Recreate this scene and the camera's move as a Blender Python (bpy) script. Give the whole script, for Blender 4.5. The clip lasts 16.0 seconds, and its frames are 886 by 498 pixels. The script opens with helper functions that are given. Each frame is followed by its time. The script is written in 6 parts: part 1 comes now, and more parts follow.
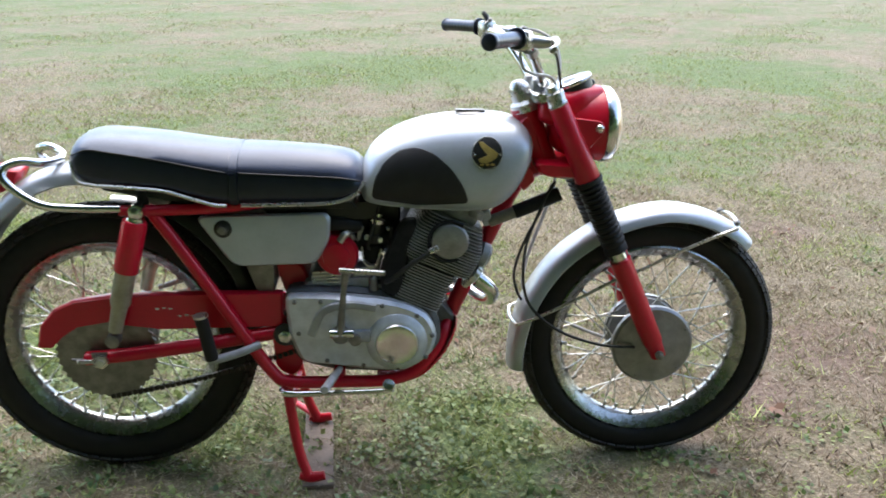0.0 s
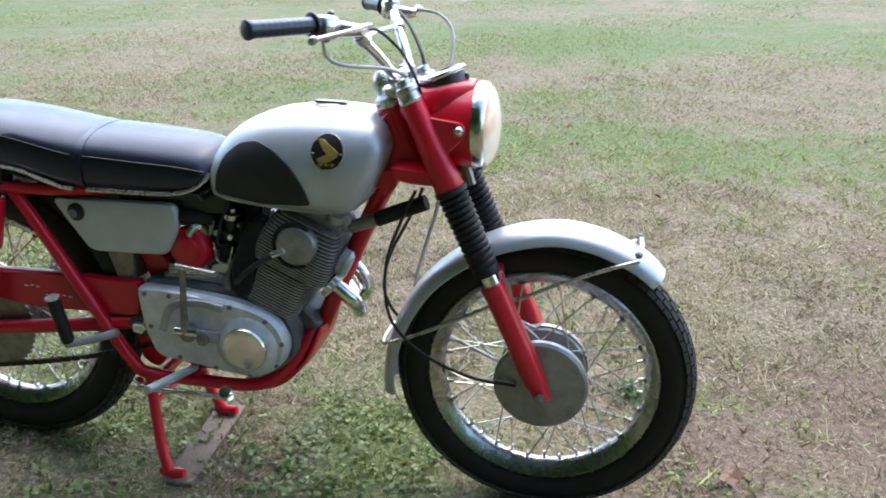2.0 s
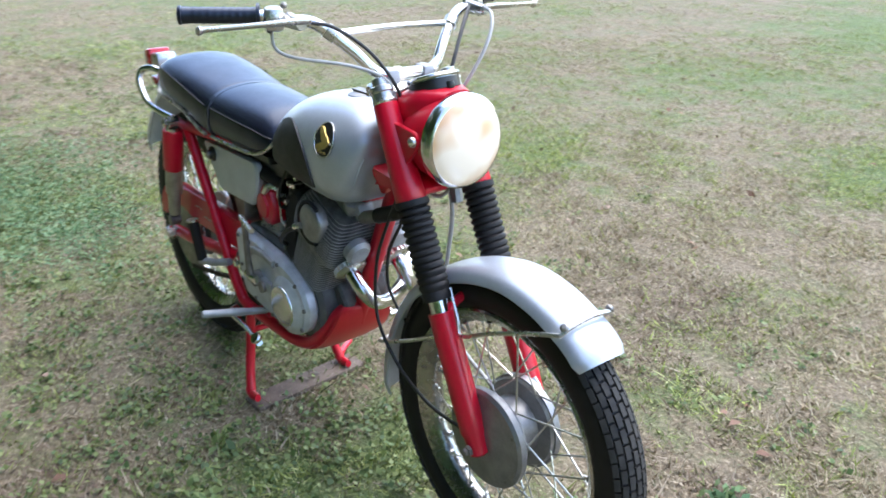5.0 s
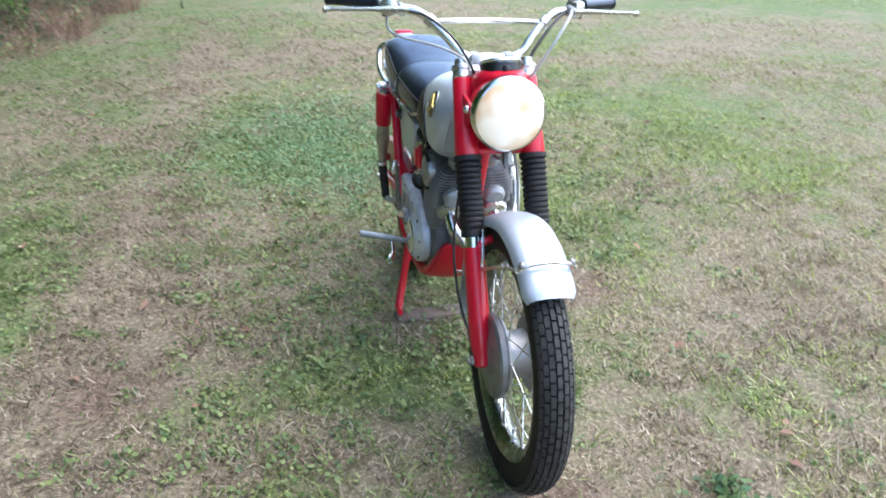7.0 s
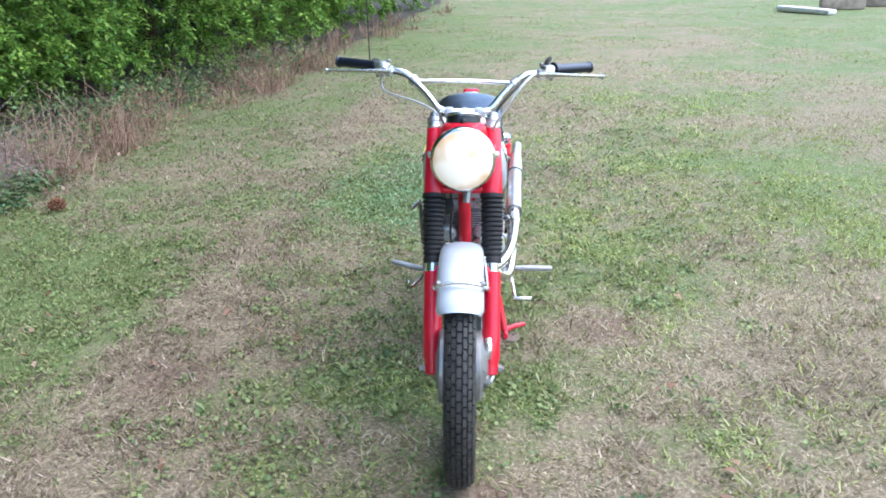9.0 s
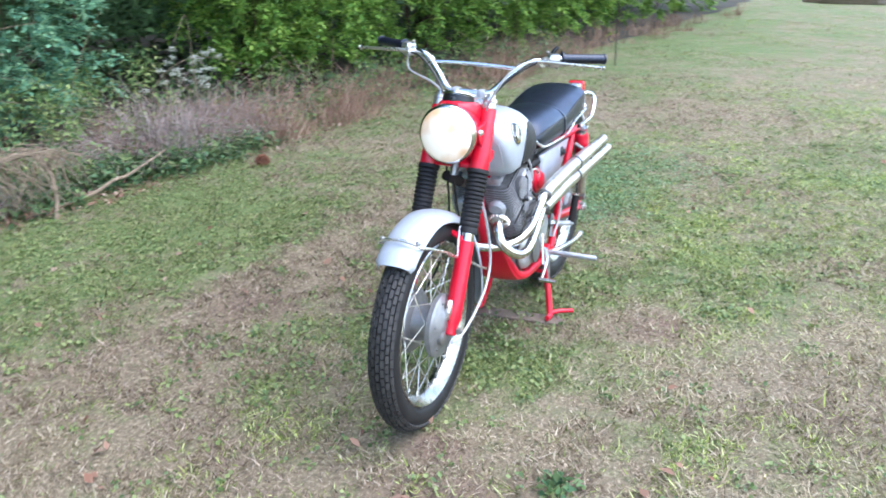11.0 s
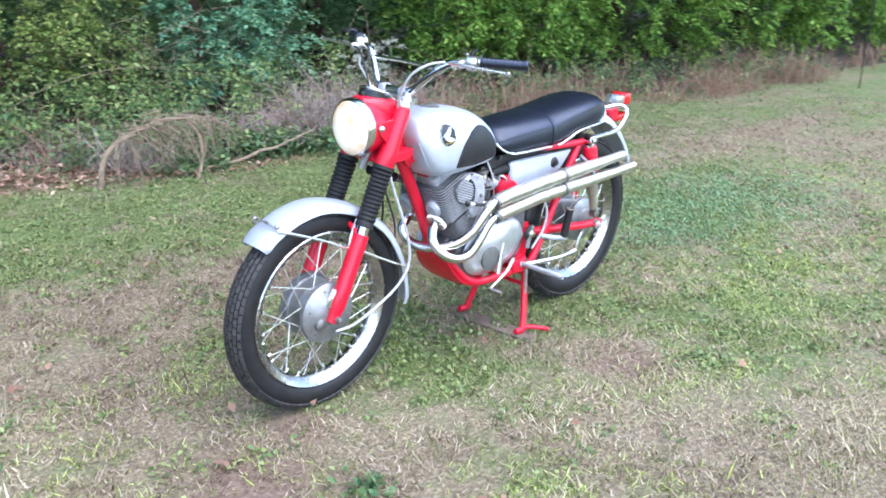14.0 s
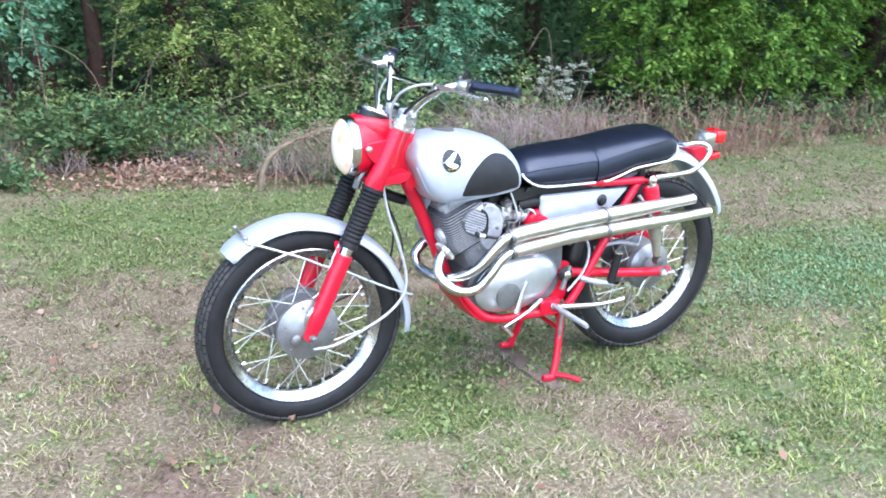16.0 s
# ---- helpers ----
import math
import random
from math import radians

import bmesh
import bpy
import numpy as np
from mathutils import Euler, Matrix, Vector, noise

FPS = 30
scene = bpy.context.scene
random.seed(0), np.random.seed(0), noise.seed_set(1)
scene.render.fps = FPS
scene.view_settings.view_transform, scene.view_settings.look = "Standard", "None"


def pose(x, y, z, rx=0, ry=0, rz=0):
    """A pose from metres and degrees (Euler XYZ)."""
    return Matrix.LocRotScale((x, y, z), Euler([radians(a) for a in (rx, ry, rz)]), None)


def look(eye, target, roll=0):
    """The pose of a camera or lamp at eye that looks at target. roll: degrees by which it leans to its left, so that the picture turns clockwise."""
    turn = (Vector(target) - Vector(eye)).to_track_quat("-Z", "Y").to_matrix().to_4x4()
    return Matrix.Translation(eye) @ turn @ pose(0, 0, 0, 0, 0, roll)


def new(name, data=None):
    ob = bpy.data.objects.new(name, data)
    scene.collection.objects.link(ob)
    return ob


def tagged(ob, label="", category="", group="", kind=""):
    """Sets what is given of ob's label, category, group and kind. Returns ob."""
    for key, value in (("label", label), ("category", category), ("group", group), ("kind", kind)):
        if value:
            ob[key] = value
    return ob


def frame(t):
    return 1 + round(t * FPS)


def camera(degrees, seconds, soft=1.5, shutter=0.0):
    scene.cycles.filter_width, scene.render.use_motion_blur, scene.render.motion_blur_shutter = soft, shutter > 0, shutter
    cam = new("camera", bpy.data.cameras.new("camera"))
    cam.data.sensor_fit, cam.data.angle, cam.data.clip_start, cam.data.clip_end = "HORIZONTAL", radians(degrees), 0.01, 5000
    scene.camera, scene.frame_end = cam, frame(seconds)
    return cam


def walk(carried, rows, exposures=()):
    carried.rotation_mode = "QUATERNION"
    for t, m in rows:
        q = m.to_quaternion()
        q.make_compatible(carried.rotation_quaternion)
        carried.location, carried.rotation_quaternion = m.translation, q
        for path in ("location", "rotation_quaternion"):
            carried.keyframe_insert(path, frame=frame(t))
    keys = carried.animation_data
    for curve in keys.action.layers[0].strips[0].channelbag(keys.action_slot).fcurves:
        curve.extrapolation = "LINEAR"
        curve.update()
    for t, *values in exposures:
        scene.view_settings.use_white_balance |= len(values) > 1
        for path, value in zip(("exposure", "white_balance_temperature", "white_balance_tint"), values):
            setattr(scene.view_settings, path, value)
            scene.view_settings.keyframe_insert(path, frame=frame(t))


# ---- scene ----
cam = camera(54.6, 16.0, soft=1.65, shutter=0.5)
PATH = [
    (0, (0.695, -1.938, 1.264), (0.798, -0.06, 0.584), 0.7),
    (0.5, (0.888, -1.855, 1.274), (0.923, 0.01, 0.551), 0.0),
    (1, (1.13, -1.804, 1.269), (1.063, 0.059, 0.546), 0.6),
    (1.5, (1.3, -1.78, 1.283), (1.038, 0.062, 0.551), 1.3),
    (2, (1.477, -1.632, 1.281), (1.058, 0.171, 0.525), 0.1),
    (2.5, (1.663, -1.517, 1.303), (1.106, 0.247, 0.543), -0.9),
    (3, (1.89, -1.427, 1.32), (1.125, 0.259, 0.562), 0.1),
    (3.5, (1.978, -1.31, 1.316), (1.06, 0.283, 0.53), 0.8),
    (6, (2.73, -0.712, 1.327), (1.046, -0.015, 0.504), -0.6),
    (6.5, (2.921, -0.625, 1.34), (1.182, -0.1, 0.503), 0.4),
    (7, (3.018, -0.49, 1.357), (1.217, -0.141, 0.561), -0.2),
    (7.5, (3.149, -0.355, 1.385), (1.296, -0.181, 0.653), -0.5),
    (8, (3.304, -0.217, 1.402), (1.429, -0.185, 0.706), -0.9),
    (10.5, (3.448, 0.777, 1.38), (1.635, 0.243, 0.727), -1.4),
    (11, (3.434, 1.021, 1.365), (1.712, 0.243, 0.71), -0.7),
    (11.5, (3.388, 1.184, 1.376), (1.733, 0.28, 0.711), -0.8),
    (12, (3.282, 1.311, 1.365), (1.68, 0.316, 0.698), -0.3),
    (12.5, (3.199, 1.484, 1.372), (1.638, 0.416, 0.721), -0.1),
    (13, (3.09, 1.724, 1.365), (1.624, 0.53, 0.712), 0.4),
    (13.5, (2.946, 1.835, 1.336), (1.535, 0.582, 0.674), 0.6),
    (14, (2.792, 1.971, 1.362), (1.437, 0.654, 0.705), 1.1),
    (14.5, (2.619, 2.141, 1.36), (1.444, 0.662, 0.703), 1.5),
    (15, (2.445, 2.222, 1.363), (1.373, 0.668, 0.703), 1.1),
    (15.5, (2.249, 2.257, 1.359), (1.271, 0.639, 0.707), 1.1),
    (16, (2.056, 2.347, 1.363), (1.181, 0.659, 0.74), 1.5),
]
walk(cam, [(t, look(eye, target, roll)) for t, eye, target, roll in PATH], exposures=((0, 1.95, 6880, 11), (3.5, 1.95, 6350, 12), (6, 2.09, 6400, 11.3), (8, 2.10, 6300, 10.5), (12.5, 2.19, 6060, 12.4), (16, 2.27, 5990, 13.4)))

# ---- world and light ----
world = bpy.data.worlds.new("world")
scene.world = world
world.use_nodes = True
SUN_EL, SUN_AZ = 60.0, 20.0          # height over the lawn; turn from the machine's own left-hand side towards its tail
sky = world.node_tree.nodes.new("ShaderNodeTexSky")
sky.sky_type, sky.sun_disc = "NISHITA", False
sky.sun_elevation, sky.sun_rotation = radians(SUN_EL), radians(SUN_AZ)
sky.air_density, sky.dust_density = 1.0, 1.0
world.node_tree.links.new(sky.outputs[0], world.node_tree.nodes["Background"].inputs[0])
world.node_tree.nodes["Background"].inputs[1].default_value = 0.16
sun_data = bpy.data.lights.new("sun", "SUN")
sun_data.energy, sun_data.angle, sun_data.color = 1.25, radians(75), (1.0, 0.98, 0.94)
sun = new("sun", sun_data)
sun.matrix_world = look((0, 0, 20), (math.sin(radians(SUN_AZ)) * 20 / math.tan(radians(SUN_EL)), -math.cos(radians(SUN_AZ)) * 20 / math.tan(radians(SUN_EL)), 0))

# ---- materials ----
def mat(name, base, rough=0.5, metal=0.0, vary=0.15, scale=30.0, bump=0.0, bscale=200.0, coat=0.0, second=None, rvary=0.1):
    """A Principled surface with colour and roughness varied by noise at two scales, and fine relief."""
    m = bpy.data.materials.new(name)
    m.use_nodes = True
    nt = m.node_tree
    p = nt.nodes["Principled BSDF"]
    p.inputs["Metallic"].default_value = metal
    p.inputs["Coat Weight"].default_value = coat
    p.inputs["Coat Roughness"].default_value = 0.08
    co = nt.nodes.new("ShaderNodeTexCoord")
    big, fine = nt.nodes.new("ShaderNodeTexNoise"), nt.nodes.new("ShaderNodeTexNoise")
    big.inputs["Scale"].default_value, fine.inputs["Scale"].default_value = scale, scale * 9
    big.inputs["Detail"].default_value = 6
    add = nt.nodes.new("ShaderNodeMath"); add.operation = "MULTIPLY_ADD"
    add.inputs[1].default_value = 0.35
    ramp = nt.nodes.new("ShaderNodeValToRGB")
    other = second or tuple(c * (1 - 2.5 * vary) for c in base)
    ramp.color_ramp.elements[0].position, ramp.color_ramp.elements[1].position = 0.45, 0.85
    ramp.color_ramp.elements[0].color = (*base, 1)
    ramp.color_ramp.elements[1].color = (*[max(0, c) for c in other], 1)
    rr = nt.nodes.new("ShaderNodeMapRange")
    rr.inputs["To Min"].default_value, rr.inputs["To Max"].default_value = max(0.02, rough - rvary), min(1, rough + rvary)
    L = nt.links.new
    L(co.outputs["Object"], big.inputs["Vector"]); L(co.outputs["Object"], fine.inputs["Vector"])
    L(fine.outputs["Fac"], add.inputs[0]); L(big.outputs["Fac"], add.inputs[2])
    L(add.outputs[0], ramp.inputs[0]); L(ramp.outputs[0], p.inputs["Base Color"])
    L(add.outputs[0], rr.inputs["Value"]); L(rr.outputs[0], p.inputs["Roughness"])
    if bump:
        bn, bu = nt.nodes.new("ShaderNodeTexNoise"), nt.nodes.new("ShaderNodeBump")
        bn.inputs["Scale"].default_value, bn.inputs["Detail"].default_value = bscale, 4
        bu.inputs["Strength"].default_value, bu.inputs["Distance"].default_value = bump, 0.002
        L(co.outputs["Object"], bn.inputs["Vector"]); L(bn.outputs["Fac"], bu.inputs["Height"]); L(bu.outputs[0], p.inputs["Normal"])
    return m


def leafy(name, cols, rough=0.6, through_light=0.25, patch=None, gloss=0.5):
    """Foliage: every leaf or blade takes its own colour from cols; patch = three more mixes, for a lawn that is part green and part dry."""
    m = bpy.data.materials.new(name)
    m.use_nodes = True
    nt = m.node_tree
    L = nt.links.new
    p = nt.nodes["Principled BSDF"]
    p.inputs["Roughness"].default_value, p.inputs["Specular IOR Level"].default_value = rough, gloss
    geo, co = nt.nodes.new("ShaderNodeNewGeometry"), nt.nodes.new("ShaderNodeTexCoord")

    def ramp_of(colours, fac):
        r = nt.nodes.new("ShaderNodeValToRGB")
        els = r.color_ramp.elements
        while len(els) < len(colours):
            els.new(0.5)
        for i, (e, c) in enumerate(zip(els, colours)):
            e.position, e.color = i / (len(colours) - 1), (*c, 1)
        L(fac, r.inputs[0])
        return r.outputs[0]
    col = ramp_of(cols, geo.outputs["Random Per Island"])
    if patch:
        # green blades shade from bluish to yellowish, dry ones from brown to straw; each blade is either green or dry
        one = geo.outputs["Random Per Island"]
        # both mixes darken towards the wood, putting its shade into the blades' colour
        green = blend(nt, ranged(nt, sums(nt, "ADD", noise(nt, co, 0.8), across(nt, co, -1.5, 2.0, -0.16, 0.18)), 0.40, 0.62), col, ramp_of(patch[0], one))
        dry = blend(nt, ranged(nt, sums(nt, "ADD", noise(nt, co, 1.3), across(nt, co, -1.5, 1.9, -0.20, 0.15)), 0.38, 0.62), ramp_of(patch[1], one), ramp_of(patch[2], one))
        other = sums(nt, "FRACT", sums(nt, "MULTIPLY", one, 57.3), 0.0)
        col = blend(nt, sums(nt, "LESS_THAN", other, drift(nt, co)), green, dry)
    L(col, p.inputs["Base Color"])
    tr, mx = nt.nodes.new("ShaderNodeBsdfTranslucent"), nt.nodes.new("ShaderNodeMixShader")
    mx.inputs[0].default_value = through_light
    L(col, tr.inputs["Color"]); L(p.outputs[0], mx.inputs[1]); L(tr.outputs[0], mx.inputs[2])
    L(mx.outputs[0], nt.nodes["Material Output"].inputs["Surface"])
    return m


def noise(nt, co, scale, detail=3):
    n = nt.nodes.new("ShaderNodeTexNoise")
    n.inputs["Scale"].default_value, n.inputs["Detail"].default_value = scale, detail
    nt.links.new(co.outputs["Object"], n.inputs["Vector"])
    return n.outputs["Fac"]


def sums(nt, operation, a, b, c=None):
    n = nt.nodes.new("ShaderNodeMath")
    n.operation = operation
    for k, v in enumerate((a, b, c)):
        if v is None:
            continue
        if isinstance(v, (int, float)):
            n.inputs[k].default_value = v
        else:
            nt.links.new(v, n.inputs[k])
    return n.outputs[0]


def ranged(nt, v, a, b, c=0.0, d=1.0):
    n = nt.nodes.new("ShaderNodeMapRange")
    for k, q in (("From Min", a), ("From Max", b), ("To Min", c), ("To Max", d)):
        n.inputs[k].default_value = q
    nt.links.new(v, n.inputs["Value"])
    return n.outputs[0]


def across(nt, co, y0, y1, low, high, axis="Y"):
    """A value that changes over the lawn, as from its shady side by the wood to its open side."""
    xyz = nt.nodes.new("ShaderNodeSeparateXYZ")
    nt.links.new(co.outputs["Object"], xyz.inputs[0])
    return ranged(nt, xyz.outputs[axis], y0, y1, low, high)


def drift(nt, co):
    """The share of dry grass, 0 to 1: noise at three scales, with the lawn's known dry and green places."""
    L = nt.links.new
    out = sums(nt, "MULTIPLY_ADD", noise(nt, co, 2.4), 0.85, sums(nt, "MULTIPLY", noise(nt, co, 0.55), 0.85))
    out = sums(nt, "MULTIPLY_ADD", noise(nt, co, 11.0, 2), 0.65, out)
    for group, weight in ((DRY_SPOTS, 0.12), (GREEN_SPOTS, -0.14)):
        for x, y, radius in group:
            d = nt.nodes.new("ShaderNodeVectorMath"); d.operation = "DISTANCE"
            d.inputs[1].default_value = (x, y, 0)
            L(co.outputs["Object"], d.inputs[0])
            out = sums(nt, "ADD", out, ranged(nt, d.outputs["Value"], radius * 1.35, radius * 0.2, 0.0, weight))
    out = sums(nt, "ADD", out, across(nt, co, -2.0, 1.6, -0.06, 0.06))
    out = sums(nt, "ADD", out, across(nt, co, 2.2, 6.0, 0.0, -0.10))
    out = sums(nt, "ADD", out, across(nt, co, -8.0, -2.5, -0.16, 0.0, "X"))
    # a worn track along the wood's side
    xyz = nt.nodes.new("ShaderNodeSeparateXYZ")
    L(co.outputs["Object"], xyz.inputs[0])
    off = sums(nt, "ADD", sums(nt, "ADD", xyz.outputs["Y"], 1.30), sums(nt, "MULTIPLY", noise(nt, co, 1.6), -0.36))
    band = ranged(nt, sums(nt, "ABSOLUTE", off, 0.0), 0.30, 0.05)
    ends = sums(nt, "MULTIPLY", ranged(nt, xyz.outputs["X"], 2.2, 1.2), ranged(nt, xyz.outputs["X"], -6.0, -4.2))
    out = sums(nt, "MULTIPLY_ADD", sums(nt, "MULTIPLY", band, ends), 0.15, out)
    return ranged(nt, out, 0.91, 1.30, 0.06, 0.90)


def blend(nt, fac, a, b):
    m = nt.nodes.new("ShaderNodeMix"); m.data_type = "RGBA"
    for v, k in ((fac, "Factor"), (a, "A"), (b, "B")):
        nt.links.new(v, m.inputs[k])
    return m.outputs["Result"]


RED = mat("red_paint", (0.60, 0.006, 0.027), 0.30, 0.0, 0.06, 12, coat=0.25)
RED.node_tree.nodes["Principled BSDF"].inputs["Specular IOR Level"].default_value = 0.35
SILVER = mat("silver_paint", (0.50, 0.54, 0.60), 0.34, 0.42, 0.05, 18, bump=0.03, bscale=900, coat=0.2)
CHROME = mat("chrome", (0.78, 0.78, 0.775), 0.14, 1.0, 0.12, 25, rvary=0.08, bump=0.35, bscale=45)
RIM = mat("rim_chrome", (0.48, 0.475, 0.455), 0.22, 1.0, 0.16, 40, rvary=0.12, bump=0.6, bscale=60)
ALU = mat("cast_aluminium", (0.43, 0.44, 0.46), 0.42, 0.35, 0.12, 35, bump=0.12, bscale=500)
ALU_B = mat("polished_aluminium", (0.62, 0.61, 0.58), 0.25, 0.9, 0.1, 30, rvary=0.1)
CASE = mat("pale_cast_cover", (0.66, 0.69, 0.74), 0.36, 0.4, 0.10, 35, bump=0.12, bscale=500)
COVER = mat("bright_cover_alloy", (0.62, 0.635, 0.66), 0.30, 0.8, 0.08, 25, rvary=0.08)
PIPE = mat("worn_exhaust_chrome", (0.78, 0.765, 0.725), 0.30, 0.95, 0.1, 30, second=(0.56, 0.53, 0.47), rvary=0.12, bump=0.9, bscale=55)
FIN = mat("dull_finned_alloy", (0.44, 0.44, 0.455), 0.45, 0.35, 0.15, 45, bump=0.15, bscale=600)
# fin flats: darker than the edges, shade between fins put into the colour
FIN_SHADE = mat("shaded_fin_flats", (0.165, 0.165, 0.17), 0.6, 0.2, 0.2, 45, bump=0.15, bscale=600)
# near-black: painted shade of the engine's gaps, also plain black gaskets
SHADE_BLACK = mat("black_for_shade_and_gaskets", (0.012, 0.012, 0.013), 0.75, 0.2, 0.2, 45, bump=0.15, bscale=600)
# engine case and front mount carry the shadow under the barrels in this colour
DULL = mat("dark_cast_case", (0.17, 0.17, 0.175), 0.5, 0.4, 0.15, 40, bump=0.12, bscale=500)
FLAT = mat("flat_grey_plate", (0.13, 0.13, 0.12), 0.5, 0.3, 0.12, 40, bump=0.08, bscale=400)
DRUM = mat("grey_drum_plate", (0.33, 0.33, 0.335), 0.4, 0.7, 0.12, 30, bump=0.08, bscale=400)
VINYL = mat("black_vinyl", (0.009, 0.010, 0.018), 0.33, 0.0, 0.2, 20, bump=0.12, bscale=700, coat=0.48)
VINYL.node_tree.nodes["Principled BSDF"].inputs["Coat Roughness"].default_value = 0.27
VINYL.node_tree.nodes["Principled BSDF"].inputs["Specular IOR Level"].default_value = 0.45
# bluish tints put the sky's sheen into the vinyl of seat and grips
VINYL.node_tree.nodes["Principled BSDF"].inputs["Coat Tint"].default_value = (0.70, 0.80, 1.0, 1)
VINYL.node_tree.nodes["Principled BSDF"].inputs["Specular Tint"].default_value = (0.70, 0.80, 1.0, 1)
RUBBER = mat("black_rubber", (0.007, 0.007, 0.008), 0.55, 0.0, 0.2, 30, bump=0.15, bscale=300, second=(0.015, 0.014, 0.014))
RUBBER.node_tree.nodes["Principled BSDF"].inputs["Specular IOR Level"].default_value = 0.3
TREAD = mat("dusty_tread_rubber", (0.011, 0.0105, 0.0105), 0.7, 0.0, 0.2, 40, bump=0.2, bscale=300, second=(0.04, 0.037, 0.033))
KNEE = mat("black_knee_rubber", (0.008, 0.008, 0.010), 0.5, 0.0, 0.2, 30, bump=0.2, bscale=500)
BLACK = mat("black_enamel", (0.014, 0.014, 0.014), 0.35, 0.0, 0.2, 20)
TRIM = mat("bright_trim", (0.7, 0.69, 0.65), 0.25, 0.9, 0.08, 40)
GOLD = mat("gold_badge", (0.55, 0.40, 0.12), 0.35, 0.6, 0.1, 60)
GREYT = mat("grey_damper_tube", (0.26, 0.25, 0.22), 0.4, 0.5, 0.15, 40)
KHAKI = mat("pale_damper_body", (0.42, 0.39, 0.30), 0.35, 0.45, 0.12, 40)
CABLE = mat("black_cable", (0.02, 0.02, 0.02), 0.45, 0.0, 0.2, 50)
CABLE_G = mat("grey_cable", (0.46, 0.46, 0.45), 0.45, 0.1, 0.1, 50)
SEAM = mat("dark_piping", (0.02, 0.02, 0.024), 0.6, 0.0, 0.15, 80)
WHITE = mat("white_lettering", (0.7, 0.68, 0.64), 0.6, 0.0, 0.1, 80)
STEEL = mat("dull_steel", (0.30, 0.29, 0.28), 0.45, 0.9, 0.15, 40)
OILY = mat("oily_chain", (0.05, 0.045, 0.04), 0.5, 0.7, 0.2, 90)
TAIL = mat("red_lens", (0.55, 0.01, 0.015), 0.15, 0.0, 0.1, 60, coat=0.6)
PINKW = mat("worn_plank_wood", (0.20, 0.15, 0.115), 0.75, 0.0, 0.2, 12, bump=0.4, bscale=120)
BARK = mat("bark", (0.075, 0.038, 0.028), 0.9, 0.0, 0.2, 14, bump=0.8, bscale=60, second=(0.045, 0.03, 0.024))
BARK.node_tree.nodes["Principled BSDF"].inputs["Specular IOR Level"].default_value = 0.2
DEADWOOD = mat("dead_wood", (0.26, 0.195, 0.13), 0.9, 0.0, 0.2, 25, bump=0.5, bscale=120)
CONE = mat("cone_brown", (0.20, 0.075, 0.035), 0.8, 0.0, 0.2, 60)
BOARD = mat("weathered_board", (0.42, 0.33, 0.26), 0.8, 0.0, 0.2, 10, bump=0.4, bscale=90)
PALEB = mat("pale_board", (0.75, 0.72, 0.66), 0.7, 0.0, 0.12, 10)

# the headlamp's lens: ribbed clear glass over a reflector, warm sky reflections painted in as colour and glow
LENS = bpy.data.materials.new("headlamp_lens")
LENS.use_nodes = True
_n, _p = LENS.node_tree, LENS.node_tree.nodes["Principled BSDF"]
_co, _no, _ra = _n.nodes.new("ShaderNodeTexCoord"), _n.nodes.new("ShaderNodeTexNoise"), _n.nodes.new("ShaderNodeValToRGB")
_no.inputs["Scale"].default_value = 9
_ra.color_ramp.elements[0].position, _ra.color_ramp.elements[0].color = 0.40, (0.58, 0.38, 0.22, 1)
_ra.color_ramp.elements[1].position, _ra.color_ramp.elements[1].color = 0.55, (0.74, 0.67, 0.56, 1)
_n.links.new(_co.outputs["Object"], _no.inputs["Vector"]); _n.links.new(_no.outputs["Fac"], _ra.inputs[0])
_n.links.new(_ra.outputs[0], _p.inputs["Base Color"]); _n.links.new(_ra.outputs[0], _p.inputs["Emission Color"])
_p.inputs["Emission Strength"].default_value = 0.10
_p.inputs["Roughness"].default_value, _p.inputs["Coat Weight"].default_value = 0.25, 1.0

DRY_SPOTS = ((2.54, 1.8, 0.7), (2.15, 0.6, 0.6), (1.24, 0.47, 0.3), (1.9, 1.28, 0.6), (-4.5, 4.5, 1.5), (1.6, 2.28, 0.7), (1.84, 4.9, 1.0), (-4.2, -0.6, 1.1), (-2.25, -1.85, 0.8),
             (0.4, -1.08, 0.4), (1.2, -1.1, 0.4), (1.06, -0.62, 0.2), (0.75, 1.28, 0.6), (-6.9, 0.6, 1.2), (-10.2, 2.8, 1.5), (1.87, -0.95, 0.4), (1.62, -2.28, 0.3), (2.06, -1.28, 0.45), (0.6, 0.55, 0.45), (1.87, -0.2, 0.5), (1.3, 0.6, 0.3), (2.25, 0.9, 0.5), (3.2, 2.75, 0.5), (-8.2, 2.4, 1.2), (1.46, 0.1, 0.14), (0.2, -1.25, 0.35), (0.76, -1.25, 0.3), (0.37, 0.53, 0.2), (0.35, 1.35, 0.4), (0.3, 5.3, 0.8), (3.2, 5.3, 0.8))
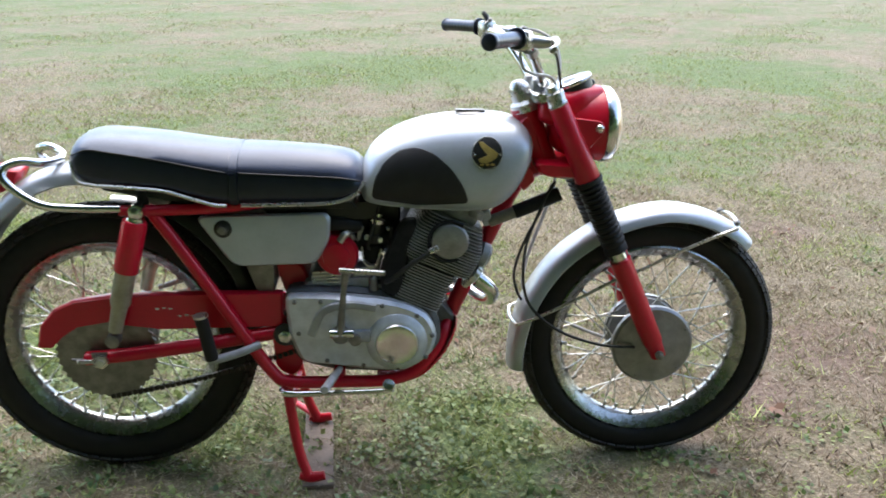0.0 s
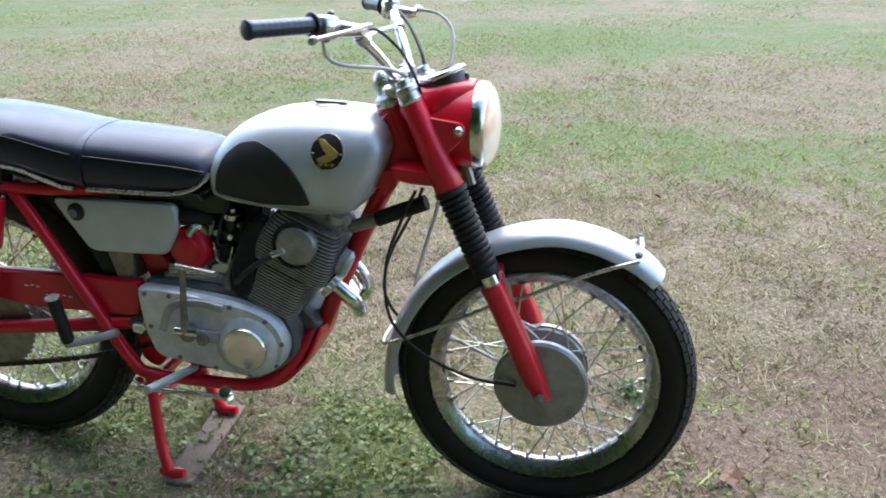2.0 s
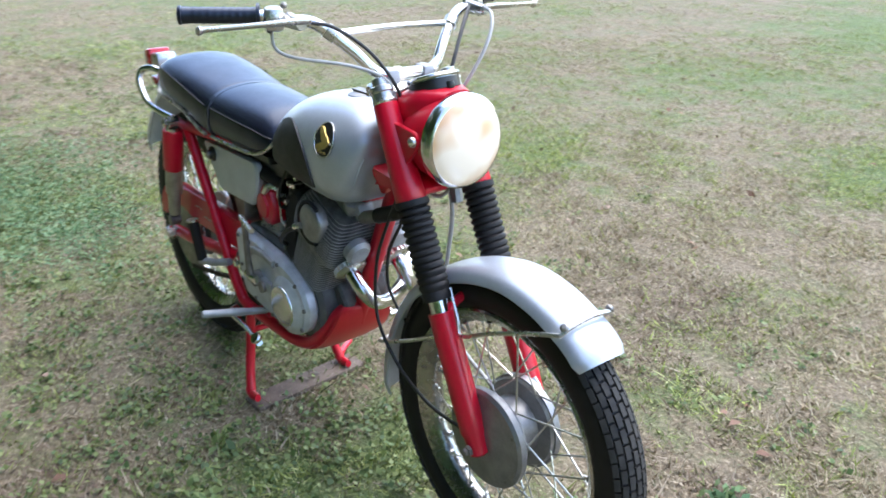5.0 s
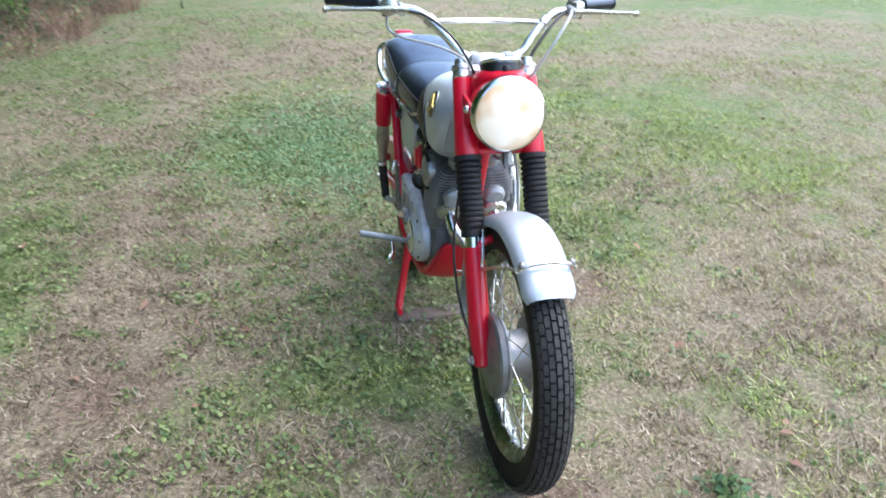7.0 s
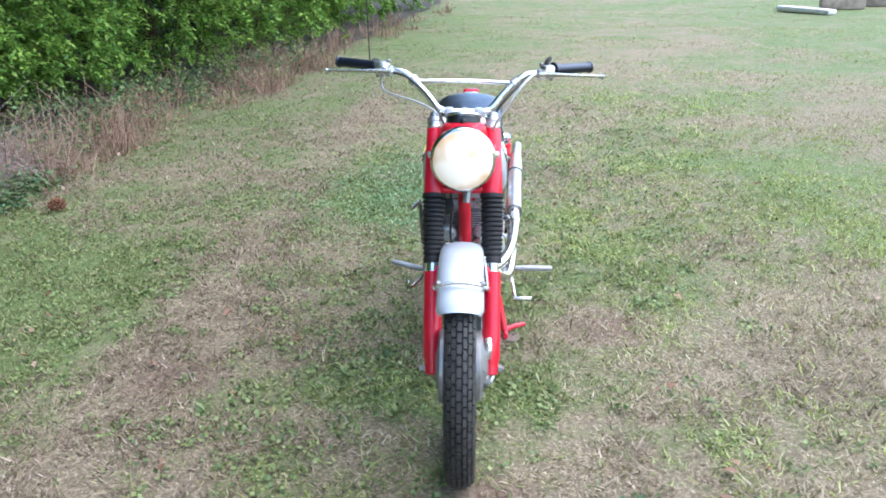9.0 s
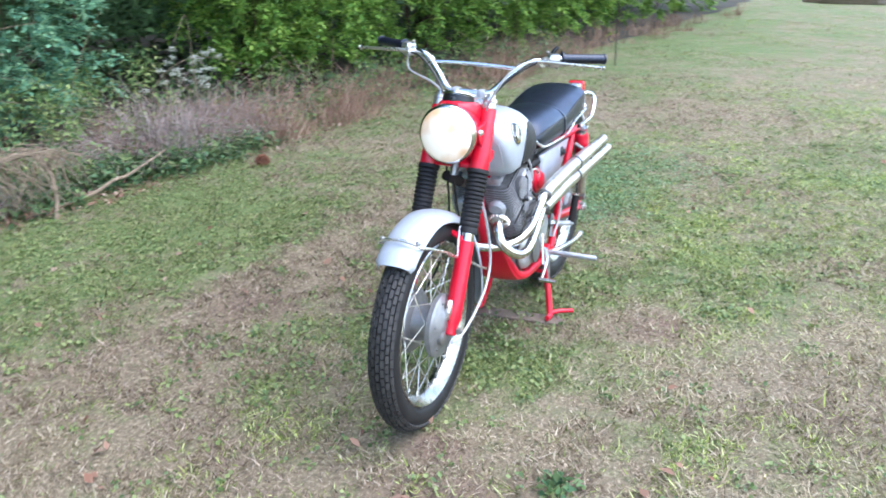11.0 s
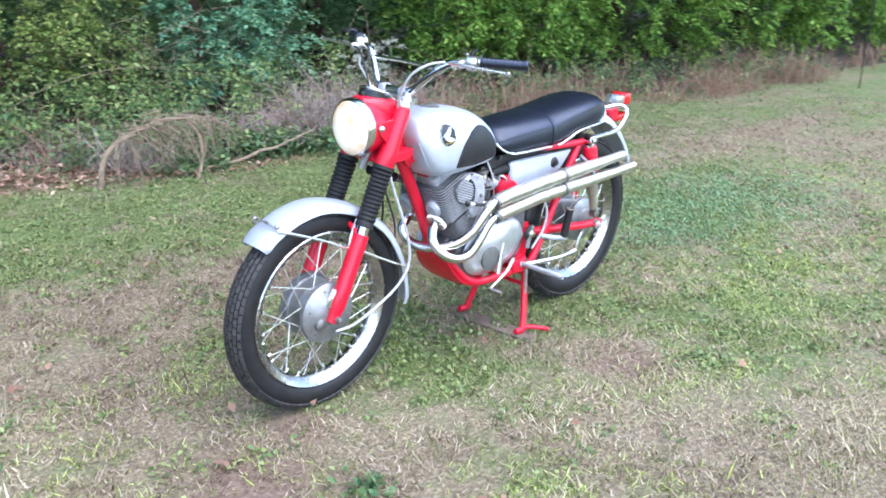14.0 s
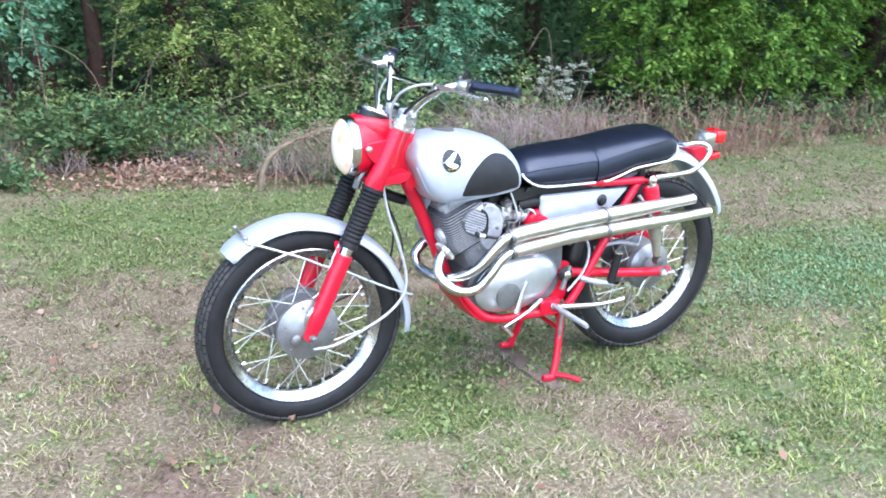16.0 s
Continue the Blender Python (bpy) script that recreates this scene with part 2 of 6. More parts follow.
GREEN_SPOTS = ((0.16, 0.0, 0.35), (3.9, 6.6, 1.4), (-0.96, 4.27, 0.9), (-0.52, 6.66, 1.4), (1.47, 3.38, 0.5), (0.52, 2.82, 0.5), (0.85, 0.18, 0.2), (-6.5, 6.3, 2.0), (-1.5, -0.45, 0.6), (-1.32, -1.06, 0.5), (1.0, -0.83, 0.2), (0.88, -0.27, 0.25),
               (-1.93, 1.5, 0.8), (-3.04, 1.21, 0.8), (-0.35, 0.5, 0.45), (0.35, -1.56, 0.5), (0.94, -0.6, 0.2), (-1.15, 0.6, 0.6), (0.67, -2.3, 0.9), (1.73, -2.6, 0.6), (0.72, -0.38, 0.25), (1.16, 0.73, 0.2), (-0.6, -2.4, 0.9), (-0.9, 0.6, 0.45), (-2.3, 1.4, 0.9), (-0.9, 1.85, 0.5), (-0.05, -1.75, 0.5), (0.9, 0.56, 0.18), (1.4, -0.17, 0.25), (1.6, -2.4, 0.6), (-1.6, -0.35, 0.5), (-1.05, 1.92, 0.6), (-1.88, 1.96, 0.7), (-4.7, 2.6, 1.0), (0.1, 0.75, 0.25), (0.44, 0.97, 0.2), (1.0, 7.0, 0.9), (3.0, 8.0, 1.2), (0.52, 3.05, 0.5), (0.87, 4.46, 0.6), (0.84, 0.06, 0.2), (0.0, -1.65, 0.35), (-1.0, 6.8, 1.0), (0.6, 7.0, 1.1), (2.0, 7.4, 1.1), (4.2, 8.0, 1.3), (1.3, 3.0, 0.6), (2.3, 3.15, 0.6), (3.1, 3.4, 0.6))
BARE_SPOTS = ((2.12, 0.55, 0.36), (1.74, 0.26, 0.24), (2.45, 1.72, 0.22), (0.37, 0.53, 0.16), (0.79, -1.03, 0.18), (1.46, 0.10, 0.12))
TURF = ([(0.036, 0.054, 0.015), (0.107, 0.148, 0.040), (0.190, 0.228, 0.069), (0.316, 0.320, 0.147), (0.073, 0.100, 0.029)],
              [(0.075, 0.105, 0.018), (0.235, 0.29, 0.056), (0.39, 0.455, 0.105), (0.53, 0.56, 0.24), (0.12, 0.165, 0.034)],
               [(0.055, 0.036, 0.024), (0.26, 0.182, 0.128), (0.12, 0.082, 0.055), (0.45, 0.36, 0.265), (0.12, 0.10, 0.047)],
               [(0.12, 0.094, 0.048), (0.49, 0.41, 0.255), (0.27, 0.22, 0.125), (0.62, 0.54, 0.38), (0.18, 0.18, 0.064)])


def evened(cols):
    """The same colours drawn half way to their mean, as a lawn far off shows them."""
    mean = [sum(c[k] for c in cols) / len(cols) for k in range(3)]
    return [tuple(0.42 * c[k] + 0.58 * mean[k] for k in range(3)) for c in cols]


GRASS = leafy("lawn_blades", TURF[0], 0.65, 0.25, TURF[1:])
GRASS_FAR = leafy("far_lawn_blades", evened(TURF[0]), 0.65, 0.25, [evened(c) for c in TURF[1:]])
STRAW = leafy("straw_clippings", [(0.166, 0.124, 0.079), (0.271, 0.219, 0.144), (0.113, 0.075, 0.049), (0.392, 0.332, 0.234), (0.203, 0.144, 0.094)], 0.8, 0.1)
BLUISH = leafy("bluish_grass_blades", [(0.071, 0.155, 0.067), (0.121, 0.230, 0.104), (0.198, 0.317, 0.152), (0.284, 0.392, 0.194), (0.100, 0.189, 0.073)], 0.55, 0.25)
CLOVER = leafy("clover_leaves", [(0.050, 0.088, 0.026), (0.096, 0.150, 0.044), (0.161, 0.221, 0.070), (0.262, 0.300, 0.111), (0.121, 0.172, 0.042)], 0.55, 0.25)
LEAF = leafy("bush_leaves", [(0.051, 0.122, 0.024), (0.104, 0.224, 0.039), (0.175, 0.315, 0.056), (0.279, 0.406, 0.083), (0.083, 0.183, 0.037)], 0.5, 0.38, gloss=0.2)
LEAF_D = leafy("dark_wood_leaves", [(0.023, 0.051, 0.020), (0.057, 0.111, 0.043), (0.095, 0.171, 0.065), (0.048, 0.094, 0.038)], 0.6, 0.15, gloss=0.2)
LEAF_B = leafy("bluish_weed_leaves", [(0.044, 0.095, 0.045), (0.078, 0.151, 0.069), (0.122, 0.208, 0.086), (0.175, 0.225, 0.089), (0.058, 0.113, 0.045)], 0.6, 0.25, gloss=0.2)
LEAF_M = leafy("shrub_leaves", [(0.096, 0.161, 0.040), (0.168, 0.253, 0.065), (0.252, 0.333, 0.090), (0.360, 0.368, 0.130), (0.120, 0.207, 0.050)], 0.55, 0.3, gloss=0.2)
LEAF_C = leafy("dusky_shrub_leaves", [(0.069, 0.129, 0.046), (0.131, 0.222, 0.075), (0.208, 0.300, 0.098), (0.323, 0.372, 0.144), (0.100, 0.172, 0.058)], 0.6, 0.3, gloss=0.2)
LEAF_T = leafy("bluish_sapling_leaves", [(0.071, 0.184, 0.120), (0.120, 0.282, 0.177), (0.197, 0.395, 0.233), (0.268, 0.438, 0.240), (0.092, 0.218, 0.127)], 0.55, 0.3, gloss=0.2)
STALK = leafy("dry_stalks", [(0.24, 0.14, 0.095), (0.33, 0.215, 0.155), (0.15, 0.08, 0.055), (0.40, 0.29, 0.215)], 0.8, 0.1, gloss=0.2)
LITTER = leafy("fallen_leaves", [(0.20, 0.10, 0.065), (0.30, 0.18, 0.125), (0.12, 0.065, 0.045), (0.46, 0.33, 0.25)], 0.8, 0.1, gloss=0.2)
BRUSH = leafy("grey_dead_brush", [(0.26, 0.205, 0.18), (0.37, 0.30, 0.265), (0.17, 0.13, 0.115), (0.44, 0.37, 0.33)], 0.85, 0.1, gloss=0.2)
FLOWER = leafy("white_flowers", [(0.330, 0.352, 0.285), (0.435, 0.450, 0.375), (0.255, 0.292, 0.217)], 0.7, 0.25)

WOODSOIL = mat("wood_floor_soil", (0.05, 0.038, 0.026), 0.95, 0.0, 0.2, 6, bump=1.0, bscale=40, second=(0.03, 0.03, 0.018))
SOIL = bpy.data.materials.new("lawn_soil")
SOIL.use_nodes = True
_n, _p = SOIL.node_tree, SOIL.node_tree.nodes["Principled BSDF"]
_co = _n.nodes.new("ShaderNodeTexCoord")


def _noise(scale, detail=5):
    t = _n.nodes.new("ShaderNodeTexNoise")
    t.inputs["Scale"].default_value, t.inputs["Detail"].default_value, t.inputs["Roughness"].default_value = scale, detail, 0.7
    _n.links.new(_co.outputs["Object"], t.inputs["Vector"])
    return t.outputs["Fac"]


def _ramp(fac, stops):
    r = _n.nodes.new("ShaderNodeValToRGB")
    while len(r.color_ramp.elements) < len(stops):
        r.color_ramp.elements.new(0.5)
    for e, (q, c) in zip(r.color_ramp.elements, stops):
        e.position, e.color = q, (*c, 1)
    _n.links.new(fac, r.inputs[0])
    return r.outputs[0]


_g = _ramp(_noise(55), [(0.3, (0.045, 0.068, 0.018)), (0.5, (0.09, 0.138, 0.036)), (0.68, (0.20, 0.255, 0.085))])
_d = _ramp(_noise(60), [(0.3, (0.085, 0.062, 0.042)), (0.5, (0.205, 0.152, 0.10)), (0.68, (0.44, 0.355, 0.245))])
_e = _ramp(_noise(45), [(0.3, (0.06, 0.032, 0.022)), (0.5, (0.17, 0.112, 0.077)), (0.7, (0.28, 0.205, 0.15))])
_w = 0.0
for _x, _y, _r in BARE_SPOTS:
    _v = _n.nodes.new("ShaderNodeVectorMath"); _v.operation = "DISTANCE"
    _v.inputs[1].default_value = (_x, _y, 0)
    _n.links.new(_co.outputs["Object"], _v.inputs[0])
    _w = sums(_n, "MAXIMUM", ranged(_n, _v.outputs["Value"], _r * 1.25, _r * 0.4), _w)
_n.links.new(blend(_n, _w, blend(_n, drift(_n, _co), _g, _d), _e), _p.inputs["Base Color"])
_p.inputs["Roughness"].default_value = 0.9
_b = _n.nodes.new("ShaderNodeBump"); _b.inputs["Strength"].default_value, _b.inputs["Distance"].default_value = 0.8, 0.02
_n.links.new(_noise(70), _b.inputs["Height"]); _n.links.new(_b.outputs[0], _p.inputs["Normal"])

# ---- mesh helpers ----
V = Vector


def part(name, bm, material, parent=None, label="", steer=False, flat=False):
    """Links a bmesh as one mesh object, under a thing or a part. steer: turned with the front fork."""
    if steer:
        bmesh.ops.transform(bm, matrix=STEER, verts=bm.verts)
    bmesh.ops.recalc_face_normals(bm, faces=bm.faces)
    me = bpy.data.meshes.new(name)
    bm.to_mesh(me)
    bm.free()
    me.materials.append(material)
    if not flat:
        me.shade_smooth()
        me.set_sharp_from_angle(angle=radians(38))
    ob = new(name, me)
    ob.parent = parent
    return tagged(ob, label) if label else ob


def loft(bm, loops, cap=True, ring=True):
    rows = [[bm.verts.new(p) for p in loop] for loop in loops]
    k = len(rows[0])
    for a, b in zip(rows, rows[1:]):
        for j in range(k if ring else k - 1):
            bm.faces.new((a[j], a[(j + 1) % k], b[(j + 1) % k], b[j]))
    if cap and ring:
        bm.faces.new(rows[0][::-1])
        bm.faces.new(rows[-1])
    return rows


def glide(pts, k):
    """A smooth line through the points (Catmull-Rom), k steps between two; numbers may follow the places."""
    if k < 2 or len(pts) < 3:
        return [tuple(p) for p in pts]
    P = [np.array(p, float) for p in pts]
    P = [2 * P[0] - P[1]] + P + [2 * P[-1] - P[-2]]
    out = []
    for i in range(1, len(P) - 2):
        for s in range(k):
            t = s / k
            a, b, c, d = P[i - 1:i + 3]
            out.append(tuple(0.5 * (2 * b + (c - a) * t + (2 * a - 5 * b + 4 * c - d) * t * t + (3 * b - a - 3 * c + d) * t ** 3)))
    return out + [tuple(P[-2])]


def tube(bm, pts, r=0.01, n=10, k=5, cap=True, flat=1.0):
    """A round bar along the points; a fourth number in each is its own radius. flat squeezes it along its second axis."""
    line = glide([p if len(p) > 3 else (*p, r) for p in pts], k)
    P = [V(p[:3]) for p in line]
    side = None
    loops = []
    for i, p in enumerate(P):
        d = (P[min(i + 1, len(P) - 1)] - P[max(i - 1, 0)]).normalized()
        if side is None:
            side = d.orthogonal().normalized() if abs(d.y) > 0.9 else d.cross(V((0, 1, 0))).normalized()
        side = (side - d * side.dot(d)).normalized()
        up = d.cross(side)
        loops.append([p + (side * math.cos(2 * math.pi * j / n) + up * math.sin(2 * math.pi * j / n) * flat) * line[i][3] for j in range(n)])
    loft(bm, loops, cap)
    return bm


def lathe(bm, prof, o, d, n=32, closed=False):
    """Turns a profile of (radius, height) round the axis d through o."""
    d = V(d).normalized()
    a = d.orthogonal().normalized()
    b = d.cross(a)
    o = V(o)
    loops = []
    for r, h in (list(prof) + [prof[0]] if closed else prof):
        r = max(r, 1e-4)
        loops.append([o + d * h + (a * math.cos(2 * math.pi * j / n) + b * math.sin(2 * math.pi * j / n)) * r for j in range(n)])
    loft(bm, loops, cap=not closed)
    return bm


def turned(prof, o, d, n=32, closed=False):
    return lathe(bmesh.new(), prof, o, d, n, closed)


def rod(pts, r=0.01, n=10, k=5, cap=True, flat=1.0):
    return tube(bmesh.new(), pts, r, n, k, cap, flat)


def rounded(poly, r, k=4):
    """The outline with its corners rounded."""
    out = []
    m = len(poly)
    for i in range(m):
        p, a, b = V(poly[i]), V(poly[i - 1]), V(poly[(i + 1) % m])
        q = min(r, (a - p).length * 0.45, (b - p).length * 0.45)
        s, e = p + (a - p).normalized() * q, p + (b - p).normalized() * q
        for j in range(k + 1):
            t = j / k
            out.append(tuple(s * (1 - t) ** 2 + p * 2 * t * (1 - t) + e * t * t))
    return out


def slab(bm, poly, y0, y1, bevel=0.004, domed=0.0):
    """An outline in x and z, from y0 to y1, with bevelled rims; domed swells its y1 face."""
    c = sum((V(p) for p in poly), V((0, 0))) / len(poly)

    def loop(y, inset):
        out = []
        for p in poly:
            v = V(p) - c
            out.append((c.x + v.x * (1 - inset / max(v.length, 1e-3)), y, c.y + v.y * (1 - inset / max(v.length, 1e-3))))
        return out
    s = 1 if y1 > y0 else -1
    loops = [loop(y0, bevel), loop(y0 + s * bevel, 0), loop(y1 - s * bevel, 0), loop(y1, bevel)]
    if domed:
        for q in (0.75, 0.5, 0.25):
            loops.append([(c.x + (x - c.x) * q, y1 + s * domed * (1 - q * q), c.y + (z - c.y) * q) for x, _, z in loop(y1, bevel)])
    loft(bm, loops)
    return bm


def plate(poly, y0, y1, bevel=0.004, r=0.0, domed=0.0):
    return slab(bmesh.new(), rounded(poly, r) if r else poly, y0, y1, bevel, domed)


def block(bm, centre, size, m=None, bevel=0.0):
    """A box with softened edges."""
    tmp = bmesh.new()
    bmesh.ops.create_cube(tmp, size=1)
    bmesh.ops.scale(tmp, vec=size, verts=tmp.verts)
    if bevel:
        bmesh.ops.bevel(tmp, geom=tmp.edges[:], offset=bevel, segments=2, affect="EDGES", profile=0.5)
    mm = Matrix.Translation(centre) @ (m or Matrix.Identity(4))
    vs = {v: bm.verts.new(mm @ v.co) for v in tmp.verts}
    for f in tmp.faces:
        bm.faces.new([vs[v] for v in f.verts])
    tmp.free()
    return bm


def boxed(centre, size, m=None, bevel=0.003):
    return block(bmesh.new(), centre, size, m, bevel)


def flip(bm):
    """The bmesh mirrored to the other side of the machine."""
    bmesh.ops.scale(bm, vec=(1, -1, 1), verts=bm.verts)
    return bm


def mudguard(path, half, depth, thick=0.003, k=5, n=10):
    """A rolled sheet over a wheel: an arched section swept along a line in x and z."""
    line = [V((p[0], 0, p[1])) for p in glide(path, k)]
    loops = []
    for i, p in enumerate(line):
        d = (line[min(i + 1, len(line) - 1)] - line[max(i - 1, 0)]).normalized()
        up = V((d.z, 0, -d.x))
        if up.dot(p - V((path[len(path) // 2][0], 0, 0.2))) < 0:
            up = -up
        tight = min(1.0, 0.86 + 0.14 * min(i, len(line) - 1 - i) / 2)
        outer = [(math.sin(a), math.cos(a)) for a in (radians(-88 + 176 * j / n) for j in range(n + 1))]
        loop = [p + V((0, s * half * tight, 0)) + up * ((abs(c) ** 0.6) - 1) * depth for s, c in outer]
        loop += [p + V((0, s * (half * tight - thick), 0)) + up * (((abs(c) ** 0.6) - 1) * depth - thick) for s, c in outer[::-1]]
        loops.append(loop)
    bm = bmesh.new()
    loft(bm, loops)
    return bm


def piece(name, me, matrix, parent):
    """Another object of its own on a mesh that alike pieces share."""
    ob = new(name, me)
    ob.parent = parent
    ob.matrix_basis = matrix
    return ob

# ---- the motorcycle: x runs from its rear axle towards its front wheel, y to its own left ----
FRONT, REAR = V((1.320, 0, 0.322)), V((0.010, 0, 0.342))
FORK = (V((1.320, 0, 0.325)) - V((1.034, 0, 0.95))).normalized()      # down along the fork legs
STEER = Matrix.Translation((1.0, 0, 0.86)) @ Matrix.Rotation(radians(0.4), 4, -FORK) @ Matrix.Translation((-1.0, 0, -0.86))
bike = tagged(new("motorcycle"), "red and silver vintage motorcycle on its centre stand", "motorcycle")
bike.matrix_basis = pose(0, -0.014, 0, -1.2, 0, 0.7)          # it leans a little to its left


def on_fork(z, y, ahead=0.0):
    """A place beside the fork's line at that height."""
    t = (z - 0.95) / FORK.z
    return V((1.034 + FORK.x * t + ahead, y, z))


# -- wheels --
def wheel(name, c, outer, wide, rim_r, steer, label):
    hub = bmesh.new()
    lathe(hub, [(0.03, -0.062), (0.052, -0.058), (0.085, -0.05), (0.092, -0.036), (0.088, -0.03), (0.06, -0.026), (0.055, 0.0), (0.06, 0.026),
                (0.088, 0.03), (0.092, 0.036), (0.085, 0.05), (0.052, 0.058), (0.03, 0.062)], c, (0, 1, 0), 36)
    hub = part(name, hub, DRUM, bike, label, steer)
    rc, rr = (outer + rim_r) / 2 - 0.001, (outer - rim_r) / 2 + 0.002
    prof = []
    for j in range(20):
        a = 2 * math.pi * j / 20
        w = math.sin(a)
        prof.append((rc + rr * math.copysign(abs(math.cos(a)) ** 0.95, math.cos(a)), wide * math.copysign(abs(w) ** 0.95, w) * (0.8 if math.cos(a) < -0.75 else 1)))
    tyre = part("tyre", turned(prof, c, (0, 1, 0), 72, True), RUBBER, hub, "black road tyre with blocky tread", steer)
    bm = bmesh.new()
    steps = 74
    for i in range(steps):
        for col in range(-3, 4):
            a = 2 * math.pi * (i + (0.5 if col % 2 else 0)) / steps
            tilt = col * 0.30
            r = rc + (rr + 0.0012) * math.cos(tilt) ** 0.95
            y = wide * math.sin(abs(tilt)) ** 0.95 * (1 if tilt > 0 else -1)
            m = Matrix.Rotation(-a, 4, "Y") @ Matrix.Translation((r, y, 0)) @ Matrix.Rotation(tilt * 1.05, 4, "Z")
            block(bm, c, (0.010, 0.0102, 0.0225), m)
    part("tread", bm, TREAD, hub, "", steer, flat=True)
    bm = turned([(rim_r + 0.006, -0.034), (rim_r + 0.010, -0.031), (rim_r + 0.004, -0.027), (rim_r - 0.010, -0.022), (rim_r - 0.022, -0.010), (rim_r - 0.024, 0),
                 (rim_r - 0.022, 0.010), (rim_r - 0.010, 0.022), (rim_r + 0.004, 0.027), (rim_r + 0.010, 0.031), (rim_r + 0.006, 0.034), (rim_r - 0.006, 0.027),
                 (rim_r - 0.018, 0.014), (rim_r - 0.019, 0), (rim_r - 0.018, -0.014), (rim_r - 0.006, -0.027)], c, (0, 1, 0), 72, True)
    part("rim", bm, RIM, hub, "chromed steel rim", steer)
    sp = bmesh.new()
    lathe(sp, [(1, 0), (1, 1)], (0, 0, 0), (0, 0, 1), 6)
    me = bpy.data.meshes.new("spoke")
    sp.to_mesh(me); sp.free()
    me.materials.append(TRIM)
    S = STEER if steer else Matrix.Identity(4)
    for i in range(36):
        a = 2 * math.pi * i / 36 + 0.06
        side, lead = (1 if i % 2 else -1), (1 if (i // 2) % 2 else -1)
        b = a + lead * 0.62
        p = c + V((0.086 * math.cos(b), side * 0.034, 0.086 * math.sin(b)))
        q = c + V(((rim_r - 0.021) * math.cos(a), side * 0.006, (rim_r - 0.021) * math.sin(a)))
        rot = (q - p).to_track_quat("Z", "Y").to_matrix().to_4x4()
        piece("spoke", me, S @ Matrix.Translation(p) @ rot @ Matrix.Diagonal((0.0019, 0.0019, (q - p).length, 1)), hub)
    bm = bmesh.new()
    lathe(bm, [(0.0034, 0), (0.0030, 0.013), (0.0022, 0.014)], (0, 0, 0), (0, 0, -1), 6)
    me = bpy.data.meshes.new("nipple")
    bm.to_mesh(me); bm.free()
    me.materials.append(TRIM)
    bm = bmesh.new()
    lathe(bm, [(0.0085, 0), (0.0075, 0.0016), (0.0050, 0.0026)], (0, 0, 0), (0, 0, -1), 10)
    dimple = bpy.data.meshes.new("rim_boss")
    bm.to_mesh(dimple); bm.free()
    dimple.materials.append(RIM)
    for i in range(36):
        a = 2 * math.pi * i / 36 + 0.06
        at = S @ Matrix.Translation(c) @ Matrix.Rotation(math.pi / 2 - a, 4, "Y") @ Matrix.Translation((0, (1 if i % 2 else -1) * 0.006, rim_r - 0.0225))
        piece("nipple", me, at, hub)
        piece("rim_boss", dimple, at, hub)
    return hub


fw = wheel("front_wheel", FRONT, 0.317, 0.040, 0.240, True, "spoked front wheel with a grey drum hub")
rw = wheel("rear_wheel", REAR, 0.335, 0.045, 0.245, False, "spoked rear wheel with a drum hub")
# brake plate on the right of the front hub, and the finned drum on its left
part("brake_plate", turned([(0.101, -0.044), (0.101, -0.056), (0.095, -0.062), (0.060, -0.064), (0.040, -0.070), (0.018, -0.071)], FRONT, (0, 1, 0), 40), DRUM, fw, "plain grey brake plate", True)
bm = bmesh.new()
lathe(bm, [(0.0055, 0), (0.0055, 0.004), (0.003, 0.006)], (0, 0, 0), (0, -1, 0), 8)
SCREW = bpy.data.meshes.new("screw")
bm.to_mesh(SCREW); bm.free()
SCREW.materials.append(STEEL)
for i in range(5):
    a = 2 * math.pi * i / 5 + 0.5
    piece("screw", SCREW, STEER @ Matrix.Translation(FRONT + V((0.088 * math.cos(a), -0.060, 0.088 * math.sin(a)))) @ Matrix.Diagonal((0.7, 0.6, 0.7, 1)), fw)
part("drum", turned([(0.096, 0.036), (0.096, 0.050), (0.088, 0.057), (0.066, 0.060), (0.058, 0.068), (0.030, 0.072), (0.015, 0.074)], FRONT, (0, 1, 0), 40), DRUM, fw, "grey alloy drum cover", True)
part("brake_arm", rod([FRONT + V((0.012, 0.070, 0.030)), FRONT + V((0.008, 0.074, 0.056)), FRONT + V((-0.010, 0.072, 0.078))], 0.009, 8), TRIM, fw, "", True)
part("drive_gear", turned([(0.020, 0), (0.020, 0.010), (0.012, 0.014), (0.004, 0.015)], FRONT + V((0.042, 0.062, -0.022)), (0, 1, 0), 16), STEEL, fw, "", True)
for i in range(6):
    a = 2 * math.pi * i / 6 + 0.3
    piece("screw", SCREW, STEER @ Matrix.Translation(FRONT + V((0.078 * math.cos(a), 0.058, 0.078 * math.sin(a)))) @ Matrix.Rotation(math.pi, 4, "X") @ Matrix.Diagonal((0.7, 0.7, 0.7, 1)), fw)
for y in (-1, 1):
    part("axle_nut", turned([(0.0115, 0), (0.0115, 0.007), (0.008, 0.008), (0.008, 0.014), (0.004, 0.016)], on_fork(0.316, y * 0.100), (0, y, 0), 6), STEEL, fw, "", True, flat=True)
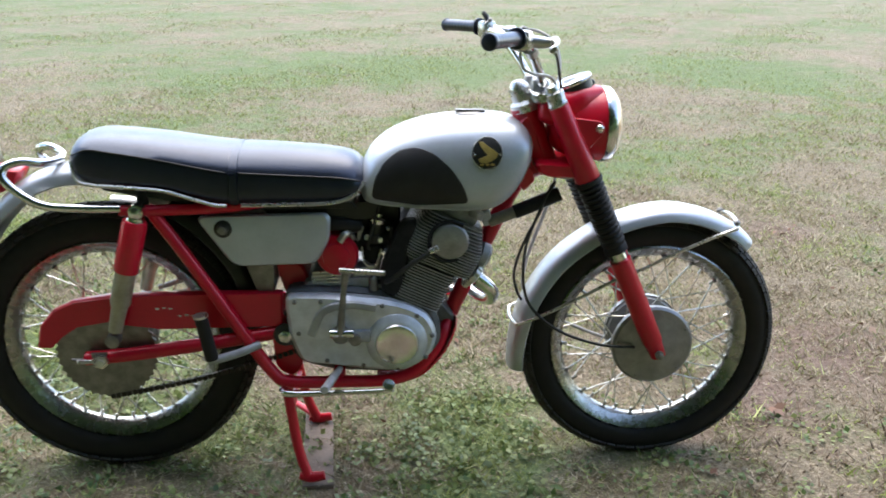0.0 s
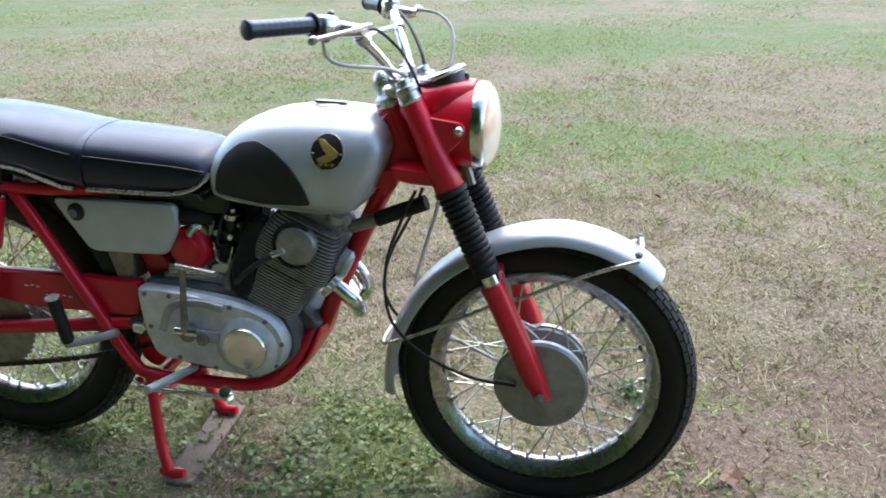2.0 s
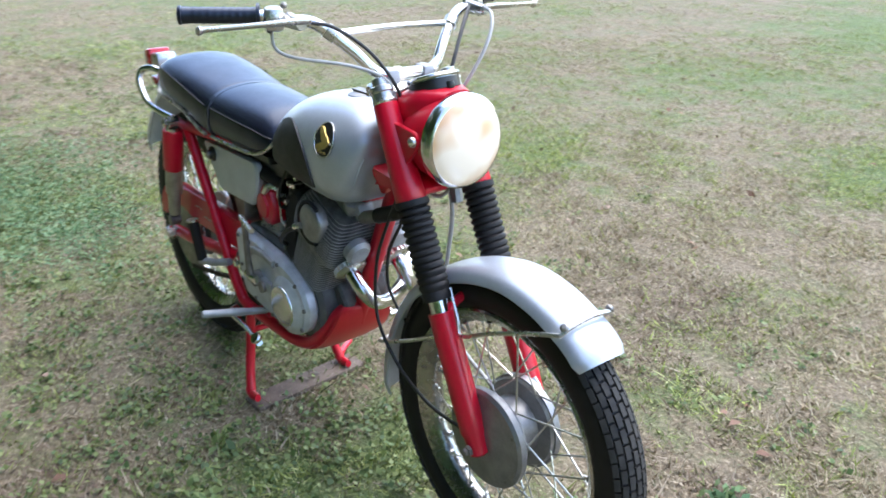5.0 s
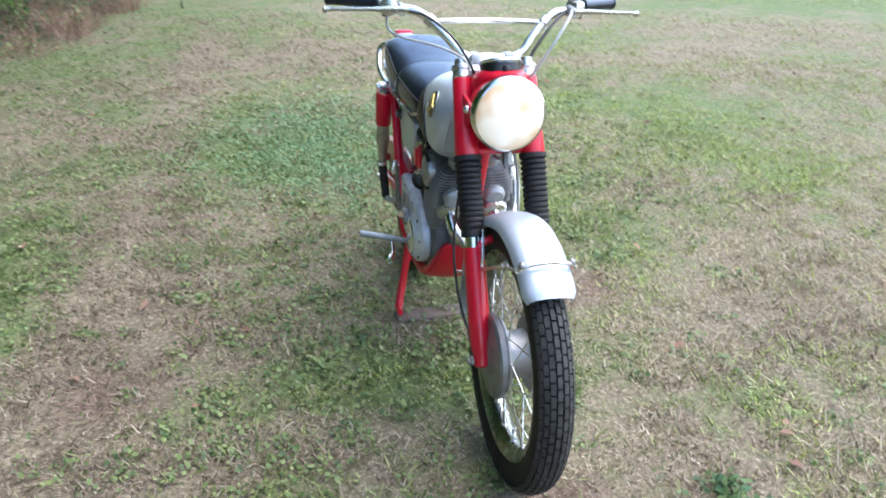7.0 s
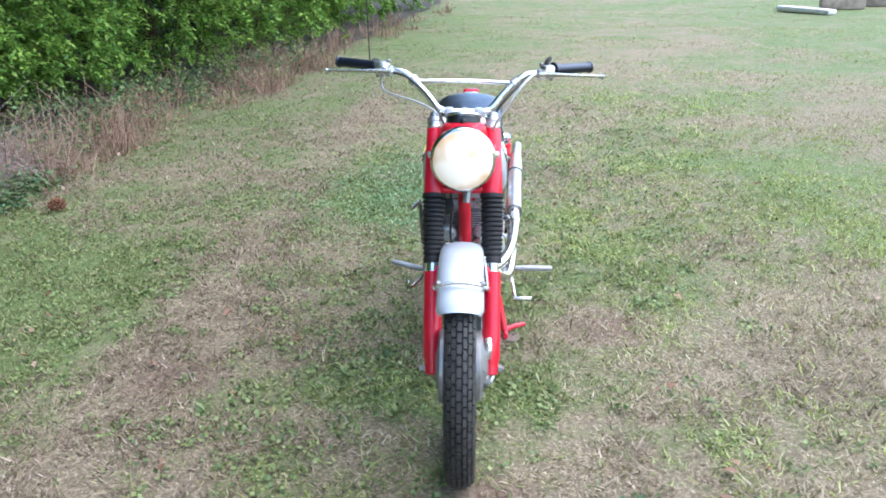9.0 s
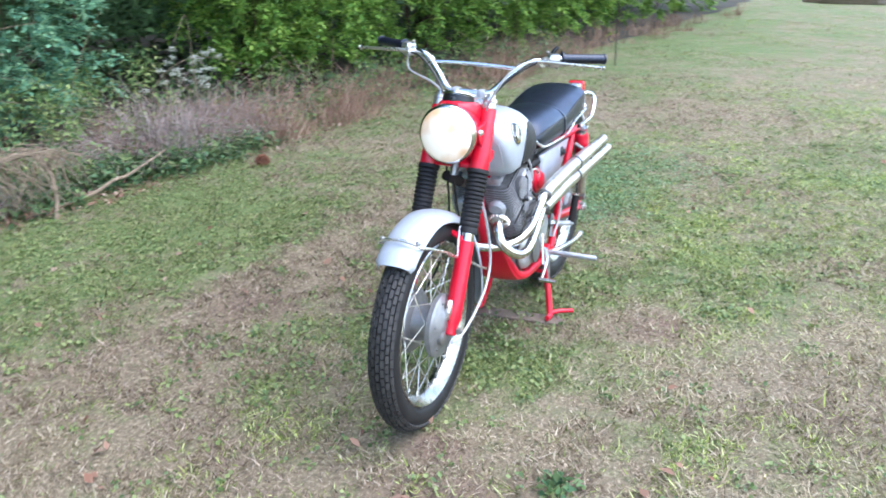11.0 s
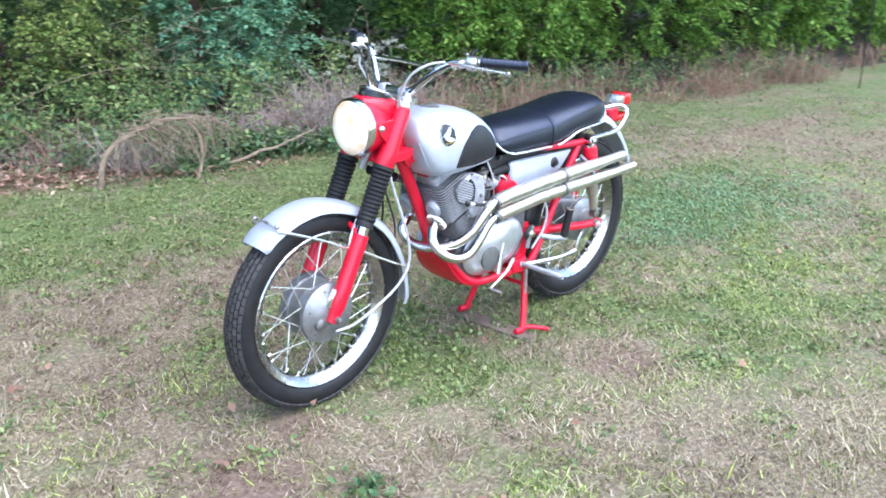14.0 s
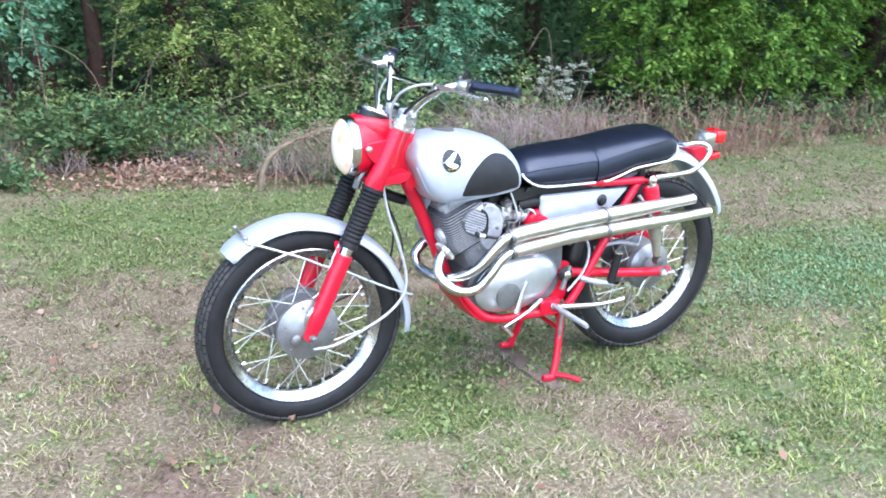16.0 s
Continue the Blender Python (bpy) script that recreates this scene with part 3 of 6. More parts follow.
# rear hub: sprocket on the right, brake plate and torque arm on the left
bm = bmesh.new()
teeth = []
for i in range(80):
    a, r = 2 * math.pi * i / 80, 0.118 if i % 2 else 0.112
    teeth.append((REAR.x + r * math.cos(a), REAR.z + r * math.sin(a)))
slab(bm, teeth, -0.084, -0.078, 0.001)
part("sprocket", bm, STEEL, rw, "dull toothed drive sprocket")
part("brake_plate", turned([(0.088, 0.044), (0.088, 0.052), (0.080, 0.060), (0.050, 0.064), (0.045, 0.075), (0.02, 0.078)], REAR, (0, 1, 0), 36), DRUM, rw, "grey alloy brake plate")
for s in (-1, 1):
    part("axle_nut", turned([(0.017, 0), (0.017, 0.010), (0.011, 0.011), (0.011, 0.019), (0.004, 0.021)], REAR + V((0, s * 0.126, -0.003)), (0, s, 0), 6), TRIM, rw, "", flat=True)
    part("chain_adjuster", rod([REAR + V((-0.055, s * 0.126, -0.005)), REAR + V((0.0, s * 0.126, -0.003))], 0.0055, 8), TRIM, rw, "bright chain adjuster bolt")
bm = rod([REAR + V((0.01, 0.086, -0.015)), REAR + V((0.045, 0.086, -0.055)), REAR + V((0.06, 0.084, -0.10))], 0.010, 8, flat=0.5)
part("brake_arm", bm, ALU_B, rw)
part("torque_arm", rod([REAR + V((0.09, 0.075, 0.10)), REAR + V((0.19, 0.085, 0.125)), (0.30, 0.09, 0.46)], 0.007, 8), ALU, bike)
# chain: two runs of links
bm = bmesh.new()
for a0, b0 in (((0.012, 0.226), (0.475, 0.345)), ((0.0, 0.459), (0.47, 0.435))):
    for i in range(36):
        q = i / 36
        p = V((a0[0] + (b0[0] - a0[0]) * q, -0.081, a0[1] + (b0[1] - a0[1]) * q - 0.012 * math.sin(math.pi * q)))
        block(bm, p, (0.0105, 0.012 if i % 2 else 0.008, 0.011), Matrix.Rotation(-math.atan2(b0[1] - a0[1], b0[0] - a0[0]), 4, "Y"))
tagged(part("chain", bm, OILY, bike, "oily black drive chain", flat=True), kind="stuff")

# -- frame --
def both(name, make, material, parent, label="", steer=False):
    for s in (1, -1):
        bm = make()
        part(name, bm if s < 0 else flip(bm), material, parent, label, steer)


both("lower_rail", lambda: rod([(0.150, -0.105, 0.690), (0.215, -0.107, 0.590), (0.330, -0.110, 0.400), (0.395, -0.110, 0.295), (0.435, -0.108, 0.268), (0.560, -0.105, 0.264), (0.670, -0.100, 0.264),
                                (0.735, -0.090, 0.284), (0.783, -0.076, 0.335), (0.806, -0.055, 0.378), (0.815, -0.010, 0.400)], 0.0145, 12), RED, bike, "red frame tube")
both("seat_rail", lambda: rod([(0.085, -0.112, 0.694), (0.180, -0.110, 0.694), (0.320, -0.100, 0.698), (0.480, -0.070, 0.715), (0.640, -0.030, 0.740)], 0.013, 10), RED, bike, "red seat rail")
part("down_tube", rod([(0.800, 0, 0.345), (0.846, 0, 0.452), (0.935, 0, 0.650), (0.985, 0, 0.745), (1.02, 0, 0.80)], 0.0195, 14), RED, bike, "red single down tube")
part("backbone", rod([(0.60, 0, 0.725), (0.75, 0, 0.755), (0.90, 0, 0.80), (1.01, 0, 0.86)], 0.026, 12), RED, bike)
part("head_tube", rod([(0.983, 0, 0.905), (1.045, 0, 0.755)], 0.031, 18), RED, bike, "red steering head")
part("head_gusset", plate([(0.925, 0.80), (0.99, 0.90), (1.035, 0.80), (1.03, 0.745), (0.99, 0.74), (0.95, 0.735)], -0.032, 0.032, 0.008, 0.02), RED, bike)
both("gusset_bracket", lambda: plate([(0.955, 0.765), (1.0, 0.775), (1.01, 0.74), (0.985, 0.715), (0.972, 0.735), (0.955, 0.728)], -0.05, -0.032, 0.003, 0.008), RED, bike)
bm = bmesh.new()
skid = [(0.832, 0.396, 0.060), (0.826, 0.372, 0.074), (0.803, 0.325, 0.086), (0.756, 0.274, 0.096), (0.705, 0.2515, 0.100), (0.640, 0.2475, 0.102)]
loops = []
for x, z, w in glide(skid, 4):
    top = [(x, y * w, z + 0.010 * abs(y) ** 3) for y in (-1, -0.8, -0.4, 0, 0.4, 0.8, 1)]
    loops.append(top + [(px + 0.003, py * 0.97, pz - 0.006) for px, py, pz in top[::-1]])
loft(bm, loops)
part("skid_plate", bm, RED, bike, "red skid plate under the engine")
both("swingarm", lambda: rod([(0.440, -0.085, 0.392), (0.300, -0.100, 0.375), (0.100, -0.108, 0.350), (-0.030, -0.108, 0.338)], 0.0165, 12), RED, bike, "red tubular swingarm")
part("swingarm_pivot", rod([(0.43, -0.112, 0.392), (0.43, 0.104, 0.392)], 0.019, 14), RED, bike)
both("pivot_washer", lambda: turned([(0.028, 0), (0.028, 0.004), (0.024, 0.006), (0.004, 0.006)], (0.43, -0.111, 0.392), (0, -1, 0), 24), BLACK, bike)
both("pivot_nut", lambda: turned([(0.016, 0), (0.016, 0.010), (0.010, 0.012), (0.010, 0.018), (0.004, 0.020)], (0.43, -0.116, 0.392), (0, -1, 0), 6), CHROME, bike)
both("pivot_plate", lambda: plate([(0.392, 0.424), (0.446, 0.430), (0.462, 0.360), (0.466, 0.300), (0.440, 0.268), (0.400, 0.290)], -0.082, -0.070, 0.002, 0.02), RED, bike)
both("chain_adjuster", lambda: block(rod([(-0.03, -0.116, 0.338), (-0.060, -0.116, 0.338)], 0.004, 8), (0.005, -0.120, 0.342), (0.035, 0.006, 0.030)), STEEL, bike)
both("rear_axle_nut", lambda: turned([(0.014, 0), (0.014, 0.010), (0.009, 0.011), (0.009, 0.018)], (0.005, -0.123, 0.342), (0, -1, 0), 6), STEEL, bike)
bm = plate([(-0.140, 0.362), (-0.130, 0.415), (-0.098, 0.452), (-0.050, 0.475), (0.030, 0.487), (0.150, 0.490), (0.426, 0.489), (0.424, 0.408), (0.150, 0.404), (0.085, 0.412),
            (0.020, 0.424), (-0.050, 0.412), (-0.085, 0.388), (-0.112, 0.360)], -0.100, -0.070, 0.005)
part("chain_guard", bm, RED, bike, "red pressed steel chain guard with worn white lettering")
bm = bmesh.new()
for x0, z, n in ((0.140, 0.456, 3), (0.190, 0.438, 5)):
    for i in range(n):
        block(bm, (x0 + i * 0.015, -0.1012, z + 0.002 * (i % 2)), (0.008, 0.001, 0.0028 if (i * 7 + n) % 3 else 0.0045))
part("worn_lettering", bm, WHITE, bike, "", flat=True)

# -- rear dampers --
for s in (-1, 1):
    a, b = V((0.128, s * 0.135, 0.700)), V((0.045, s * 0.132, 0.395))
    d = b - a
    at = lambda q: a + d * q
    cover = part("rear_shock", rod([(*at(0.06), 0.012), (*at(0.075), 0.025), (*at(0.10), 0.0275), (*at(0.43), 0.0275), (*at(0.455), 0.026)], n=18, k=1), RED, bike, "rear damper in a red cover")
    part("body", rod([(*at(0.455), 0.023), (*at(0.70), 0.023), (*at(0.74), 0.018), (*at(0.93), 0.0155)], n=16, k=1), KHAKI, cover, "pale damper body")
    part("top_eye", turned([(0.010, -0.016), (0.016, -0.014), (0.016, 0.014), (0.010, 0.016)], a, (0, 1, 0), 14), CHROME, cover)
    part("collar", rod([(*at(0.045), 0.019), (*at(0.085), 0.021)], n=16, k=1), CHROME, cover)
    part("bottom_eye", turned([(0.008, -0.016), (0.016, -0.014), (0.016, 0.014), (0.008, 0.016)], b, (0, 1, 0), 14), STEEL, cover)
    part("cap_nut", turned([(0.012, 0), (0.012, 0.008), (0.005, 0.012)], a + V((0, s * 0.016, 0)), (0, s, 0), 6), CHROME, cover)

# -- mudguards and rail --
part("rear_mudguard", mudguard([(0.190, 0.712), (0.150, 0.737), (0.060, 0.772), (-0.045, 0.780), (-0.145, 0.746), (-0.232, 0.675), (-0.292, 0.600), (-0.332, 0.523)], 0.066, 0.045), SILVER, bike, "silver painted rear mudguard")
ff = mudguard([(1.556, 0.584), (1.530, 0.609), (1.490, 0.633), (1.422, 0.660), (1.335, 0.671), (1.235, 0.651), (1.145, 0.607), (1.056, 0.531), (0.993, 0.424), (0.968, 0.325), (0.965, 0.254)], 0.058, 0.036)
fender = part("front_mudguard", ff, SILVER, bike, "silver painted front mudguard", True)
for s in (-1, 1):
    lug = on_fork(0.520, s * 0.075, 0.01)
    part("stay", rod([(*on_fork(0.60, s * 0.060, 0.02),), (1.245, s * 0.066, 0.55), (1.262, s * 0.070, 0.522), (1.34, s * 0.070, 0.560), (1.44, s * 0.066, 0.602), (1.498, s * 0.062, 0.622)], 0.0042, 8), TRIM, fender, "bright wire stay", True)
    part("stay", rod([lug, (1.15, s * 0.070, 0.468), (1.05, s * 0.068, 0.416), (0.982, s * 0.062, 0.386)], 0.0042, 8), TRIM, fender, "", True)
    part("stay_bolt", turned([(0.008, 0), (0.008, 0.006), (0.004, 0.010)], (1.498, s * 0.052, 0.632), (0.3, s * 0.6, 0.7), 8), STEEL, fender, "", True)
part("stay", rod([(1.498, 0.062, 0.622), (1.503, 0.046, 0.633), (1.505, 0, 0.6395), (1.503, -0.046, 0.633), (1.498, -0.062, 0.622)], 0.0045, 8), TRIM, fender, "", True)
part("stay", rod([(0.982, 0.062, 0.386), (0.975, 0.050, 0.384), (0.970, 0, 0.382), (0.975, -0.050, 0.384), (0.982, -0.062, 0.386)], 0.0042, 8), TRIM, fender, "", True)
part("grab_rail", rod([(0.090, -0.118, 0.700), (0.0, -0.120, 0.702), (-0.070, -0.120, 0.708), (-0.115, -0.118, 0.730), (-0.152, -0.112, 0.764), (-0.152, -0.100, 0.788), (-0.122, -0.082, 0.797), (-0.085, -0.055, 0.788),
                       (-0.070, 0, 0.785), (-0.085, 0.055, 0.788), (-0.122, 0.082, 0.797), (-0.152, 0.100, 0.788), (-0.152, 0.112, 0.764), (-0.115, 0.118, 0.730), (-0.070, 0.120, 0.708), (0.0, 0.120, 0.702), (0.090, 0.118, 0.700)], 0.0095, 10), CHROME, bike, "chromed tubular grab rail")
lamp = part("tail_lamp", boxed((-0.235, 0, 0.790), (0.060, 0.062, 0.054), Matrix.Rotation(radians(-8), 4, "Y"), 0.010), ALU_B, bike, "tail lamp with a red lens on a bright housing")
part("lens", boxed((-0.283, 0, 0.798), (0.050, 0.068, 0.050), Matrix.Rotation(radians(-8), 4, "Y"), 0.010), TAIL, lamp, "red plastic lens")
part("lamp_bracket", plate([(-0.150, 0.765), (-0.212, 0.772), (-0.222, 0.735), (-0.200, 0.712), (-0.165, 0.735)], -0.035, 0.035, 0.004, 0.01), RED, bike, "red tail lamp bracket")
part("reflector", boxed((-0.262, 0, 0.724), (0.080, 0.050, 0.026), Matrix.Rotation(radians(6), 4, "Y"), 0.007), TAIL, lamp, "small red reflector below the lamp")

# -- tank --
TANK = [(0.610, 0.062, 0.765, 0.728), (0.618, 0.088, 0.792, 0.714), (0.640, 0.104, 0.828, 0.706), (0.690, 0.115, 0.864, 0.700), (0.770, 0.123, 0.890, 0.694), (0.865, 0.127, 0.899, 0.690),
        (0.915, 0.126, 0.898, 0.698), (0.950, 0.121, 0.892, 0.724), (0.975, 0.111, 0.880, 0.762), (0.991, 0.094, 0.862, 0.795), (1.000, 0.060, 0.842, 0.815)]
TANK = [(x, w, top - 0.007, low - 0.017 * min(1.0, (1.0 - x) / 0.06)) for x, w, top, low in TANK]
TX = [t[0] for t in TANK]


def tank_at(x):
    return [float(np.interp(x, TX, [t[i] for t in TANK])) for i in (1, 2, 3)]


def tank_side(x, z):
    w, top, low = tank_at(x)
    c = low + (top - low) * 0.36
    h = (top - c) if z > c else (c - low)
    q = min(0.999, abs(z - c) / h)
    n = 2.5 if z > c else 3.2
    return w * (1 - q ** n) ** (1 / n)


bm = bmesh.new()
loops = []
for x, w, top, low in glide(TANK, 3):
    c = low + (top - low) * 0.36
    loop = []
    for j in range(40):
        a = 2 * math.pi * j / 40
        s, u = math.sin(a), math.cos(a)
        n = 2.5 if u > 0 else 3.2
        loop.append((x, w * math.copysign(abs(s) ** (2 / n), s), c + (top - c if u > 0 else c - low) * math.copysign(abs(u) ** (2 / n), u)))
    loops.append(loop)
loft(bm, loops)
tank = part("fuel_tank", bm, SILVER, bike, "silver teardrop fuel tank with black knee pads")


def skin(poly, s, lift, rings=7, dome=0.5):
    """A pad that follows the tank's side: the outline in x and z, drawn in towards its middle in rings."""
    bm = bmesh.new()
    c = sum((V(p) for p in poly), V((0, 0))) / len(poly)
    loops = []
    for k in range(rings + 1):
        q = 1 - k / rings if k < rings else 0.02
        up = lift * (0.0 if k == 0 else 0.6 + 0.4 * (1 - q))
        loops.append([(c.x + (x - c.x) * q, s * (tank_side(c.x + (x - c.x) * q, c.y + (z - c.y) * q) + up), c.y + (z - c.y) * q) for x, z in poly])
    if lift:
        loops.insert(1, [(x, s * (tank_side(x, z) + lift * 0.55), z) for x, z in [(c.x + (x - c.x) * 0.985, c.y + (z - c.y) * 0.985) for x, z in poly]])
    loft(bm, loops)
    return bm


KNEES = rounded([(0.632, 0.714), (0.641, 0.760), (0.660, 0.796), (0.695, 0.824), (0.735, 0.832), (0.775, 0.818), (0.812, 0.786), (0.838, 0.747), (0.852, 0.707), (0.74, 0.700)], 0.014, 4)
DISC = [(0.889 + 0.0335 * math.cos(a), 0.820 + 0.0335 * math.sin(a)) for a in (2 * math.pi * j / 36 for j in range(36))]
BADGE = [(x, z - 0.009) for x, z in [(0.870, 0.853), (0.880, 0.853), (0.893, 0.843), (0.906, 0.835), (0.913, 0.829), (0.909, 0.821), (0.898, 0.813), (0.884, 0.809), (0.872, 0.811), (0.869, 0.817), (0.880, 0.822), (0.890, 0.826), (0.884, 0.832), (0.876, 0.842)]]
for s in (-1, 1):
    part("knee_pad", skin(KNEES, s, 0.0075), KNEE, tank, "black rubber knee pad")
    part("badge", skin(DISC, s, 0.004), BLACK, tank, "round black badge with a gold wing")
    part("badge_rim", rod([(x, s * (tank_side(x, z) + 0.003), z) for x, z in DISC + DISC[:2]], 0.0012, 6, 1), TRIM, tank)
    bm = bmesh.new()
    wing = [[bm.verts.new((x, s * (tank_side(x, z) + up), z)) for x, z in BADGE] for up in (0.002, 0.0065)]
    for j in range(len(BADGE)):
        bm.faces.new((wing[0][j - 1], wing[0][j], wing[1][j], wing[1][j - 1]))
    bm.faces.new(wing[1])
    cx, cz = sum(x for x, z in DISC) / len(DISC), sum(z for x, z in DISC) / len(DISC)
    for dx in (-0.028, 0.028):
        part("badge_pin", turned([(0.0022, 0), (0.0022, 0.002), (0.001, 0.003)], (cx + dx, s * (tank_side(cx + dx, cz) + 0.004), cz - 0.002), (0, s, 0), 8), TRIM, tank)
    for dx in (-0.012, 0.0, 0.012):
        part("badge_bar", boxed((cx + dx, s * (tank_side(cx + dx, cz - 0.023) + 0.0045), cz - 0.023), (0.008, 0.002, 0.005), None, 0.0005), GOLD, tank)
    part("badge_wing", bm, GOLD if s < 0 else TRIM, tank, "gold wing shape" if s < 0 else "pale silvery wing shape", flat=True)
    part("tank_seam", rod([(x, s * (tank_side(x, tank_at(x)[2] + 0.012) + 0.0005), tank_at(x)[2] + 0.012) for x in (0.62, 0.65, 0.70, 0.77, 0.85, 0.90, 0.93, 0.955, 0.975, 0.99)], 0.0028, 6, 2), SILVER, tank)
part("filler_cap", turned([(0.034, -0.012), (0.035, 0.004), (0.033, 0.009), (0.026, 0.0115), (0.004, 0.012)], (0.857, 0, 0.882), (-0.03, 0, 1), 32), STEEL, tank, "dull steel filler cap with a flat lever")
part("cap_lever", plate([(0.827, 0.8935), (0.891, 0.8925), (0.895, 0.8945), (0.891, 0.8975), (0.827, 0.8980)], -0.010, 0.010, 0.001, 0.001), STEEL, tank)

# -- seat --
SEAT = [(-0.018, 0.082, 0.838, 0.790), (-0.008, 0.100, 0.855, 0.772), (0.020, 0.112, 0.866, 0.756), (0.080, 0.119, 0.865, 0.748), (0.180, 0.122, 0.856, 0.740), (0.270, 0.122, 0.845, 0.716), (0.322, 0.121, 0.839, 0.708),
        (0.334, 0.119, 0.834, 0.708), (0.346, 0.120, 0.838, 0.708), (0.450, 0.117, 0.830, 0.708), (0.550, 0.110, 0.818, 0.708), (0.595, 0.101, 0.804, 0.722), (0.615, 0.086, 0.786, 0.738)]
SEAT = [(x, w, top - float(np.interp(x, [0, 0.27, 0.34, 0.45, 0.55, 0.62], [0.012, 0.015, 0.015, 0.012, 0.009, 0.006])), low) for x, w, top, low in SEAT]


PIPING = ([-0.020, -0.008, 0.03, 0.08, 0.18, 0.27, 0.318, 0.45, 0.55, 0.595, 0.615], [0.806, 0.815, 0.829, 0.824, 0.808, 0.789, 0.780, 0.772, 0.765, 0.757, 0.750])


def seat_loop(x, w, top, low, swell=0.0, m=40):
    """The seat's section: a domed top panel falling to the piping, then sides that bulge a little on their way down."""
    pz = min(float(np.interp(x, *PIPING)), top - 0.012)
    half = []
    for j in range(m // 4 + 1):
        q = j / (m // 4)
        half.append((w * q + swell * q, top - (top - pz) * (0.55 * q ** 2 + 0.45 * q ** 6) + swell * (1 - q)))
    for j in range(1, m // 4 + 1):
        q = j / (m // 4)
        bulge = 0.004 * math.sin(math.pi * q) - 0.010 * max(0.0, q - 0.8) / 0.2
        half.append((w + bulge + swell, pz + (low - pz) * q - swell * q))
    return [(x, y, z) for y, z in half] + [(x, -y, z) for y, z in half[:0:-1]]


bm = bmesh.new()
loft(bm, [seat_loop(*p) for p in glide(SEAT, 3)])
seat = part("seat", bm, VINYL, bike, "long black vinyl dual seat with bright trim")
bm = bmesh.new()
loft(bm, [seat_loop(x, 0.121, 0.8215, 0.708, e) for x, e in ((0.325, 0.0), (0.326, 0.0028), (0.343, 0.0028), (0.344, 0.0))])
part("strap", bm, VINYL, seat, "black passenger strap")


def seat_y(x):
    return float(np.interp(x, [t[0] for t in SEAT], [t[1] for t in SEAT]))


for s in (-1, 1):
    for run in ((-0.008, 0.03, 0.08, 0.18, 0.27, 0.318), (0.350, 0.45, 0.55, 0.595, 0.608)):
        part("piping", rod([(x, s * (seat_y(x) + 0.0005), float(np.interp(x, *PIPING))) for x in run], 0.0022, 6), SEAM, seat)
    part("trim_strip", rod([(-0.014, s * 0.094, 0.800), (-0.002, s * 0.110, 0.768), (0.022, s * 0.118, 0.755), (0.10, s * 0.123, 0.749), (0.185, s * 0.125, 0.741), (0.24, s * 0.125, 0.724), (0.292, s * 0.125, 0.709), (0.318, s * 0.125, 0.707)], 0.0045, 8), TRIM, seat, "bright trim strip")
    part("trim_strip", rod([(0.350, s * 0.124, 0.707), (0.45, s * 0.121, 0.707), (0.54, s * 0.114, 0.708), (0.585, s * 0.107, 0.719), (0.610, s * 0.095, 0.738), (0.617, s * 0.088, 0.750)], 0.0045, 8), TRIM, seat)
part("seat_pan", plate([(0.03, 0.752), (0.18, 0.738), (0.30, 0.705), (0.59, 0.705), (0.60, 0.69), (0.30, 0.69), (0.05, 0.735)], -0.095, 0.095, 0.003), BLACK, bike)
for s in (-1, 1):
    part("seat_bumper", rod([(0.13, s * 0.09, 0.70), (0.13, s * 0.09, 0.745)], 0.013, 10), RUBBER, bike)

# -- side panels and what shows behind them --
PANEL = {-1: [(0.240, 0.675), (0.541, 0.682), (0.539, 0.620), (0.506, 0.561), (0.320, 0.557)], 1: [(0.188, 0.672), (0.546, 0.675), (0.543, 0.615), (0.512, 0.560), (0.300, 0.560)]}
for s in (-1, 1):
    p = part("side_panel", plate(PANEL[s], s * 0.084, s * 0.104, 0.006, 0.022 if s < 0 else 0.014, 0.004), SILVER, bike, "silver painted side panel with a black knob")
    knob = part("knob", turned([(0.020, 0.0), (0.020, 0.005), (0.013, 0.009), (0.012, 0.014), (0.004, 0.015)], (0.303, s * 0.104, 0.648 if s < 0 else 0.638), (0, s, 0), 24), BLACK, p, "round black knob")
    part("knob_cap", turned([(0.010, 0), (0.009, 0.003), (0.003, 0.004)], (0.303, s * 0.119, 0.648 if s < 0 else 0.638), (0, s, 0), 16), STEEL if s < 0 else BLACK, p)
# silver-painted panel; dark steel here stands for the shade it lies in
part("battery_case", plate([(0.250, 0.682), (0.40, 0.690), (0.412, 0.56), (0.408, 0.486), (0.390, 0.470), (0.368, 0.480), (0.345, 0.545), (0.300, 0.625)], -0.080, 0.070, 0.006, 0.02), STEEL, bike, "silver inner panel, given dark steel to look shaded")
part("inner_mudguard", mudguard([(0.180, 0.712), (0.235, 0.676), (0.305, 0.605), (0.352, 0.525), (0.378, 0.440), (0.385, 0.385)], 0.064, 0.050), BLACK, bike, "black inner mudguard")
part("under_seat_tray", plate([(0.32, 0.70), (0.66, 0.70), (0.64, 0.66), (0.50, 0.655), (0.32, 0.675)], -0.078, 0.078, 0.004, 0.01), BLACK, bike)
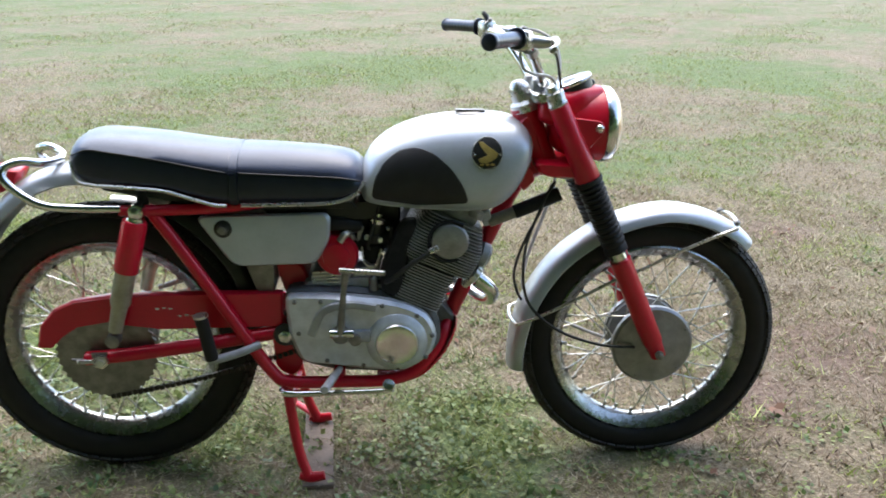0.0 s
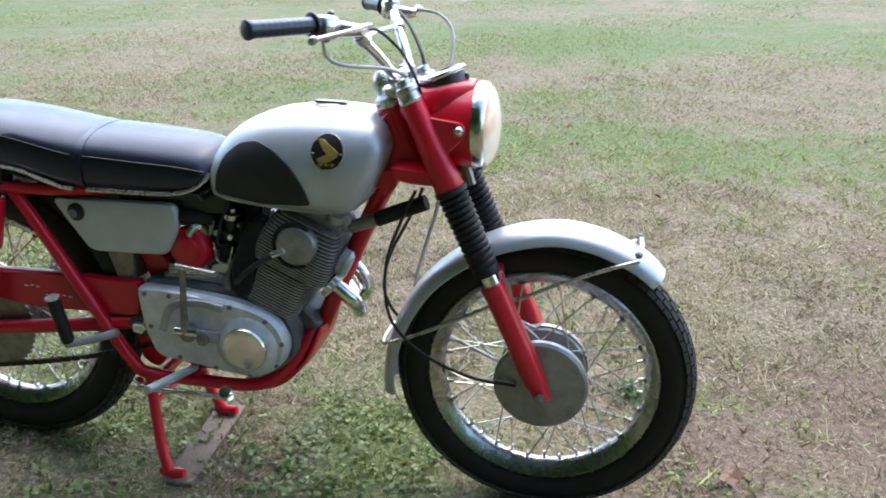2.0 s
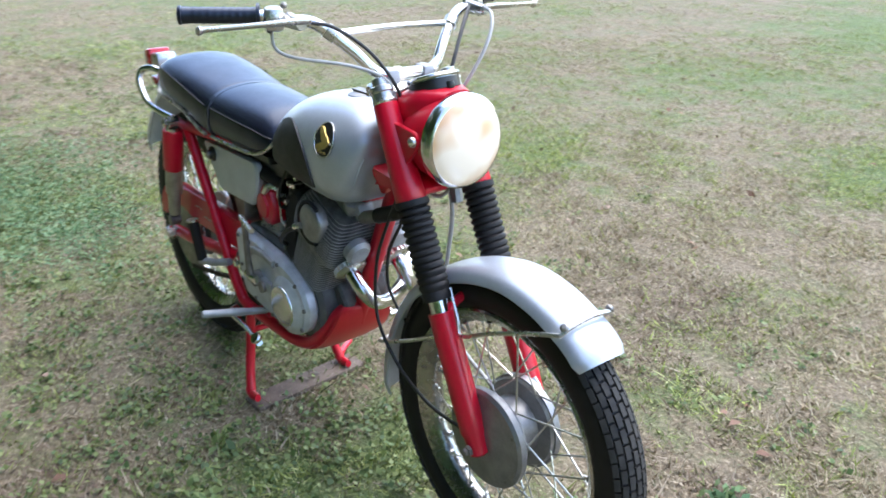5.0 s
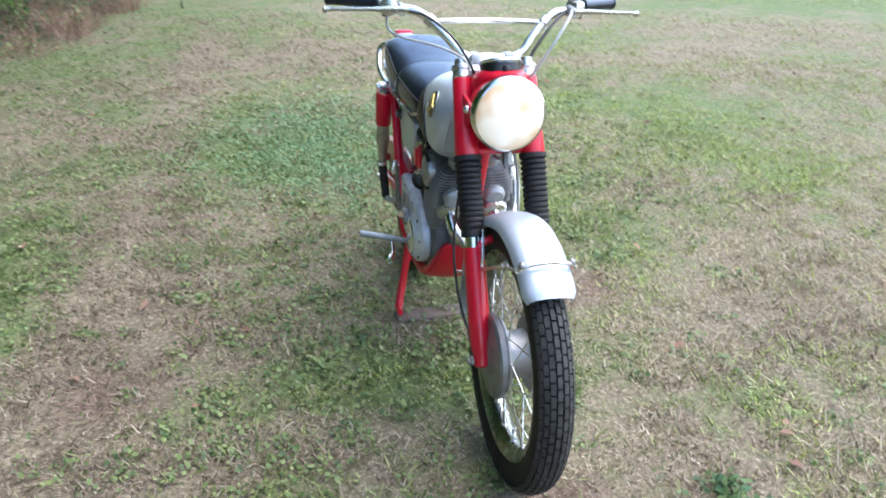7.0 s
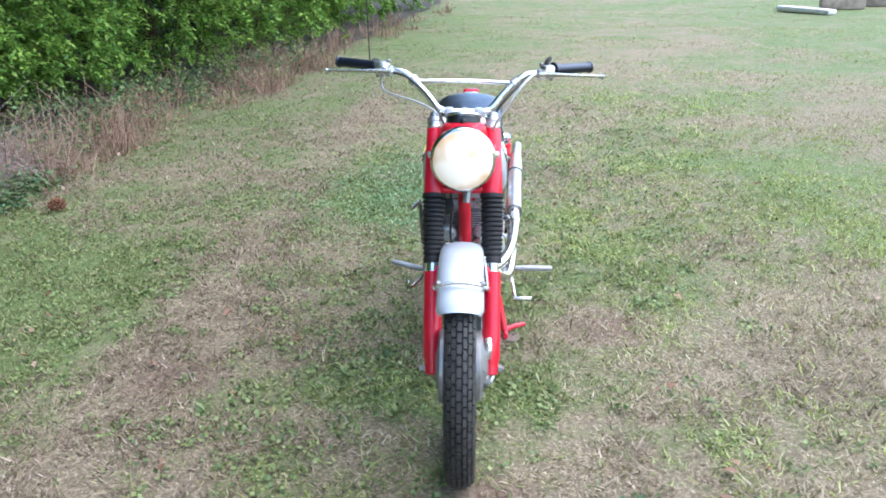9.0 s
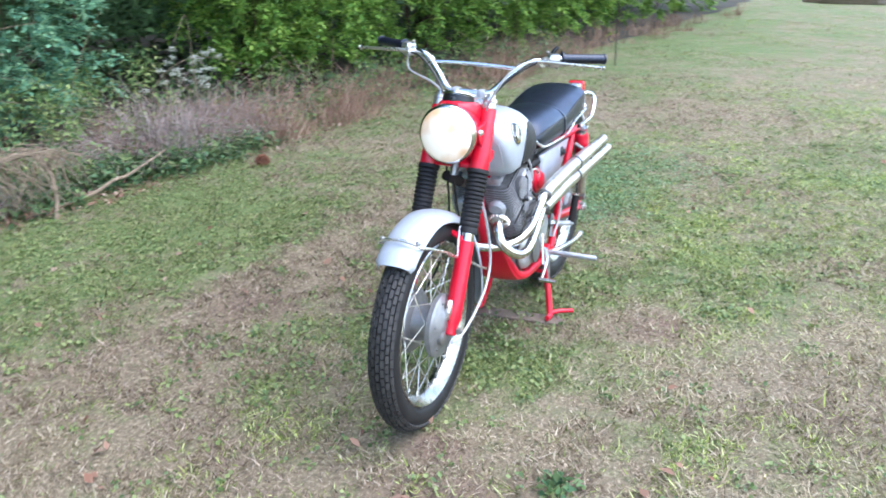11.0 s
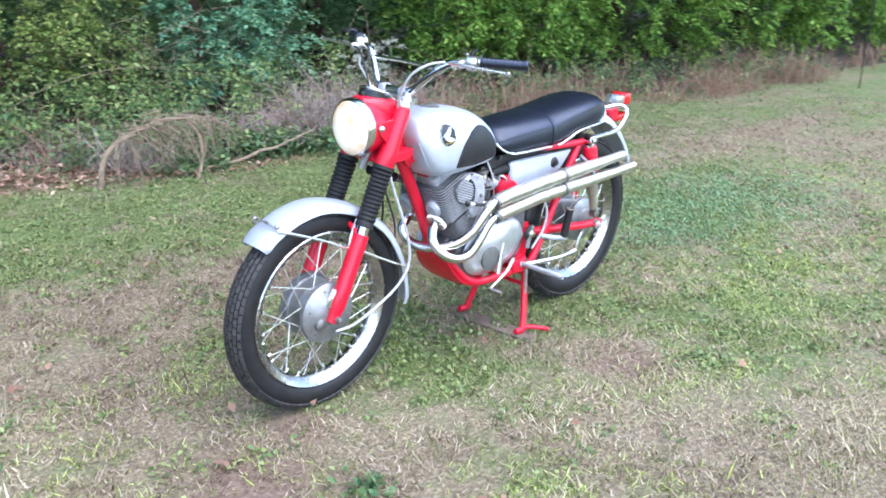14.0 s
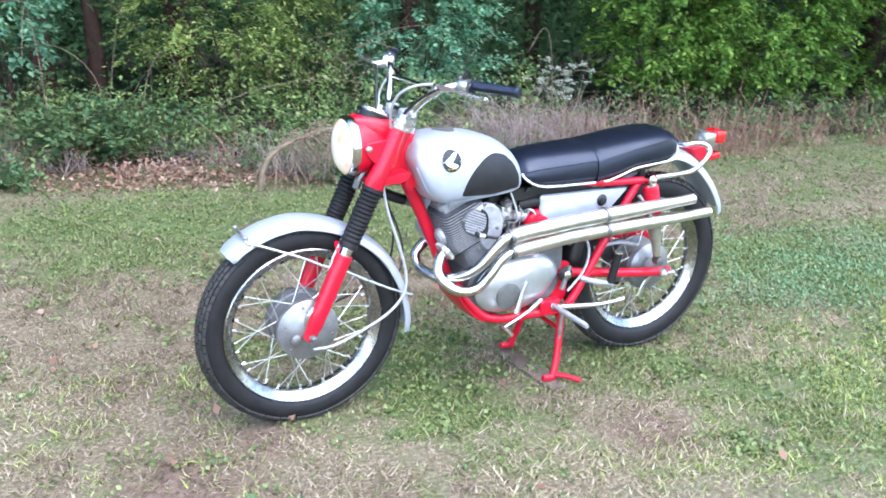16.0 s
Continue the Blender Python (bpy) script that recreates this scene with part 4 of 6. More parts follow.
for s in (-1, 1):
    wide = 1.25
    filt = part("air_filter", turned([(0.028 * wide, 0.0), (0.037 * wide, 0.006), (0.040 * wide, 0.034), (0.036 * wide, 0.043), (0.026 * wide, 0.047), (0.024 * wide, 0.053), (0.010, 0.058)], (0.556 if s < 0 else 0.535, s * 0.050, 0.577 if s < 0 else 0.580), (-0.10 if s < 0 else 0.05, s, 0.0), 28), RED, bike, "round red air filter cover")
    part("clip", rod([(0.560, s * 0.096, 0.612), (0.572, s * 0.092, 0.628), (0.582, s * 0.080, 0.626), (0.590, s * 0.066, 0.602)], 0.0085 if s < 0 else 0.004, 8), TRIM, filt)
    # the right carburettor's shade is put into its colour; the left stays alloy
    metal = ALU_B if s > 0 else SHADE_BLACK
    y = s * 0.058
    carb = part("carburettor", rod([(0.566, y, 0.598, 0.026), (0.578, y, 0.600, 0.026), (0.580, y, 0.600, 0.021), (0.592, y, 0.602, 0.021), (0.596, y, 0.603, 0.0175), (0.668, y, 0.610, 0.0175), (0.670, y, 0.610, 0.025), (0.678, y, 0.611, 0.025), (0.680, y, 0.611, 0.019), (0.700, y, 0.613, 0.019)], n=18, k=1), ALU if s > 0 else SHADE_BLACK, bike, "bright alloy carburettor" if s > 0 else "carburettor coloured black as if in shade")
    part("bowl", turned([(0.026, 0), (0.026, 0.005), (0.0215, 0.006), (0.0225, 0.028), (0.016, 0.037), (0.009, 0.038), (0.009, 0.044), (0.003, 0.045)], (0.630, y, 0.592), (0.1, 0, -1), 20), metal, carb, "polished float bowl" if s > 0 else "")
    part("slide_body", turned([(0.0205, -0.006), (0.0205, 0.012), (0.0165, 0.014), (0.0165, 0.040), (0.0195, 0.041)], (0.640, y, 0.606), (0.15, 0, 1), 20), metal if s > 0 else BLACK, carb)
    part("slide_cap", turned([(0.0215, 0), (0.0225, 0.003), (0.0225, 0.011), (0.015, 0.014), (0.008, 0.015), (0.008, 0.022), (0.003, 0.022)], (0.646, y, 0.646), (0.15, 0, 1), 20), CHROME if s < 0 else STEEL, carb)
    part("gasket", turned([(0.0255, 0.0), (0.0255, 0.003)], (0.6298, y, 0.5945), (0.1, 0, -1), 20), SHADE_BLACK, carb)
    part("intake_hose", rod([(0.505, s * 0.078, 0.648), (0.560, s * 0.080, 0.650), (0.606, s * 0.066, 0.640)], 0.0165, 14), RUBBER, carb)
    part("clip_wire", rod([(0.610, s * 0.084, 0.596), (0.616, s * 0.086, 0.556), (0.640, s * 0.086, 0.550), (0.654, s * 0.084, 0.590)], 0.0022, 6), TRIM, carb)
    part("idle_screw", rod([(0.622, s * 0.074, 0.618, 0.0045), (0.622, s * 0.088, 0.620, 0.0045), (0.622, s * 0.089, 0.620, 0.0065), (0.622, s * 0.094, 0.621, 0.0065)], n=10, k=1), TRIM, carb)
    part("air_screw", rod([(0.652, s * 0.072, 0.612, 0.004), (0.652, s * 0.086, 0.613, 0.004), (0.652, s * 0.087, 0.613, 0.006), (0.652, s * 0.092, 0.613, 0.006)], n=10, k=1), TRIM, carb)
    part("choke_lever", plate([(0.598, 0.606), (0.606, 0.612), (0.616, 0.642), (0.611, 0.645), (0.602, 0.640)], s * 0.078, s * 0.081, 0.001, 0.003), STEEL, carb)
    part("mount_flange", plate([(0.668, 0.576), (0.676, 0.575), (0.682, 0.645), (0.674, 0.646)], s * 0.032, s * 0.086, 0.002, 0.003), metal, carb)
    for z in (0.584, 0.638):
        part("flange_nut", turned([(0.006, 0), (0.006, 0.007), (0.003, 0.008)], (0.669 if z < 0.6 else 0.674, s * 0.079, z), (-1, 0, -0.1), 6), STEEL, carb)
    part("fuel_pipe", rod([(0.628, s * 0.080, 0.588), (0.624, s * 0.092, 0.600), (0.634, s * 0.094, 0.640), (0.650, s * 0.082, 0.690)], 0.0032, 8), CABLE if s < 0 else CABLE_G, carb)
# added black plate: hides the lawn behind and stands for the gap's darkness
part("gap_filler", plate([(0.50, 0.695), (0.70, 0.700), (0.70, 0.640), (0.665, 0.560), (0.600, 0.560), (0.575, 0.615), (0.50, 0.625)], -0.030, 0.030, 0.006, 0.02), BLACK, bike, "black filler added for the dark gap between the carburettors")
part("frame_web", plate([(0.40, 0.56), (0.47, 0.545), (0.485, 0.50), (0.48, 0.46), (0.43, 0.46)], -0.05, 0.05, 0.006, 0.02), RED, bike, "red gusset behind the engine")

# -- engine --
LEAN = radians(24)
UP, FWD = V((math.sin(LEAN), 0, math.cos(LEAN))), V((math.cos(LEAN), 0, -math.sin(LEAN)))
BASE = V((0.715, 0, 0.462))
TURN = Matrix((( FWD.x, 0, UP.x, 0), (0, 1, 0, 0), (FWD.z, 0, UP.z, 0), (0, 0, 0, 1)))


def up_from(u, v, y=0.0):
    return BASE + UP * u + FWD * v + V((0, y, 0))


case = [(0.430, 0.500), (0.585, 0.498), (0.660, 0.488), (0.745, 0.470), (0.790, 0.420), (0.795, 0.350), (0.760, 0.300), (0.690, 0.278), (0.540, 0.285), (0.455, 0.310), (0.428, 0.380)]
engine = part("engine_case", plate(case, -0.092, 0.092, 0.010, 0.03), DULL, bike, "cast alloy twin cylinder engine case")
part("case_top", plate([(0.47, 0.508), (0.65, 0.520), (0.68, 0.49), (0.48, 0.48)], -0.075, 0.075, 0.006, 0.015), ALU, engine)
part("breather_box", plate([(0.583, 0.505), (0.588, 0.538), (0.640, 0.545), (0.655, 0.520), (0.655, 0.500)], -0.066, 0.066, 0.005, 0.010), COVER, engine, "smooth pale breather cover")
part("starter_housing", plate([(0.490, 0.500), (0.490, 0.530), (0.582, 0.540), (0.582, 0.500)], -0.074, 0.074, 0.005, 0.012), ALU, engine, "ribbed cast housing behind the cylinders")
for i in range(4):
    part("housing_rib", rod([(0.492, -0.0745, 0.505 + i * 0.0085), (0.578, -0.0745, 0.508 + i * 0.0085)], 0.0026, 6), ALU_B, engine)
part("front_mount", plate([(0.755, 0.455), (0.80, 0.44), (0.83, 0.40), (0.815, 0.37), (0.775, 0.365)], -0.05, 0.05, 0.006, 0.012), DULL, engine)
# right cover
right = [(0.432, 0.492), (0.520, 0.492), (0.590, 0.487), (0.660, 0.478), (0.712, 0.465), (0.760, 0.440), (0.784, 0.392), (0.770, 0.340), (0.730, 0.308), (0.680, 0.297), (0.600, 0.305), (0.520, 0.318), (0.465, 0.325), (0.440, 0.390)]
cover = part("clutch_cover", plate(right, -0.090, -0.126, 0.009, 0.02), CASE, bike, "grey cast clutch cover")
part("clutch_shoulder", turned([(0.076, -0.012), (0.074, 0.000), (0.070, 0.006), (0.064, 0.009), (0.057, 0.015), (0.053, 0.017), (0.040, 0.017)], (0.688, -0.122, 0.374), (0, -1, 0), 44), CASE, cover, "grey cast clutch shoulder")
part("clutch_dome", turned([(0.051, 0.012), (0.051, 0.017), (0.048, 0.021), (0.042, 0.0225), (0.030, 0.023), (0.004, 0.0235)], (0.688, -0.122, 0.374), (0, -1, 0), 44), CHROME, cover, "polished round clutch dome")
part("cover_rib", rod([(0.490, -0.127, 0.395), (0.520, -0.129, 0.455), (0.580, -0.130, 0.470), (0.640, -0.129, 0.462)], 0.010, 8, flat=0.6), ALU, cover)
part("cover_boss", boxed((0.600, -0.128, 0.392), (0.055, 0.016, 0.030), None, 0.006), ALU, cover)
part("oil_plug", turned([(0.014, 0), (0.014, 0.008), (0.009, 0.010), (0.003, 0.010)], (0.592, -0.136, 0.388), (0, -1, 0), 20), STEEL, cover)
for x, z in ((0.455, 0.478), (0.515, 0.478), (0.585, 0.474), (0.655, 0.466), (0.735, 0.440), (0.770, 0.390), (0.755, 0.335), (0.690, 0.308), (0.610, 0.316), (0.525, 0.330), (0.462, 0.400)):
    piece("screw", SCREW, Matrix.Translation((x, -0.125, z)), cover)
# left cover
left = [(0.455, 0.400), (0.478, 0.445), (0.530, 0.480), (0.620, 0.480), (0.690, 0.470), (0.745, 0.445), (0.778, 0.400), (0.775, 0.345), (0.740, 0.308), (0.690, 0.292), (0.590, 0.292), (0.510, 0.325)]
lcover = part("generator_cover", plate(left, 0.090, 0.116, 0.012, 0.02, 0.020), COVER, bike, "smooth polished generator cover")
part("cover_seam", rod([(0.480, 0.108, 0.395), (0.512, 0.110, 0.440), (0.555, 0.110, 0.470), (0.625, 0.110, 0.479), (0.695, 0.110, 0.468), (0.748, 0.110, 0.442)], 0.003, 6), STEEL, lcover)
part("round_plate", turned([(0.045, 0), (0.0445, 0.005), (0.041, 0.007), (0.004, 0.0075)], (0.666, 0.130, 0.358), (0, 1, 0.03), 36), FLAT, lcover, "dull round inspection plate")
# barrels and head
part("cylinder_block", boxed(up_from(0.060, 0.014), (0.095, 0.165, 0.125), TURN, 0.006), SHADE_BLACK, engine, "finned cylinder block")
part("cylinder_head", boxed(up_from(0.162, 0.018), (0.130, 0.175, 0.105), TURN, 0.012), SHADE_BLACK, engine, "finned cylinder head")


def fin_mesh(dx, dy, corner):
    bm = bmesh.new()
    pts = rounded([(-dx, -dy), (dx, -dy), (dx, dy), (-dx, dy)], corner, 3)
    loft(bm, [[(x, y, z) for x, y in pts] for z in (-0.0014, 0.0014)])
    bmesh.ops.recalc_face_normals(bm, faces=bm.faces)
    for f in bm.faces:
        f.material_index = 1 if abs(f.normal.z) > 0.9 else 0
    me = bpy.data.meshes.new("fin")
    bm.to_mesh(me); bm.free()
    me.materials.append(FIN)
    me.materials.append(FIN_SHADE)
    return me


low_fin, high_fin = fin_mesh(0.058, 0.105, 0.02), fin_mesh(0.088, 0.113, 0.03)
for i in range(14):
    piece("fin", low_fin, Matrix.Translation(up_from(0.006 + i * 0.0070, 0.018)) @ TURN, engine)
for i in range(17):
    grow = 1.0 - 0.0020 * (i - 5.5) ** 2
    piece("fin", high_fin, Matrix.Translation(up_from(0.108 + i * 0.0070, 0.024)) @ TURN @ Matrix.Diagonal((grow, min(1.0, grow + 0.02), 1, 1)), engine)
rocker = bmesh.new()
block(rocker, up_from(0.232, 0.004), (0.14, 0.12, 0.035), TURN, 0.010)
for y in (-0.05, 0.05):
    for v in (-0.055, 0.065):
        lathe(rocker, [(0.020, 0), (0.020, 0.016), (0.012, 0.020), (0.004, 0.020)], up_from(0.240, v, y), UP, 16)
part("rocker_cover", rocker, FIN, engine, "cast rocker cover with round caps")
part("cam_cap", turned([(0.043, -0.014), (0.044, 0.004), (0.041, 0.009), (0.037, 0.011), (0.004, 0.0125)], up_from(0.180, 0.024, -0.112), (0, -1, 0), 36), DRUM, engine, "dull round cam cap")
# a raised black bead paints the shade of the recess round the cap
part("cap_shade_bead", rod([up_from(0.180, 0.024, -0.117) + V((0.047 * math.cos(a), 0, 0.047 * math.sin(a))) for a in (0.9, 1.5, 2.1, 2.7, 3.3, 3.9, 4.5, 5.1)], 0.005, 6), SHADE_BLACK, engine, "black bead painted for the recess's shade round the cam cap")
CAP = V((0.795, 0.112, 0.617))
part("cam_cap", turned([(0.041, -0.014), (0.042, 0.002), (0.039, 0.005), (0.004, 0.006)], CAP, (0, 1, 0), 36), DULL, engine, "ribbed round cam cap")
for i in range(9):
    z = -0.032 + i * 0.008
    w = math.sqrt(max(0.0, 0.039 ** 2 - z * z))
    part("rib", boxed(CAP + V((0, 0.006, 0)), (w * 2, 0.006, 0.0048), Matrix.Rotation(radians(-22), 4, "Y") @ Matrix.Translation((0, 0, z)), 0.001), FIN, engine)
# left cap: its recess is likewise only a dark-coloured bead
part("cap_shade_bead", rod([CAP + V((0.044 * math.cos(a), 0.004, 0.044 * math.sin(a))) for a in (2.0, 2.5, 3.0, 3.5, 4.0, 4.4)], 0.0045, 6), SHADE_BLACK, engine, "black bead painted for the recess's shade round the cam cap")
part("cam_boss", turned([(0.030, 0), (0.030, 0.016), (0.022, 0.024), (0.004, 0.026)], up_from(0.160, 0.100, 0.058), (FWD.x, 0.0, FWD.z), 26), ALU, engine, "round front boss")
part("cam_boss", turned([(0.030, 0), (0.030, 0.016), (0.022, 0.024), (0.004, 0.026)], up_from(0.165, 0.112, -0.055), (FWD.x, 0.0, FWD.z), 26), ALU, engine)
part("plug_lead", rod([up_from(0.150, -0.002, -0.128), up_from(0.115, -0.030, -0.136), up_from(0.070, -0.052, -0.130), up_from(0.035, -0.065, -0.11), (0.64, -0.06, 0.50)], 0.006, 8), CABLE, engine, "black plug lead")
part("plug_cap", rod([up_from(0.158, 0.003, -0.126), up_from(0.143, -0.012, -0.132)], 0.0075, 8), TRIM, engine)
part("plug_lead", rod([(0.765, 0.134, 0.574), (0.730, 0.138, 0.566), (0.690, 0.134, 0.560), (0.655, 0.10, 0.572), (0.62, 0.06, 0.60)], 0.0048, 8), CABLE, engine)
part("plug_cap", rod([(0.792, 0.118, 0.585), (0.785, 0.130, 0.578), (0.760, 0.134, 0.573)], 0.0075, 8), BLACK, engine)
part("plug_boot", rod([(0.788, 0.131, 0.579), (0.770, 0.134, 0.575)], 0.0085, 8), TRIM, engine)
part("head_steady", plate([(0.82, 0.70), (0.87, 0.705), (0.885, 0.665), (0.855, 0.645)], -0.03, 0.03, 0.004, 0.01), RED, bike)
part("side_cover", plate([(0.652, 0.490), (0.685, 0.472), (0.703, 0.500), (0.722, 0.600), (0.738, 0.664), (0.700, 0.660), (0.672, 0.600), (0.650, 0.540)], -0.060, -0.102, 0.008, 0.02), SHADE_BLACK, engine, "black inlet casting beside the barrels")
part("points_housing", plate([(0.722, 0.515), (0.692, 0.560), (0.688, 0.615), (0.712, 0.664), (0.762, 0.676), (0.800, 0.655), (0.806, 0.600), (0.775, 0.545), (0.750, 0.515)], 0.085, 0.1165, 0.008, 0.03), FIN, engine, "smooth cast points housing")
for u, v in ((0.090, 0.030), (0.205, 0.045), (0.215, -0.040), (0.120, -0.052)):
    part("housing_bolt", turned([(0.0065, 0), (0.0065, 0.005), (0.003, 0.007)], up_from(u, v, 0.1165), (0, 1, 0), 6), STEEL, engine)
part("gasket", rod([up_from(0.106, -0.050, 0.1135), up_from(0.106, 0.020, 0.1135), up_from(0.106, 0.112, 0.1135)], 0.0022, 6, 1), SHADE_BLACK, engine)
part("gasket", rod([up_from(0.221, -0.060, 0.088), up_from(0.221, 0.074, 0.088)], 0.0022, 6, 1), SHADE_BLACK, engine)
part("contact_bracket", plate([(0.748, 0.612), (0.766, 0.598), (0.792, 0.580), (0.782, 0.562), (0.752, 0.566), (0.744, 0.590)], 0.108, 0.1195, 0.004, 0.006), BLACK, engine, "black contact breaker clamp")
# starter housing, kick lever
part("kick_boss", turned([(0.020, 0), (0.020, 0.022), (0.014, 0.026), (0.004, 0.027)], (0.559, -0.124, 0.400), (0, -1, 0), 18), STEEL, cover)
kick = part("kick_lever", rod([(0.559, -0.150, 0.402, 0.0105), (0.563, -0.156, 0.455, 0.008), (0.570, -0.160, 0.520, 0.007), (0.574, -0.162, 0.562, 0.008)], n=10), STEEL, bike, "steel kick lever")
part("kick_pedal", rod([(0.562, -0.164, 0.568), (0.662, -0.186, 0.568)], 0.0065, 10), ALU_B, kick, "bright kick pedal")
part("kick_clamp", rod([(0.535, -0.148, 0.408), (0.590, -0.152, 0.410)], 0.011, 10), CHROME, kick)
part("switch_fitting", rod([(0.635, -0.085, 0.49, 0.011), (0.635, -0.085, 0.520, 0.011), (0.638, -0.085, 0.524, 0.006), (0.645, -0.080, 0.545, 0.004), (0.655, -0.07, 0.57, 0.004)], n=10, k=1), STEEL, bike)

# -- exhaust --
pipeL = part("exhaust_pipe", rod([(0.858, 0.060, 0.524), (0.885, 0.063, 0.500), (0.900, 0.078, 0.460), (0.885, 0.105, 0.422), (0.845, 0.128, 0.400), (0.795, 0.142, 0.405), (0.755, 0.150, 0.445), (0.720, 0.152, 0.490), (0.690, 0.152, 0.512), (0.660, 0.152, 0.522)], 0.0165, 14), CHROME, bike, "bright chromed exhaust pipe")
pipeR = part("exhaust_pipe", rod([(0.858, -0.060, 0.524), (0.886, -0.062, 0.503), (0.916, -0.055, 0.472), (0.915, -0.025, 0.440), (0.898, 0.020, 0.428), (0.872, 0.070, 0.430), (0.835, 0.115, 0.445), (0.790, 0.145, 0.480), (0.745, 0.158, 0.535), (0.712, 0.160, 0.565), (0.680, 0.160, 0.575)], 0.0165, 14), CHROME, bike, "bright chromed exhaust pipe")
for s in (-1, 1):
    at, axis = V((0.866, s * 0.060, 0.519)), V((0.76, s * 0.05, -0.65)).normalized()
    bm = turned([(0.019, -0.004), (0.034, -0.002), (0.034, 0.010), (0.030, 0.013), (0.018, 0.014)], at, axis, 28)
    one = axis.orthogonal().normalized()
    for a in range(18):
        q = math.cos(a * math.pi / 9) * one + math.sin(a * math.pi / 9) * axis.cross(one)
        tube(bm, [at + q * 0.034 - axis * 0.001, at + q * 0.034 + axis * 0.010], 0.0034, 6, 1)
    part("port_flange", bm, TRIM, pipeL if s > 0 else pipeR)


def silencer(run, name_label):
    body = part("silencer", rod(run, n=20), PIPE, bike, name_label)
    k = len(run) // 2
    for i in (0, k):
        a, b = V(run[i][:3]), V(run[i + 1][:3])
        d = (b - a).normalized()
        part("clamp_band", rod([(*a, run[i][3] + 0.004), (*(a + d * 0.010), run[i][3] + 0.004)], n=16, k=1), STEEL, body)
    return body


up = silencer([(0.695, 0.160, 0.570, 0.021), (0.640, 0.160, 0.580, 0.024), (0.560, 0.163, 0.588, 0.0245), (0.458, 0.167, 0.598, 0.024), (0.440, 0.168, 0.599, 0.024), (0.340, 0.172, 0.606, 0.0245), (0.236, 0.177, 0.613, 0.024), (0.10, 0.184, 0.622, 0.020), (0.045, 0.187, 0.626, 0.018), (-0.028, 0.191, 0.631, 0.018)], "long chromed high-level silencer with a heat shield")
dn = silencer([(0.680, 0.153, 0.518, 0.021), (0.630, 0.155, 0.526, 0.024), (0.550, 0.159, 0.536, 0.0245), (0.458, 0.163, 0.547, 0.024), (0.440, 0.164, 0.548, 0.024), (0.330, 0.170, 0.555, 0.0245), (0.200, 0.176, 0.561, 0.024), (0.06, 0.184, 0.567, 0.020), (-0.03, 0.189, 0.572, 0.0175), (-0.108, 0.193, 0.577, 0.0175)], "long chromed high-level silencer")
for body, x, y, z in ((up, -0.0285, 0.191, 0.631), (dn, -0.1085, 0.193, 0.577)):
    part("outlet", turned([(0.015, 0), (0.0155, 0.0012)], (x, y, z), (-1, 0.05, 0.06), 16), BLACK, body, "dark outlet mouth")
part("silencer_bracket", rod([(0.152, 0.118, 0.640), (0.152, 0.178, 0.600), (0.150, 0.178, 0.555)], 0.008, 8), STEEL, bike)

# -- stands, pegs, pedals --
stand = part("centre_stand", rod([(0.425, -0.085, 0.235), (0.425, 0.085, 0.235)], 0.014, 12), RED, bike, "red centre stand carrying the machine")
for s in (-1, 1):
    part("leg", rod([(0.424, s * 0.098, 0.262), (0.436, s * 0.112, 0.170), (0.450, s * 0.128, 0.090), (0.470, s * 0.141, 0.030)], 0.0125, 12), RED, stand)
    part("foot", rod([(0.450, s * 0.140, 0.030, 0.010), (0.475, s * 0.142, 0.026, 0.014), (0.510, s * 0.142, 0.030, 0.011)], n=10, flat=0.8), RED, stand, "curved red stand foot")
part("cross_bar", rod([(0.434, -0.108, 0.190), (0.434, 0.108, 0.190)], 0.008, 8), RED, stand)
part("tread_arm", rod([(0.465, 0.142, 0.035, 0.010), (0.440, 0.170, 0.038, 0.009), (0.405, 0.215, 0.034, 0.008)], n=10), RED, stand, "red tread arm")
part("spring", rod([(0.425, 0.105, 0.290), (0.440, 0.120, 0.160)], 0.007, 8), STEEL, stand)
part("side_stand", rod([(0.485, 0.122, 0.285, 0.011), (0.440, 0.146, 0.288, 0.010), (0.330, 0.170, 0.287, 0.0085), (0.262, 0.178, 0.291, 0.0085), (0.250, 0.179, 0.293, 0.012), (0.228, 0.181, 0.296, 0.011)], n=10), ALU_B, bike, "folded bright side stand")
part("side_stand_bracket", plate([(0.45, 0.315), (0.53, 0.310), (0.525, 0.26), (0.46, 0.25)], 0.098, 0.125, 0.005, 0.012), RED, bike)
for s, base, tip in ((-1, (0.552, -0.112, 0.300), (0.528, -0.272, 0.330)), (1, (0.480, 0.112, 0.290), (0.474, 0.308, 0.288))):
    a, b = V(base), V(tip)
    peg = part("rider_footrest", rod([(*a, 0.010), (*(a + (b - a) * 0.35), 0.011), (*(a + (b - a) * 0.4), 0.0125), (*(a + (b - a) * 0.97), 0.0115), (*b, 0.009)], n=12, k=1, flat=0.8), ALU, bike, "grey alloy rider footrest")
    part("footrest_clamp", rod([(base[0], s * 0.09, 0.275), base], 0.014, 10), RED if s < 0 else STEEL, peg)
    c = V((0.258, s * 0.152, 0.352))
    passenger = part("passenger_footrest", rod([c + V((0.008, 0, 0)), c + V((-0.008, s * 0.008, 0.108))], 0.0155, 14, flat=0.9), RUBBER, bike, "black rubber passenger footrest, folded up")
    part("peg_cap", rod([c + V((-0.008, s * 0.008, 0.107)), c + V((-0.0085, s * 0.0082, 0.112))], 0.0165, 14), TRIM, passenger)
    part("peg_arm", rod([(0.372, s * 0.120, 0.372), (0.320, s * 0.140, 0.358), (0.258, s * 0.152, 0.345)], 0.010, 10), ALU, passenger, "dull alloy arm")
